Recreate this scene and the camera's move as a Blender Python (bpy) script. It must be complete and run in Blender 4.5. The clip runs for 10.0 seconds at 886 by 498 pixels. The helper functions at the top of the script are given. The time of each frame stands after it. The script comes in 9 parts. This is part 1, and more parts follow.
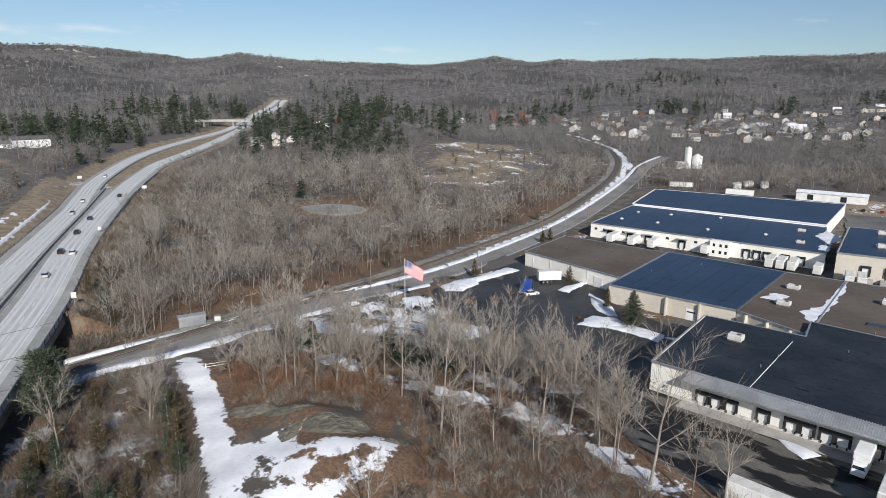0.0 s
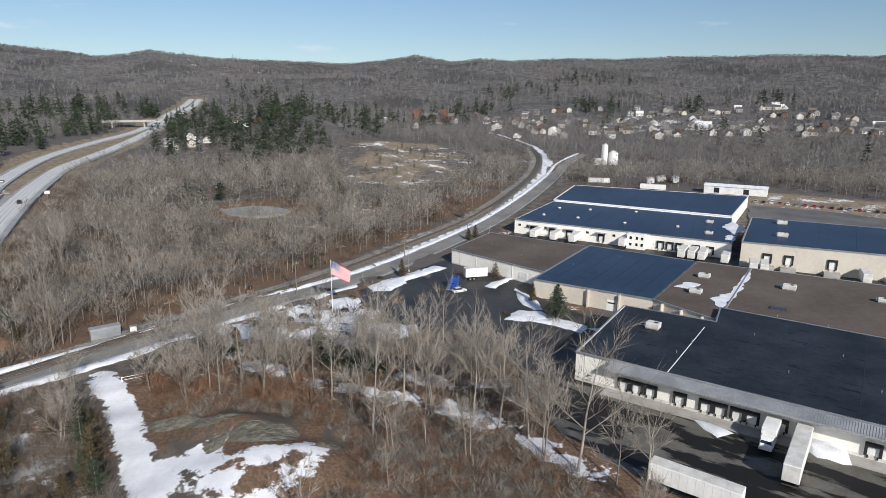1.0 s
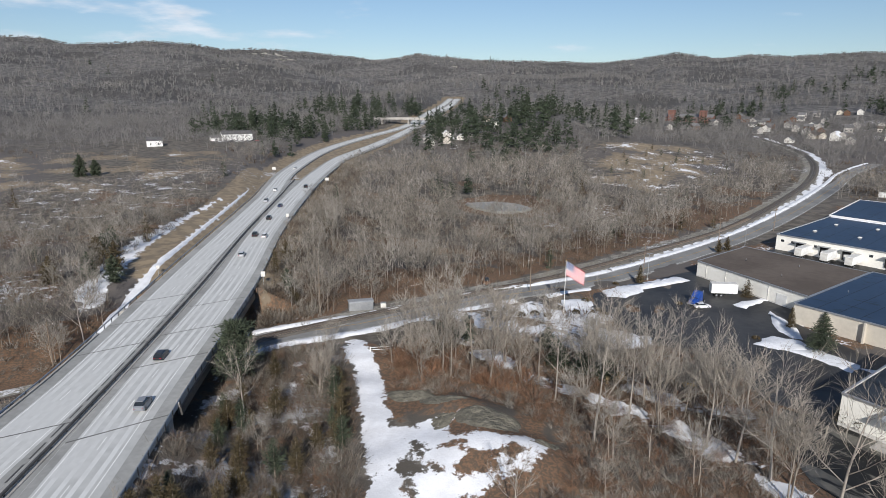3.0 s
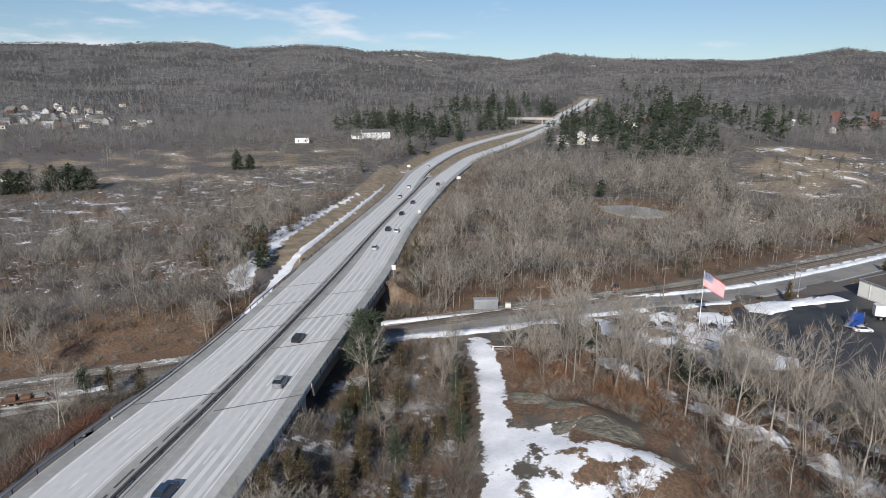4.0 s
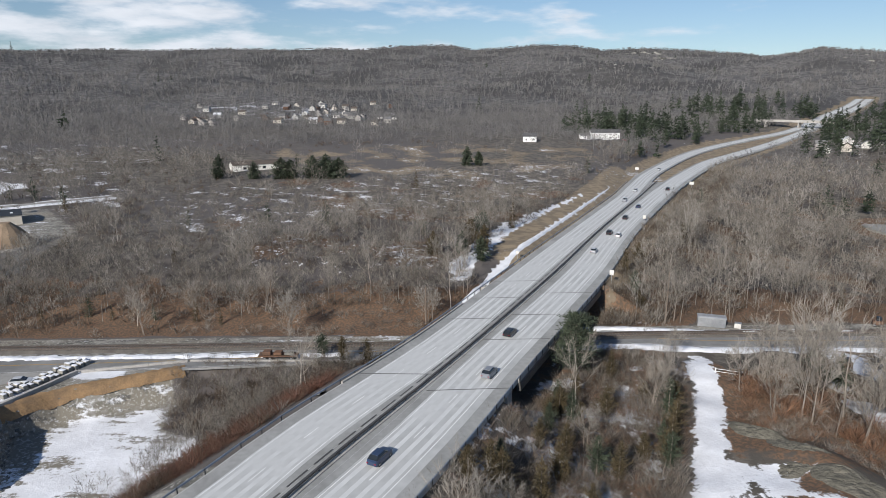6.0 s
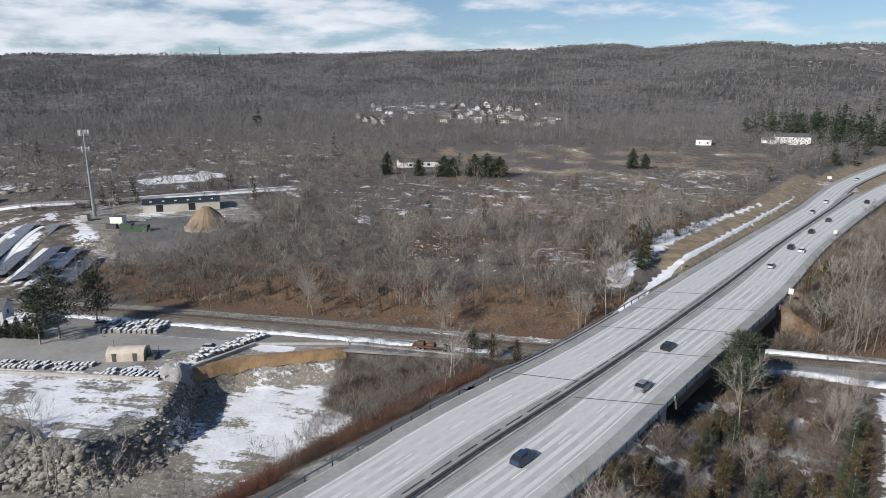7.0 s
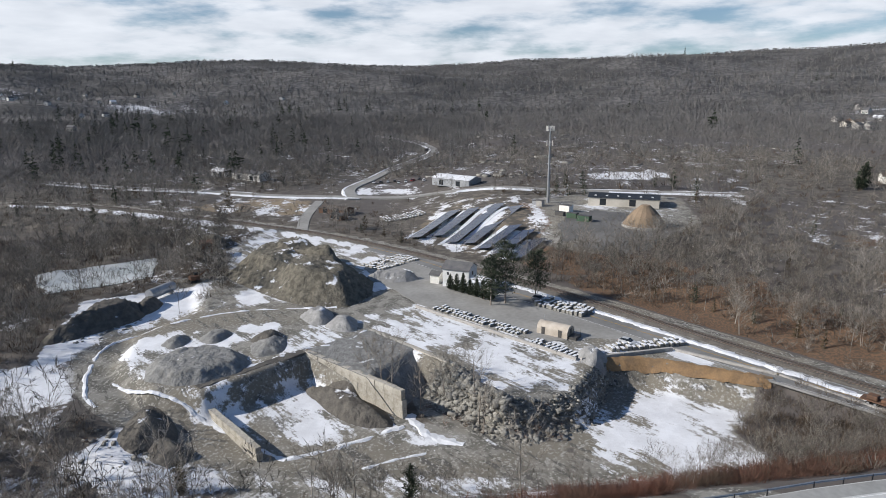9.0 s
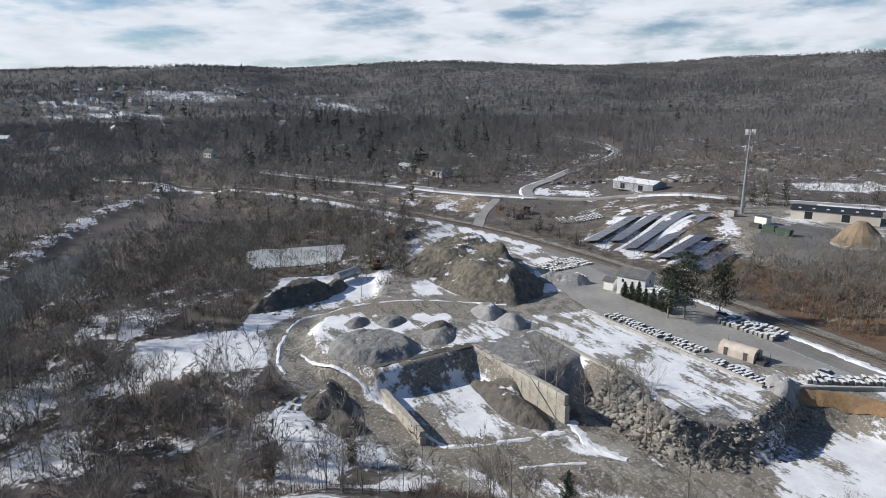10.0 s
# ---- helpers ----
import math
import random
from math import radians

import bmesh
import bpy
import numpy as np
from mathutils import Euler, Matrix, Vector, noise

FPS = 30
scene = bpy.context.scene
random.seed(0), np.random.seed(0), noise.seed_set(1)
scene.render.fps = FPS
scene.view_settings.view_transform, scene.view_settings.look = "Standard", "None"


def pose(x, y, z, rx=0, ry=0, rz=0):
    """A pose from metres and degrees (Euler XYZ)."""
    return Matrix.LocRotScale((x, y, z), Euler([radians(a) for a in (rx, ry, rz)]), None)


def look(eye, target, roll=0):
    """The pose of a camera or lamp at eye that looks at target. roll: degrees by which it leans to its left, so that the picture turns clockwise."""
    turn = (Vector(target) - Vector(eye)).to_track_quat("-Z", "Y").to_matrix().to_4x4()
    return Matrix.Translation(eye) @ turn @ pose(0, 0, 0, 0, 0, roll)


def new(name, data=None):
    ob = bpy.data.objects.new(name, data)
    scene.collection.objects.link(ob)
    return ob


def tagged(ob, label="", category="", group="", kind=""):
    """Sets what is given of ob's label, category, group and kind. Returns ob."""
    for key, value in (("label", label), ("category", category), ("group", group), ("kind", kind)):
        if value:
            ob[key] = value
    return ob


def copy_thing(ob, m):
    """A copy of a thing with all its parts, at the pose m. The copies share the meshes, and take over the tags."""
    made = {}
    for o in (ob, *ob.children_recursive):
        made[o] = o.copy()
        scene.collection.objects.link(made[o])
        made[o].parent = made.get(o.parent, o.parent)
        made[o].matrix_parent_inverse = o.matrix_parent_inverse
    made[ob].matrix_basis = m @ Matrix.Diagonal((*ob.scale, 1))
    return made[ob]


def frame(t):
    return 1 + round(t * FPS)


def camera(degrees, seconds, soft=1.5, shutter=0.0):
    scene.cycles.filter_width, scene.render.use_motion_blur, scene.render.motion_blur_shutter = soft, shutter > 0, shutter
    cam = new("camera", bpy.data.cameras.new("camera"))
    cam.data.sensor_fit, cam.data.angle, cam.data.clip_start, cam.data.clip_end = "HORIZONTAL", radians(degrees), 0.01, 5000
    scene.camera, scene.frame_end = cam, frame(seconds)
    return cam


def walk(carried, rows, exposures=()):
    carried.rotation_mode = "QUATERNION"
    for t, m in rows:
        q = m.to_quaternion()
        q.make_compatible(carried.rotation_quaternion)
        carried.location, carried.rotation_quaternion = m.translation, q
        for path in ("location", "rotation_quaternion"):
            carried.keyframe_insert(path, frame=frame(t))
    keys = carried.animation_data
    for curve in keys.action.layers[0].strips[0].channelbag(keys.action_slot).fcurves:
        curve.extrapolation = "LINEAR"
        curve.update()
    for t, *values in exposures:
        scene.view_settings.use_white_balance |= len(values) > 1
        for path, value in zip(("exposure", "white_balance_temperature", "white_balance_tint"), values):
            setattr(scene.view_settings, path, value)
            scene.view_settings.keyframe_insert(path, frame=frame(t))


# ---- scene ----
cam = camera(70.04, 10.0, soft=0.55)
PATH = [
    (0.0, pose(0, 0, 60, 76.08, -0.30, -0.00)),
    (0.5, pose(0, 0, 60, 76.07, -0.34, -1.10)),
    (1.0, pose(0, 0, 60, 76.03, -0.29, -6.84)),
    (1.5, pose(0, 0, 60, 76.01, -0.16, -6.12)),
    (2.0, pose(0, 0, 60, 76.00, -0.22, -0.19)),
    (2.5, pose(0, 0, 60, 75.98, -0.16, 3.77)),
    (3.0, pose(0, 0, 60, 75.93, -0.11, 14.96)),
    (3.2, pose(0, 0, 60, 75.93, -0.09, 19.50)),
    (4.3, pose(0, 0, 60, 75.90, 0.00, 28.71)),
    (4.5, pose(0, 0, 60, 75.90, 0.01, 30.70)),
    (5.0, pose(0, 0, 60, 75.89, -0.01, 35.65)),
    (5.2, pose(0, 0, 60, 75.89, 0.00, 37.75)),
    (6.3, pose(0, 0, 60, 75.86, 0.10, 50.84)),
    (6.5, pose(0, 0, 60, 75.86, 0.11, 53.62)),
    (7.0, pose(0, 0, 60, 75.90, 0.12, 61.42)),
    (7.5, pose(0, 0, 60, 75.93, 0.20, 70.00)),
    (8.0, pose(0, 0, 60, 75.95, 0.19, 78.40)),
    (8.5, pose(0, 0, 60, 75.99, 0.27, 84.85)),
    (9.0, pose(0, 0, 60, 76.07, 0.36, 100.18)),
    (9.5, pose(0, 0, 60, 76.12, 0.18, 115.51)),
    (10.0, pose(0, 0, 60, 76.11, 0.16, 116.31)),
]
walk(cam, PATH, [(0.0, 0.12, 6220, 10), (10.0, 0.12, 6220, 10)])

# ---- light ----
SUN_AZ, SUN_EL = 197.0, 29.0
to_sun = Vector((-math.sin(radians(SUN_AZ)) * math.cos(radians(SUN_EL)), math.cos(radians(SUN_AZ)) * math.cos(radians(SUN_EL)), math.sin(radians(SUN_EL))))
sun = new("sun", bpy.data.lights.new("sun", "SUN"))
sun.data.energy, sun.data.angle, sun.data.color = 5.0, radians(0.55), (1.0, 0.93, 0.84)
sun.matrix_world = look(to_sun * 200, (0, 0, 0))
scene.view_settings.exposure = 0.0


def build_world():
    w = bpy.data.worlds.new("sky")
    scene.world = w
    w.use_nodes = True
    n, l = w.node_tree.nodes, w.node_tree.links
    n.clear()
    sky = n.new("ShaderNodeTexSky")
    sky.sky_type, sky.sun_disc = "NISHITA", False
    sky.sun_elevation, sky.sun_rotation = radians(SUN_EL), math.atan2(to_sun.x, to_sun.y)
    sky.air_density, sky.dust_density, sky.ozone_density = 1.0, 0.0, 3.0
    co = n.new("ShaderNodeTexCoord")
    sep = n.new("ShaderNodeSeparateXYZ")
    l.new(co.outputs["Generated"], sep.inputs[0])

    def m(op, a, b=None):
        q = n.new("ShaderNodeMath")
        q.operation = op
        for i, v in enumerate((a, b)):
            if v is None:
                continue
            if isinstance(v, (int, float)):
                q.inputs[i].default_value = v
            else:
                l.new(v, q.inputs[i])
        return q.outputs[0]
    # the haze at the horizon is thin: look a little higher into the sky
    lifted = n.new("ShaderNodeCombineXYZ")
    l.new(sep.outputs[0], lifted.inputs[0]), l.new(sep.outputs[1], lifted.inputs[1])
    l.new(m("ADD", m("MULTIPLY", sep.outputs[2], 0.85), 0.022), lifted.inputs[2])
    l.new(lifted.outputs[0], sky.inputs["Vector"])
    uv = n.new("ShaderNodeCombineXYZ")
    l.new(sep.outputs[0], uv.inputs[0])
    l.new(sep.outputs[1], uv.inputs[1])
    l.new(m("MULTIPLY", sep.outputs[2], 4.2), uv.inputs[2])
    big = n.new("ShaderNodeTexNoise")
    big.inputs["Scale"].default_value, big.inputs["Detail"].default_value, big.inputs["Roughness"].default_value = 7.0, 7.0, 0.55
    l.new(uv.outputs[0], big.inputs["Vector"])
    # cloud banks thicken towards the west
    west = m("MULTIPLY", m("ADD", m("MULTIPLY", sep.outputs[0], -0.75), m("MULTIPLY", sep.outputs[1], -0.66)), 0.20)
    ramp = n.new("ShaderNodeMapRange")
    ramp.interpolation_type = "SMOOTHSTEP"
    l.new(m("ADD", big.outputs[0], west), ramp.inputs[0])
    ramp.inputs[1].default_value, ramp.inputs[2].default_value, ramp.inputs[4].default_value = 0.47, 0.72, 0.95
    cloud = n.new("ShaderNodeTexNoise")
    cloud.inputs["Scale"].default_value, cloud.inputs["Detail"].default_value = 15.0, 6.0
    l.new(uv.outputs[0], cloud.inputs["Vector"])
    tone = n.new("ShaderNodeMix")
    tone.data_type = "RGBA"
    tone.inputs[6].default_value, tone.inputs[7].default_value = (7.6, 8.0, 8.6, 1), (12.2, 12.3, 12.6, 1)
    l.new(cloud.outputs[0], tone.inputs[0])
    air = n.new("ShaderNodeMix")
    air.data_type, air.blend_type = "RGBA", "MULTIPLY"
    air.inputs[0].default_value, air.inputs[7].default_value = 1.0, (0.985, 0.985, 1.03, 1)
    l.new(sky.outputs[0], air.inputs[6])
    mix = n.new("ShaderNodeMix")
    mix.data_type = "RGBA"
    # cloud banks lie low, with clear sky overhead
    clear = n.new("ShaderNodeMapRange")
    clear.inputs[1].default_value, clear.inputs[2].default_value, clear.inputs[3].default_value, clear.inputs[4].default_value = 0.30, 0.60, 1.0, 0.12
    l.new(sep.outputs[2], clear.inputs[0])
    l.new(m("MULTIPLY", ramp.outputs[0], clear.outputs[0]), mix.inputs[0])
    l.new(air.outputs[2], mix.inputs[6])
    l.new(tone.outputs[2], mix.inputs[7])
    bg, out = n.new("ShaderNodeBackground"), n.new("ShaderNodeOutputWorld")
    bg.inputs[1].default_value = 0.075
    l.new(mix.outputs[2], bg.inputs[0])
    l.new(bg.outputs[0], out.inputs[0])


build_world()

# ---- materials ----
def material(name, col, col2=None, rough=0.85, metal=0.0, scale=1.0, detail=0.0, bump=0.0, bump_scale=8.0, spread=0.0, island=False, spec=0.3, stretch=None):
    """A surface of two colours mixed by noise at two scales, with relief; spread: how far single things or islands differ in brightness."""
    mt = bpy.data.materials.new(name)
    mt.use_nodes = True
    n, l = mt.node_tree.nodes, mt.node_tree.links
    b = n["Principled BSDF"]
    b.inputs["Roughness"].default_value, b.inputs["Metallic"].default_value = rough, metal
    b.inputs["Specular IOR Level"].default_value = spec
    co = n.new("ShaderNodeTexCoord")
    vec = co.outputs["Object"]
    if stretch:
        mp = n.new("ShaderNodeMapping")
        mp.inputs["Scale"].default_value = stretch
        l.new(vec, mp.inputs[0])
        vec = mp.outputs[0]
    n1, n2 = n.new("ShaderNodeTexNoise"), n.new("ShaderNodeTexNoise")
    n1.inputs["Scale"].default_value, n1.inputs["Detail"].default_value = scale, 6.0
    n2.inputs["Scale"].default_value, n2.inputs["Detail"].default_value = scale * 9, 3.0
    l.new(vec, n1.inputs["Vector"]), l.new(vec, n2.inputs["Vector"])
    add = n.new("ShaderNodeMath")
    add.operation = "MULTIPLY_ADD"
    l.new(n2.outputs[0], add.inputs[0])
    add.inputs[1].default_value = 0.45
    l.new(n1.outputs[0], add.inputs[2])
    mr = n.new("ShaderNodeMapRange")
    mr.inputs[1].default_value, mr.inputs[2].default_value = 0.55, 0.9
    l.new(add.outputs[0], mr.inputs[0])
    mix = n.new("ShaderNodeMix")
    mix.data_type = "RGBA"
    mix.inputs[6].default_value, mix.inputs[7].default_value = (*col, 1), (*(col2 or [c * 0.72 for c in col]), 1)
    l.new(mr.outputs[0], mix.inputs[0])
    colour = mix.outputs[2]
    if spread:
        src = n.new("ShaderNodeNewGeometry").outputs["Random Per Island"] if island else n.new("ShaderNodeObjectInfo").outputs["Random"]
        hs = n.new("ShaderNodeHueSaturation")
        vr = n.new("ShaderNodeMapRange")
        vr.inputs[3].default_value, vr.inputs[4].default_value = 1 - spread, 1 + spread
        l.new(src, vr.inputs[0]), l.new(vr.outputs[0], hs.inputs["Value"]), l.new(colour, hs.inputs["Color"])
        colour = hs.outputs[0]
    l.new(colour, b.inputs["Base Color"])
    if bump:
        n3, bp = n.new("ShaderNodeTexNoise"), n.new("ShaderNodeBump")
        n3.inputs["Scale"].default_value, n3.inputs["Detail"].default_value = bump_scale, 4.0
        bp.inputs["Strength"].default_value, bp.inputs["Distance"].default_value = bump, 0.3
        l.new(vec, n3.inputs["Vector"]), l.new(n3.outputs[0], bp.inputs["Height"]), l.new(bp.outputs[0], b.inputs["Normal"])
    return mt


BARK = material("bark", (0.20, 0.165, 0.135), (0.30, 0.265, 0.225), scale=0.8, spread=0.3)
PALE_BARK = material("pale_bark", (0.42, 0.38, 0.33), (0.25, 0.22, 0.19), scale=0.5, spread=0.2)
TWIG = material("twig", (0.112, 0.098, 0.083), (0.250, 0.228, 0.196), scale=0.10, spread=0.45, island=True)
BOG_TWIG = material("bog_twig", (0.082, 0.073, 0.063), (0.175, 0.158, 0.136), scale=0.10, spread=0.4, island=True)
PALE_TWIG = material("pale_twig", (0.33, 0.305, 0.268), (0.19, 0.170, 0.144), scale=0.10, spread=0.35, island=True)
# lightened towards grey: the haze over the distant woods is put into this colour
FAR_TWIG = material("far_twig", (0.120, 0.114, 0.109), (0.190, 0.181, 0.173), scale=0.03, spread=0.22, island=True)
RED_TWIG = material("red_twig", (0.155, 0.068, 0.046), (0.105, 0.066, 0.048), scale=0.1, spread=0.4, island=True)
BRAMBLE = material("bramble", (0.072, 0.054, 0.039), (0.150, 0.116, 0.085), scale=0.15, spread=0.45, island=True)
LEAF = material("dead_leaf", (0.205, 0.112, 0.066), (0.145, 0.086, 0.055), scale=0.2, spread=0.4, island=True)
NEEDLE = material("pine_needles", (0.038, 0.050, 0.031), (0.066, 0.078, 0.050), scale=0.3, spread=0.45, island=True)
CEDAR = material("cedar_needles", (0.062, 0.050, 0.026), (0.095, 0.070, 0.036), scale=0.3, spread=0.45, island=True)
FAR_NEEDLE = material("far_needles", (0.027, 0.038, 0.023), (0.047, 0.060, 0.036), scale=0.02, spread=0.4, island=True)
CONCRETE = material("concrete", (0.42, 0.40, 0.37), (0.30, 0.285, 0.26), scale=0.25, bump=0.15)
OLD_CONCRETE = material("old_concrete", (0.52, 0.485, 0.42), (0.29, 0.265, 0.215), scale=0.22, bump=0.4, bump_scale=3)
DECK = material("deck_concrete", (0.38, 0.382, 0.368), (0.53, 0.532, 0.515), scale=0.05, rough=0.8, bump=0.05)
ASPHALT = material("asphalt", (0.10, 0.097, 0.092), (0.16, 0.155, 0.147), scale=0.08, rough=0.75, bump=0.05)
ROAD_ASPHALT = material("road_asphalt", (0.165, 0.163, 0.155), (0.245, 0.241, 0.23), scale=0.08, rough=0.75, bump=0.05)
WET_ASPHALT = material("lot_asphalt", (0.022, 0.022, 0.023), (0.060, 0.058, 0.055), scale=0.07, rough=0.55, bump=0.03)
GREY_ASPHALT = material("worn_asphalt", (0.33, 0.322, 0.30), (0.235, 0.228, 0.21), scale=0.09, rough=0.85, bump=0.05)
WHITE_LINE = material("road_paint", (0.80, 0.80, 0.78), (0.62, 0.62, 0.60), scale=0.6)
SNOW = material("snow", (0.80, 0.81, 0.83), (0.62, 0.63, 0.65), scale=0.35, rough=0.7, bump=0.25, bump_scale=2.2)
BLUE_ROOF = material("blue_membrane", (0.018, 0.032, 0.062), (0.030, 0.050, 0.090), scale=0.05, rough=0.45, bump=0.04, bump_scale=0.4)
DARK_ROOF = material("dark_membrane", (0.010, 0.014, 0.019), (0.028, 0.033, 0.040), scale=0.11, rough=0.6, bump=0.05, bump_scale=0.5)


def add_marks(mt, col, turn, size, lo):
    """Dark worn marks, drawn out along one direction of a roof or yard."""
    n, l = mt.node_tree.nodes, mt.node_tree.links
    b = n["Principled BSDF"]
    base = b.inputs["Base Color"].links[0].from_socket
    co, mp, q, mr, mx = n.new("ShaderNodeTexCoord"), n.new("ShaderNodeMapping"), n.new("ShaderNodeTexNoise"), n.new("ShaderNodeMapRange"), n.new("ShaderNodeMix")
    mp.vector_type = "TEXTURE"
    mp.inputs["Rotation"].default_value, mp.inputs["Scale"].default_value = (0, 0, radians(turn)), size
    q.inputs["Scale"].default_value, q.inputs["Detail"].default_value, q.inputs["Roughness"].default_value = 1.0, 5.0, 0.6
    l.new(co.outputs["Object"], mp.inputs[0]), l.new(mp.outputs[0], q.inputs["Vector"])
    mr.inputs[1].default_value, mr.inputs[2].default_value = lo, lo + 0.04
    l.new(q.outputs[0], mr.inputs[0])
    mx.data_type = "RGBA"
    mx.inputs[7].default_value = (*col, 1)
    l.new(mr.outputs[0], mx.inputs[0]), l.new(base, mx.inputs[6]), l.new(mx.outputs[2], b.inputs["Base Color"])


add_marks(DARK_ROOF, (0.004, 0.005, 0.007), -42, (4.5, 0.9, 1), 0.60)
add_marks(BLUE_ROOF, (0.010, 0.014, 0.022), -38, (6.0, 1.6, 1), 0.60)
BROWN_ROOF = material("tar_gravel_roof", (0.085, 0.068, 0.056), (0.125, 0.102, 0.084), scale=0.06, rough=0.95, bump=0.1)
SEAM = material("membrane_seam", (0.012, 0.014, 0.018), (0.02, 0.022, 0.028), scale=0.5, rough=0.5)
CREAM = material("cream_wall", (0.86, 0.84, 0.775), (0.75, 0.73, 0.665), scale=0.12, rough=0.8, bump=0.05)
TAN = material("tan_wall", (0.60, 0.555, 0.475), (0.50, 0.46, 0.39), scale=0.12, rough=0.85, bump=0.1)
HUT_SHELL = material("weathered_cream_steel", (0.56, 0.50, 0.42), (0.42, 0.36, 0.29), scale=0.5, rough=0.7)
WHITE = material("white_paint", (0.80, 0.80, 0.78), (0.66, 0.66, 0.64), scale=0.4, rough=0.6)
OFF_WHITE = material("weathered_white", (0.68, 0.67, 0.63), (0.48, 0.46, 0.42), scale=0.5, rough=0.7)
GALV = material("galvanised", (0.42, 0.43, 0.44), (0.30, 0.31, 0.32), scale=0.4, rough=0.45, metal=0.6)
CORRUGATED = material("corrugated_awning", (0.40, 0.41, 0.42), (0.27, 0.28, 0.29), scale=0.25, rough=0.55, metal=0.3)
BLACK = material("black_rubber", (0.015, 0.015, 0.016), (0.03, 0.03, 0.03), scale=1, rough=0.7)
DOCK_ASPHALT = material("patchy_wet_asphalt", (0.150, 0.140, 0.118), (0.095, 0.088, 0.075), scale=0.2, rough=0.6, bump=0.04)
add_marks(DOCK_ASPHALT, (0.012, 0.012, 0.011), -42, (16, 4.5, 1), 0.47)
NEAR_TWIG = material("near_twig", (0.33, 0.295, 0.25), (0.18, 0.158, 0.132), scale=0.15, spread=0.35, island=True)
GLASS = material("dark_glass", (0.02, 0.025, 0.03), (0.03, 0.035, 0.04), scale=0.5, rough=0.12, spec=0.6)
STEEL = material("dark_steel", (0.09, 0.09, 0.09), (0.13, 0.12, 0.11), scale=0.6, rough=0.6, metal=0.5)
RUST = material("rusty_steel", (0.16, 0.085, 0.05), (0.09, 0.06, 0.045), scale=0.7, rough=0.85)
WOOD = material("raw_wood", (0.36, 0.25, 0.13), (0.25, 0.17, 0.09), scale=0.8)
POLE_WOOD = material("pole_wood", (0.17, 0.13, 0.10), (0.24, 0.2, 0.16), scale=0.8, stretch=(1, 1, 0.2))
SHINGLE = material("grey_shingles", (0.10, 0.10, 0.105), (0.16, 0.155, 0.15), scale=0.5, spread=0.3)
BRICK = material("red_brick", (0.19, 0.095, 0.075), (0.14, 0.075, 0.06), scale=0.3)
CANVAS = material("tan_shingle_cone", (0.29, 0.215, 0.145), (0.20, 0.15, 0.10), scale=0.3, bump=0.2)
BALLAST = material("ballast", (0.15, 0.135, 0.115), (0.095, 0.085, 0.075), scale=0.5, bump=0.6, bump_scale=6)
RAIL_STEEL = material("rail_steel", (0.12, 0.09, 0.075), (0.2, 0.18, 0.17), scale=0.5, rough=0.4, metal=0.7)
GRAVEL = material("grey_gravel", (0.25, 0.25, 0.24), (0.37, 0.365, 0.35), scale=0.35, bump=0.6, bump_scale=4, spread=0.12)
DARK_GRAVEL = material("dark_gravel", (0.085, 0.078, 0.070), (0.13, 0.12, 0.105), scale=0.35, bump=0.6, bump_scale=4)
TAN_GRAVEL = material("tan_gravel", (0.24, 0.22, 0.18), (0.15, 0.135, 0.108), scale=0.2, bump=0.7, bump_scale=3)
ROCK = material("ledge_rock", (0.31, 0.30, 0.268), (0.14, 0.132, 0.115), scale=0.5, bump=0.7, bump_scale=2.5, spread=0.45, island=True)
SHOULDER = material("shoulder_asphalt", (0.342, 0.342, 0.326), (0.245, 0.245, 0.232), scale=0.12, rough=0.85, bump=0.05)
SALT = material("salt_band", (0.63, 0.632, 0.615), (0.505, 0.507, 0.492), scale=0.05, rough=0.85)
MURK = material("murky_ice", (0.20, 0.20, 0.18), (0.30, 0.30, 0.28), scale=0.08, rough=0.5)
ICE = material("pond_ice", (0.34, 0.37, 0.37), (0.52, 0.54, 0.54), scale=0.09, rough=0.35)
WATER = material("river_water", (0.020, 0.024, 0.024), (0.03, 0.033, 0.032), scale=0.03, rough=0.15, spec=0.12, bump=0.12, bump_scale=0.6)
SOLAR = material("solar_cells", (0.012, 0.018, 0.045), (0.02, 0.028, 0.06), scale=0.3, rough=0.1, spec=1.0)
TARP = material("blue_tarp", (0.10, 0.17, 0.24), (0.15, 0.22, 0.28), scale=0.6, rough=0.5)
TRUCK_BLUE = material("truck_blue", (0.015, 0.06, 0.28), (0.01, 0.045, 0.22), scale=0.5, rough=0.35, spec=0.5)
FLAG_RED = material("flag_red", (0.50, 0.03, 0.05), (0.42, 0.03, 0.045), scale=1, rough=0.8)
FLAG_BLUE = material("flag_blue", (0.03, 0.045, 0.16), (0.025, 0.04, 0.13), scale=1, rough=0.8)
YELLOW = material("machine_yellow", (0.50, 0.30, 0.03), (0.38, 0.23, 0.04), scale=0.6, rough=0.6)
SAND = material("bare_earth", (0.30, 0.19, 0.095), (0.17, 0.115, 0.068), scale=0.35, bump=0.4, bump_scale=2)
GREEN_BOX = material("green_steel", (0.05, 0.10, 0.06), (0.06, 0.085, 0.055), scale=0.5, rough=0.6)


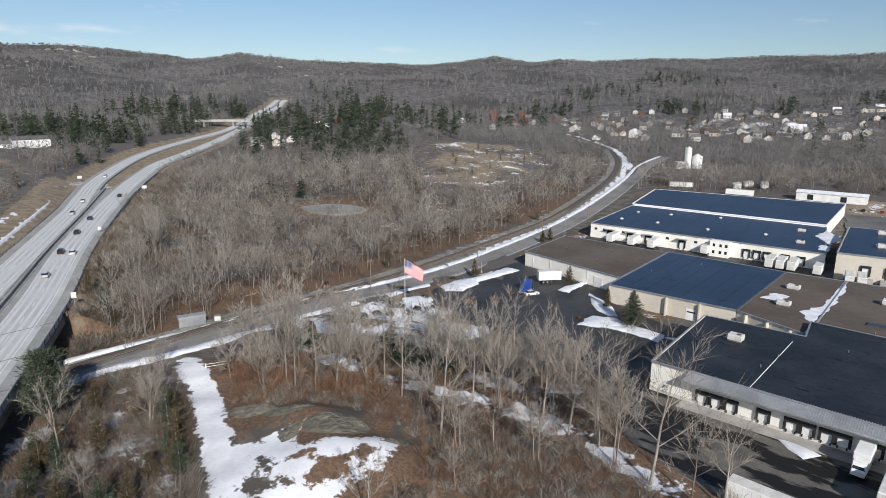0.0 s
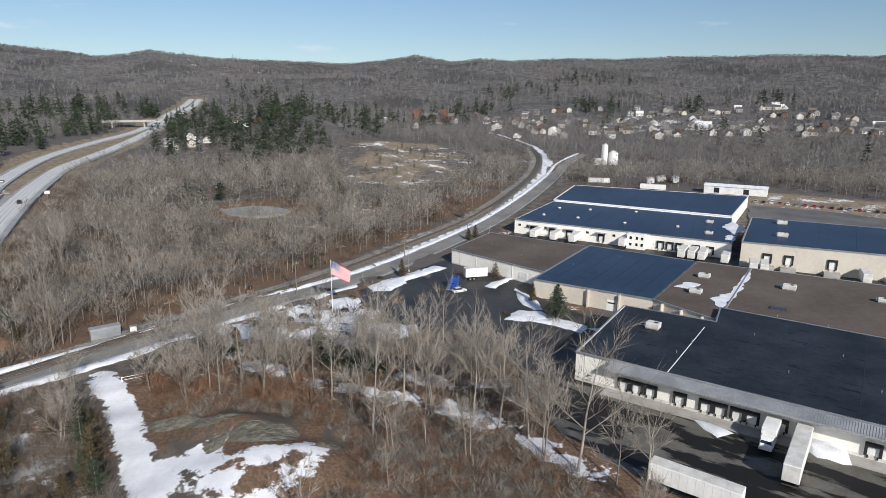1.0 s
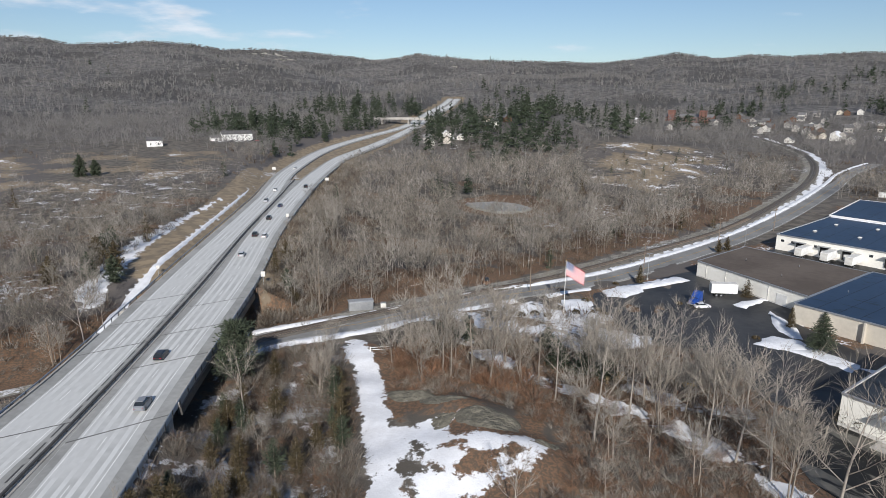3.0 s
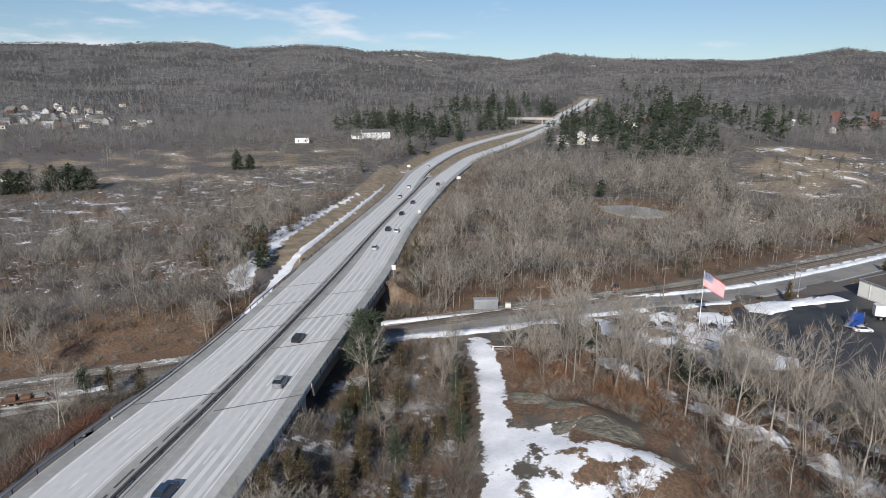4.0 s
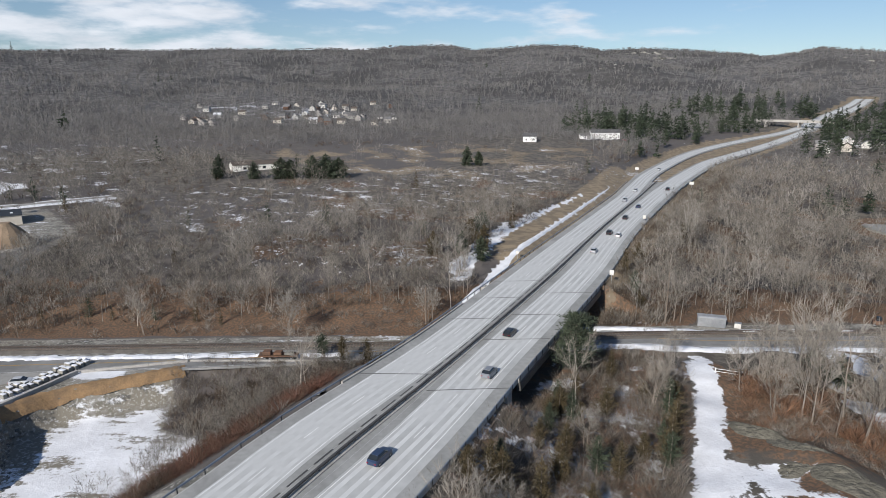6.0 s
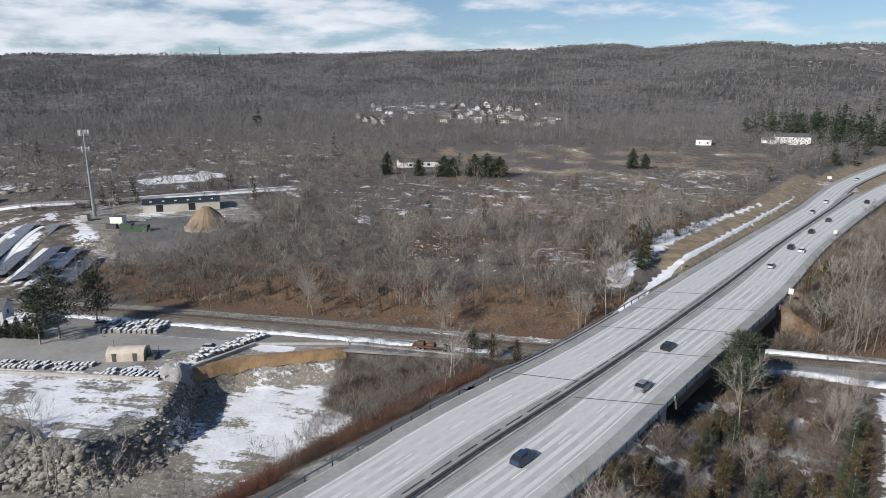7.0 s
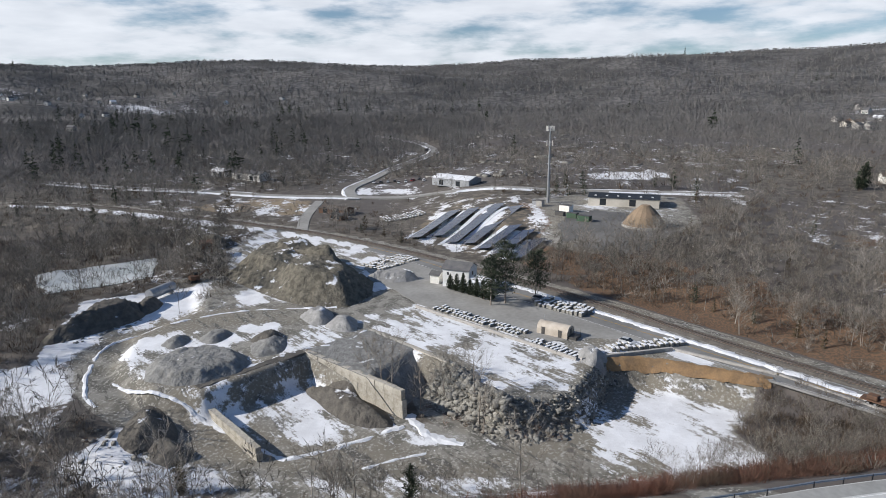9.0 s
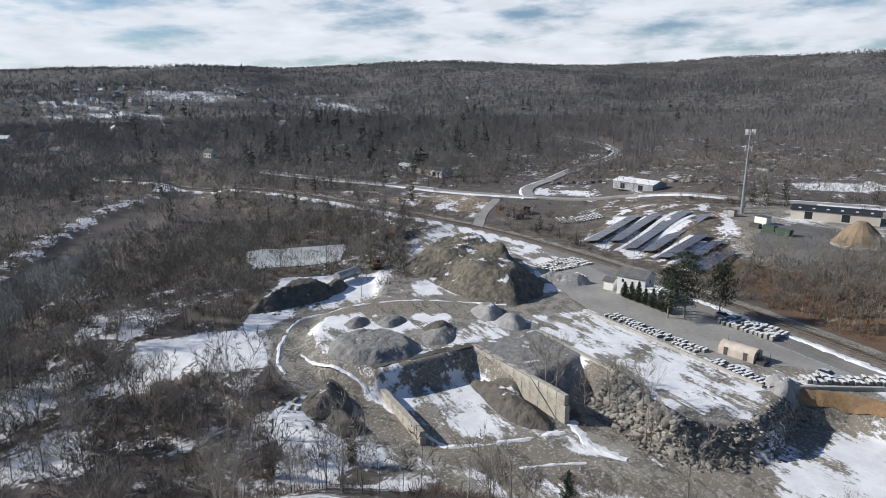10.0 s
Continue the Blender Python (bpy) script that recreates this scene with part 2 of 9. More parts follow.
def ground_material():
    """Woodland floor, and by the cover attribute snow (r), gravel (g), leaf litter (b) and dry grass (a) with broken edges."""
    mt = bpy.data.materials.new("ground_cover")
    mt.use_nodes = True
    n, l = mt.node_tree.nodes, mt.node_tree.links
    b = n["Principled BSDF"]
    b.inputs["Roughness"].default_value, b.inputs["Specular IOR Level"].default_value = 0.9, 0.2
    co = n.new("ShaderNodeTexCoord").outputs["Object"]

    def noise_of(scale, detail=6.0, rough=0.6):
        q = n.new("ShaderNodeTexNoise")
        q.inputs["Scale"].default_value, q.inputs["Detail"].default_value, q.inputs["Roughness"].default_value = scale, detail, rough
        l.new(co, q.inputs["Vector"])
        return q.outputs[0]

    def mix(f, a, c):
        q = n.new("ShaderNodeMix")
        q.data_type = "RGBA"
        for i, v in ((0, f), (6, a), (7, c)):
            if isinstance(v, tuple):
                q.inputs[i].default_value = (*v, 1)
            else:
                l.new(v, q.inputs[i])
        return q.outputs[2]

    def sharp(v, lo, hi):
        q = n.new("ShaderNodeMapRange")
        q.interpolation_type = "SMOOTHSTEP"
        q.inputs[1].default_value, q.inputs[2].default_value = lo, hi
        l.new(v, q.inputs[0])
        return q.outputs[0]

    def where(mask, grain, gain=0.9):
        q = n.new("ShaderNodeMath")
        q.operation = "MULTIPLY_ADD"
        l.new(grain, q.inputs[0])
        q.inputs[1].default_value = gain
        l.new(mask, q.inputs[2])
        return sharp(q.outputs[0], 0.5 + gain * 0.5 - 0.06, 0.5 + gain * 0.5 + 0.06)
    fine, mid, wide, huge = noise_of(1.6), noise_of(0.22), noise_of(0.035), noise_of(0.006, 8.0)
    at = n.new("ShaderNodeAttribute")
    at.attribute_name = "cover"
    sp = n.new("ShaderNodeSeparateColor")
    l.new(at.outputs["Color"], sp.inputs[0])
    floor = mix(sharp(mid, 0.42, 0.58), (0.090, 0.080, 0.067), (0.156, 0.139, 0.117))
    floor = mix(sharp(huge, 0.42, 0.60), floor, (0.114, 0.102, 0.095))
    xyz = n.new("ShaderNodeSeparateXYZ")
    l.new(co, xyz.inputs[0])
    crowns = noise_of(0.085, 4.0, 0.6)
    high = sharp(xyz.outputs[2], 14.0, 34.0)
    canopy = mix(sharp(crowns, 0.40, 0.62), (0.092, 0.088, 0.085), (0.168, 0.159, 0.151))
    canopy = mix(sharp(huge, 0.45, 0.58), canopy, (0.076, 0.073, 0.069))
    floor = mix(high, floor, canopy)
    litter = mix(sharp(fine, 0.42, 0.58), (0.180, 0.110, 0.068), (0.105, 0.078, 0.056))
    grass = mix(sharp(mid, 0.42, 0.58), (0.27, 0.215, 0.145), (0.185, 0.150, 0.108))
    tilt = n.new("ShaderNodeMapping")
    tilt.vector_type = "TEXTURE"
    tilt.inputs["Rotation"].default_value = (0, 0, 0.88)
    tilt.inputs["Scale"].default_value = (4.2, 1.0, 1.0)
    l.new(co, tilt.inputs[0])
    streak = n.new("ShaderNodeTexNoise")
    streak.inputs["Scale"].default_value, streak.inputs["Detail"].default_value, streak.inputs["Roughness"].default_value = 0.35, 8.0, 0.68
    l.new(tilt.outputs[0], streak.inputs["Vector"])
    gravel = mix(sharp(mid, 0.43, 0.57), (0.140, 0.134, 0.116), (0.262, 0.251, 0.222))
    gravel = mix(sharp(wide, 0.42, 0.6), gravel, (0.205, 0.186, 0.150))
    gravel = mix(sharp(streak.outputs[0], 0.52, 0.60), gravel, (0.105, 0.100, 0.090))
    gravel = mix(sharp(fine, 0.53, 0.62), gravel, (0.36, 0.345, 0.31))
    snow = mix(sharp(mid, 0.3, 0.7), (0.80, 0.81, 0.83), (0.66, 0.665, 0.68))
    c = mix(where(sp.outputs[2], mid), floor, litter)
    c = mix(where(at.outputs["Alpha"], mid), c, grass)
    c = mix(where(sp.outputs[1], mid, 0.5), c, gravel)
    blend = n.new("ShaderNodeMath")
    blend.operation = "MULTIPLY_ADD"
    l.new(noise_of(0.75, 5.0, 0.65), blend.inputs[0])
    blend.inputs[1].default_value = 0.5
    half = n.new("ShaderNodeMath")
    half.operation = "MULTIPLY"
    half.inputs[1].default_value = 0.5
    l.new(mid, half.inputs[0]), l.new(half.outputs[0], blend.inputs[2])
    loose = n.new("ShaderNodeMath")
    loose.operation = "MULTIPLY_ADD"
    l.new(streak.outputs[0], loose.inputs[0])
    loose.inputs[1].default_value = 1.5
    grain = n.new("ShaderNodeMath")
    grain.operation = "MULTIPLY_ADD"
    l.new(noise_of(0.9, 7.0, 0.75), grain.inputs[0])
    grain.inputs[1].default_value = 0.8
    l.new(sp.outputs[0], grain.inputs[2])
    l.new(grain.outputs[0], loose.inputs[2])
    pick = n.new("ShaderNodeMix")
    l.new(sp.outputs[1], pick.inputs[0])
    l.new(where(sp.outputs[0], blend.outputs[0], 1.7), pick.inputs[2]), l.new(sharp(loose.outputs[0], 1.60, 1.76), pick.inputs[3])
    c = mix(pick.outputs[0], c, snow)
    l.new(c, b.inputs["Base Color"])
    bp = n.new("ShaderNodeBump")
    bp.inputs["Strength"].default_value, bp.inputs["Distance"].default_value = 0.35, 0.3
    l.new(fine, bp.inputs["Height"])
    rise = n.new("ShaderNodeBump")
    rise.inputs["Distance"].default_value = 7.0
    l.new(high, rise.inputs["Strength"]), l.new(crowns, rise.inputs["Height"])
    l.new(rise.outputs[0], bp.inputs["Normal"]), l.new(bp.outputs[0], b.inputs["Normal"])
    return mt


GROUND = ground_material()


def heap_material(name, col, col2, share):
    """Tipped stone with coarse lumps, dark runs and, on flatter ground, flecks of snow."""
    mt = material(name, col, col2, scale=0.7, bump=1.0, bump_scale=1.6, rough=0.95)
    n, l = mt.node_tree.nodes, mt.node_tree.links
    b = n["Principled BSDF"]
    base = b.inputs["Base Color"].links[0].from_socket
    q, co = n.new("ShaderNodeTexNoise"), n.new("ShaderNodeTexCoord")
    q.inputs["Scale"].default_value, q.inputs["Detail"].default_value, q.inputs["Roughness"].default_value = 0.16, 8.0, 0.7
    l.new(co.outputs["Object"], q.inputs["Vector"])
    geo, xyz = n.new("ShaderNodeNewGeometry"), n.new("ShaderNodeSeparateXYZ")
    l.new(geo.outputs["Normal"], xyz.inputs[0])
    add, mr, mx = n.new("ShaderNodeMath"), n.new("ShaderNodeMapRange"), n.new("ShaderNodeMix")
    add.operation = "MULTIPLY_ADD"
    add.inputs[1].default_value = 0.35
    l.new(xyz.outputs[2], add.inputs[0]), l.new(q.outputs[0], add.inputs[2])
    mr.inputs[1].default_value, mr.inputs[2].default_value = 1.0 - share, 1.04 - share
    l.new(add.outputs[0], mr.inputs[0])
    mx.data_type = "RGBA"
    mx.inputs[7].default_value = (0.76, 0.77, 0.79, 1)
    l.new(mr.outputs[0], mx.inputs[0]), l.new(base, mx.inputs[6]), l.new(mx.outputs[2], b.inputs["Base Color"])
    return mt


TAN_HEAP = heap_material("tan_quarry_waste", (0.180, 0.164, 0.130), (0.080, 0.072, 0.056), 0.115)
GREY_HEAP = heap_material("grey_crushed_stone", (0.165, 0.163, 0.153), (0.27, 0.267, 0.255), 0.05)
PALE_HEAP = heap_material("snowy_pale_stone", (0.34, 0.335, 0.325), (0.24, 0.235, 0.225), 0.13)
LEDGE_ROCK = heap_material("mossy_ledge_rock", (0.165, 0.152, 0.120), (0.092, 0.086, 0.068), 0.05)
DARK_HEAP = heap_material("dark_crushed_stone", (0.085, 0.078, 0.068), (0.14, 0.128, 0.11), 0.09)

# ---- ground shape ----
def spline(pts, step):
    """Points at even steps along a smooth curve through pts."""
    p = np.array(pts, float)
    p = np.vstack([2 * p[0] - p[1], p, 2 * p[-1] - p[-2]])
    out = []
    for i in range(1, len(p) - 2):
        n = max(1, int(np.linalg.norm(p[i + 1, :2] - p[i, :2]) / step))
        for k in range(n):
            u = k / n
            out.append(0.5 * (2 * p[i] + (p[i + 1] - p[i - 1]) * u
                              + (2 * p[i - 1] - 5 * p[i] + 4 * p[i + 1] - p[i + 2]) * u * u
                              + (3 * p[i] - p[i - 1] - 3 * p[i + 1] + p[i + 2]) * u ** 3))
    out.append(p[-2])
    return np.array(out)


def step01(a, b, v):
    u = np.clip((v - a) / (b - a), 0, 1)
    return u * u * (3 - 2 * u)


def to_line(x, y, line):
    """Distance to a polyline, signed (left of its way is positive), and the place along it, by segment."""
    best = np.full(x.shape, 1e9)
    side = np.zeros(x.shape)
    along = np.zeros(x.shape)
    for i in range(len(line) - 1):
        ax, ay = line[i][0], line[i][1]
        dx, dy = line[i + 1][0] - ax, line[i + 1][1] - ay
        ll = dx * dx + dy * dy
        u = np.clip(((x - ax) * dx + (y - ay) * dy) / ll, 0, 1)
        px, py = x - ax - u * dx, y - ay - u * dy
        dd = np.hypot(px, py)
        near = dd < best
        best = np.where(near, dd, best)
        side = np.where(near, np.sign(dx * py - dy * px), side)
        along = np.where(near, i + u, along)
    return best * np.where(side == 0, 1, side), along


def to_area(x, y, poly):
    """Distance to the edge of an area, positive inside."""
    inside = np.zeros(x.shape, bool)
    best = np.full(x.shape, 1e9)
    n = len(poly)
    for i in range(n):
        ax, ay = poly[i]
        bx, by = poly[(i + 1) % n]
        cross = (ay > y) != (by > y)
        inside ^= cross & (x < (bx - ax) * (y - ay) / (by - ay + 1e-12) + ax)
        dx, dy = bx - ax, by - ay
        u = np.clip(((x - ax) * dx + (y - ay) * dy) / (dx * dx + dy * dy), 0, 1)
        best = np.minimum(best, np.hypot(x - ax - u * dx, y - ay - u * dy))
    return np.where(inside, best, -best)


def waves(x, y, size, seed):
    """Soft uneven height between about -1 and 1."""
    r = np.random.RandomState(seed)
    v = 0
    for k in range(7):
        a, s, ph = r.uniform(0, 6.28), size * r.uniform(0.6, 1.7), r.uniform(0, 6.28, 2)
        v = v + np.sin((x * np.cos(a) + y * np.sin(a)) * 6.28 / s + ph[0] + 1.3 * np.sin((y * np.cos(a) - x * np.sin(a)) * 6.28 / (s * 1.7) + ph[1]))
    return v / 4


RIDGE_AZ = (-180, -60, -40, -34.6, -30.7, -26, -22, -17.3, -12.7, -10, -8, -6, -4.5, -1.7, 1.7, 5, 9, 12, 14.3, 16, 17.1, 18.6, 20.8, 23.7, 26.9, 30, 33.4, 35.7, 38.5, 39.8, 42, 44.5, 46, 48,
            50.5, 54, 57.2, 60.5, 65.3, 70, 75, 79.3, 84, 89, 93.5, 98, 103, 107, 111, 115.4, 120.3, 125.3, 130, 133.2, 137.6, 139.7, 144, 147, 150, 180)
RIDGE_EL = (2.6, 2.8, 2.72, 2.98, 2.89, 2.95, 2.75, 2.87, 2.66, 2.85, 2.57, 2.82, 3.1, 2.66, 2.33, 2.45, 2.54, 2.6, 2.8, 3.0, 3.17, 2.8, 2.57, 2.94, 3.21, 3.42, 3.3, 3.68, 3.82, 3.74, 3.54, 3.42, 3.8, 3.82,
            3.77, 3.42, 3.5, 3.36, 3.4, 3.15, 3.12, 2.9, 2.81, 2.8, 2.75, 2.42, 2.28, 2.36, 2.54, 2.78, 2.68, 2.35, 2.1, 2.25, 2.3, 1.98, 2.05, 1.91, 1.73, 2.2)
HIGHWAY = spline([(-46, -40, 8.5), (-60, 10, 8.5), (-75.5, 54, 8.5), (-89, 98, 8.5), (-112, 160, 8.5), (-139, 228, 8.5), (-172, 310, 8.6), (-205, 400, 8.8),
                  (-232, 520, 10), (-240, 650, 13.5), (-246, 770, 18.5), (-264, 930, 27), (-284, 1090, 35.5), (-310, 1250, 45)], 12)
RAIL = spline([(-285, -400), (-293, -300), (-293, -240), (-278, -166), (-258, -106), (-232, -58), (-207, -22), (-191, -1), (-161.6, 33), (-132.6, 66), (-112, 89), (-84, 127),
               (-64.6, 150), (-37.6, 180), (-15.6, 203.6), (15.3, 246), (55, 306), (97, 390), (131, 474), (148, 552), (152, 629), (140, 720)], 10)
UPPER = ((-92, 104), (-112, 76), (-134, 50), (-142, 22), (-140, 11), (-122, 5), (-116, -8), (-125, -19), (-131, -21), (-138, -33), (-126, -43), (-133, -57), (-110, -71),
         (-110, -82), (-120, -96), (-136, -103), (-158, -98), (-205, -130), (-245, -170), (-270, -330), (-280, -500), (-2500, -500), (-2500, 300), (-100, 300), (-80, 140))
SPAN = (8.3, 13.5)
RIVER = spline([(20, -165), (-60, -190), (-128, -228), (-175, -262), (-225, -290), (-262, -300), (-300, -330), (-330, -420)], 12)


def ground_z(x, y, shaped=True):
    x, y = np.asarray(x, float), np.asarray(y, float)
    d, az = np.hypot(x, y), np.degrees(np.arctan2(-x, y))
    ridge = 57.5 + 2400 * np.tan(np.radians(np.interp(az, RIDGE_AZ, RIDGE_EL)))
    z = np.interp(d, (0, 300, 500, 700, 900, 1200, 1600, 2000, 2400, 3300, 4800), (0, 0, 4, 12, 21, 38, 75, 125, 180, 120, 60))
    z = z * (1 + np.clip((d - 900) / 1500, 0, 1) * (ridge / 180 - 1))
    # knolls and uneven wooded slopes
    z = z + 24 * np.exp(-((x + 92) / 95) ** 2 - ((y - 720) / 120) ** 2) + 8 * np.exp(-((x - 10) / 120) ** 2 - ((y - 560) / 110) ** 2)
    z = z + step01(700, 1500, d) * (1 - step01(2000, 2350, d)) * (22 * waves(x, y, 620, 3) + 6 * waves(x, y, 210, 4))
    z = z + step01(250, 600, d) * 1.2 * waves(x, y, 160, 5)
    if not shaped:
        return z
    # leafy bank and shelf beyond the railway
    r, _ = to_line(x, y, RAIL)
    shelf = 1 - step01(94, 106, az)
    z = z + 9 * step01(9, 62, r) * shelf * step01(20, 32, az) * (1 - step01(500, 1100, d))
    # low ground: stone yard, bogs and river
    low = -6 * (1 - step01(-4.5, 0, to_area(x, y, UPPER))) * step01(58, 70, np.where(az < -120, 180, az)) * (1 - step01(260, 420, d))
    fall = np.maximum(np.maximum(0.15 + 0.85 * step01(-125, -45, y), step01(-150, -200, y)), step01(-104, -82, x))
    low = low * fall
    z = z + low
    w, _ = to_line(x, y, RIVER)
    z = z - 3 * (1 - step01(9, 20, np.abs(w)))
    # rock ledge and rough slope below the camera
    z = z + 3.6 * np.exp(-((x + 16) / 13) ** 2 - ((y - 93) / 8) ** 2) + 3.4 * np.exp(-((x + 25) / 9) ** 2 - ((y - 106) / 6) ** 2)
    z = z + 0.5 * waves(x, y, 17, 9) * (1 - step01(180, 300, d)) * step01(3, 12, np.abs(r)) * (z > -3) * np.where((x > -3 + 0.16 * (y - 60)) & (y > 60), 0, 1) * np.where((x < -95) & (y < 60), 0, 1)
    # highway bank and cutting
    h, k = to_line(x, y, HIGHWAY)
    zh = np.interp(k, np.arange(len(HIGHWAY)), HIGHWAY[:, 2])
    span = (k > SPAN[0]) & (k < SPAN[1])
    out = np.maximum(np.abs(h) - np.interp(y, (300, 450, 600, 720), (15, 24, 31, 19)), 0)
    bank = np.where(span, -9, zh - 1.0 - out / 1.7)
    z = np.maximum(z, bank)
    cut = zh - 1.0 + out / 2.5
    return np.minimum(z, cut)


# ---- building helpers ----
def link_mesh(name, verts, faces, mat, parent=None, label="", smooth=False):
    me = bpy.data.meshes.new(name)
    me.from_pydata([tuple(map(float, v)) for v in verts], [], [tuple(map(int, f)) for f in faces])
    me.materials.append(mat)
    if smooth:
        me.shade_smooth()
    ob = new(name, me)
    if parent:
        ob.parent = parent
    if label:
        tagged(ob, label)
    return ob


def tri_mesh(name, verts, tris, mat):
    """A large mesh of triangles from arrays."""
    me = bpy.data.meshes.new(name)
    v, t = np.asarray(verts, np.float32), np.asarray(tris, np.int32)
    me.vertices.add(len(v))
    me.vertices.foreach_set("co", v.ravel())
    me.loops.add(t.size)
    me.loops.foreach_set("vertex_index", t.ravel())
    me.polygons.add(len(t))
    me.polygons.foreach_set("loop_start", np.arange(0, t.size, 3, dtype=np.int32))
    me.update(calc_edges=True)
    me.materials.append(mat)
    return me


def part(name, bm, mat, parent, label=""):
    me = bpy.data.meshes.new(name)
    bm.to_mesh(me)
    bm.free()
    me.materials.append(mat)
    ob = new(name, me)
    ob.parent = parent
    if label:
        tagged(ob, label)
    return ob


def thing(name, m, label, category, group="", kind=""):
    ob = new(name)
    ob.matrix_world = m
    return tagged(ob, label, category, group, kind)


def box(bm, x0, x1, y0, y1, z0, z1, bevel=0.0):
    r = bmesh.ops.create_cube(bm, size=1, matrix=Matrix.LocRotScale(((x0 + x1) / 2, (y0 + y1) / 2, (z0 + z1) / 2), None, (abs(x1 - x0), abs(y1 - y0), abs(z1 - z0))))
    if bevel:
        es = list({e for v in r["verts"] for e in v.link_edges})
        bmesh.ops.bevel(bm, geom=es, offset=bevel, segments=1, affect="EDGES")
    return bm


def boxed(*a, **k):
    return box(bmesh.new(), *a, **k)


def rod(bm, a, b, r0, r1=None, sides=8):
    a, b = Vector(a), Vector(b)
    q = (b - a).to_track_quat("Z", "Y").to_matrix().to_4x4()
    bmesh.ops.create_cone(bm, cap_ends=True, segments=sides, radius1=r0, radius2=r0 if r1 is None else r1, depth=(b - a).length,
                          matrix=Matrix.Translation((a + b) / 2) @ q)
    return bm


def prism(poly, z0, z1):
    """An upright block over a plan outline."""
    bm = bmesh.new()
    lo = [bm.verts.new((x, y, z0)) for x, y in poly]
    hi = [bm.verts.new((x, y, z1)) for x, y in poly]
    n = len(poly)
    bm.faces.new(hi), bm.faces.new(lo[::-1])
    for i in range(n):
        bm.faces.new((lo[i], lo[(i + 1) % n], hi[(i + 1) % n], hi[i]))
    bmesh.ops.recalc_face_normals(bm, faces=bm.faces)
    bmesh.ops.triangulate(bm, faces=[f for f in bm.faces if len(f.verts) > 4])
    return bm


def normals(line):
    """Unit vectors to the right of a line's way."""
    t = np.gradient(np.asarray(line)[:, :2], axis=0)
    t /= np.linalg.norm(t, axis=1)[:, None] + 1e-9
    return np.stack([t[:, 1], -t[:, 0]], 1)


def sweep(line, profile, closed=True):
    """A section (offset to the right, height) swept along a line of (x, y, z)."""
    line = np.asarray(line, float)
    n = normals(line)
    k = len(profile)
    bm = bmesh.new()
    rows = [[bm.verts.new((p[0] + q[0] * o, p[1] + q[1] * o, p[2] + z)) for o, z in profile] for p, q in zip(line, n)]
    for a, b in zip(rows, rows[1:]):
        for i in range(k if closed else k - 1):
            bm.faces.new((a[i], a[(i + 1) % k], b[(i + 1) % k], b[i]))
    if closed:
        bm.faces.new(rows[0]), bm.faces.new(rows[-1][::-1])
    bmesh.ops.recalc_face_normals(bm, faces=bm.faces)
    return bm


def shifted(line, o):
    line = np.array(line, float)
    line[:, :2] += normals(line) * o
    return line


def draped(line, dz=0.0):
    line = np.asarray(line, float)
    return np.column_stack([line[:, :2], ground_z(line[:, 0], line[:, 1]) + dz])


def at_ground(x, y):
    return float(ground_z(np.array([x]), np.array([y]))[0])


def rough_edge(poly, step, amount, seed):
    """The outline with more corners, pushed in and out."""
    r = random.Random(seed)
    out = []
    n = len(poly)
    for i in range(n):
        a, b = Vector(poly[i]), Vector(poly[(i + 1) % n])
        k = max(1, int((b - a).length / step))
        for j in range(k):
            p = a.lerp(b, j / k)
            out.append((p.x + r.uniform(-amount, amount), p.y + r.uniform(-amount, amount)))
    return out


# ---- ground ----
SNOW_PATH = spline([(-58, 134), (-50, 121), (-41, 103), (-33, 86), (-26, 68), (-20, 50)], 6)
SNOW_EDGE = spline([(-34, 146), (-26, 137), (-16, 127), (-5, 121), (6, 117), (14, 112), (20, 106), (25, 102), (31, 94), (36, 88)], 6)
SNOW_EDGE_2 = spline([(6, 128), (14, 123), (26, 121)], 5)
RING = spline([(-60, 40), (-84, 22), (-103, 2), (-101, -25), (-97, -45), (-98.2, -64.8), (-105.7, -84.5), (-113, -97), (-121, -105), (-135, -107), (-151.5, -91), (-163, -62), (-176, -46), (-192, -40)], 6)
YARD = ((-95, 100), (-112, 76), (-134, 50), (-142, 22), (-140, 11), (-122, 5), (-116, -8), (-125, -19), (-131, -21), (-126, -43), (-133, -57), (-110, -71), (-118, -90), (-130, -104), (-150, -106),
        (-176, -98), (-215, -125), (-262, -130), (-235, -70), (-205, -30), (-165, 22), (-135, 57), (-112, 82))
PIT = ((-78, 20), (-103, 8), (-118, 2), (-136, 10), (-142, 22), (-135, 45), (-118, 62), (-100, 55), (-90, 30), (-82, -10), (-86, -52), (-100, -84), (-122, -112), (-142, -122), (-160, -112), (-120, -60), (-116, -28), (-110, -10))
SNOW_YARD = ((-84, -127), (-100, -137), (-117, -120), (-139, -130), (-160, -141), (-184, -110), (-160, -104), (-140, -115), (-117, -110), (-106, -97), (-97, -104))
SNOW_POCKET = ((-80, -74), (-88, -85), (-106, -82), (-101, -66), (-88, -60))
SNOW_PIT = ((-103, 20), (-112, 8), (-128, 14), (-138, 26), (-132, 42), (-112, 44), (-98, 36))
SNOW_TOP = ((-150, -43), (-132, -19), (-119, -7), (-124, 3), (-140, 8), (-150, -8), (-167, -36))
SNOW_LOW = ((-74, -62), (-84, -78), (-92, -60), (-88, -44), (-80, -44), (-74, -50))
BAY = ((-98, -54), (-110, -69), (-131, -57), (-117, -31), (-104, -36))
ICE_POND = ((-183, -176), (-208, -148), (-186, -135), (-165, -155))
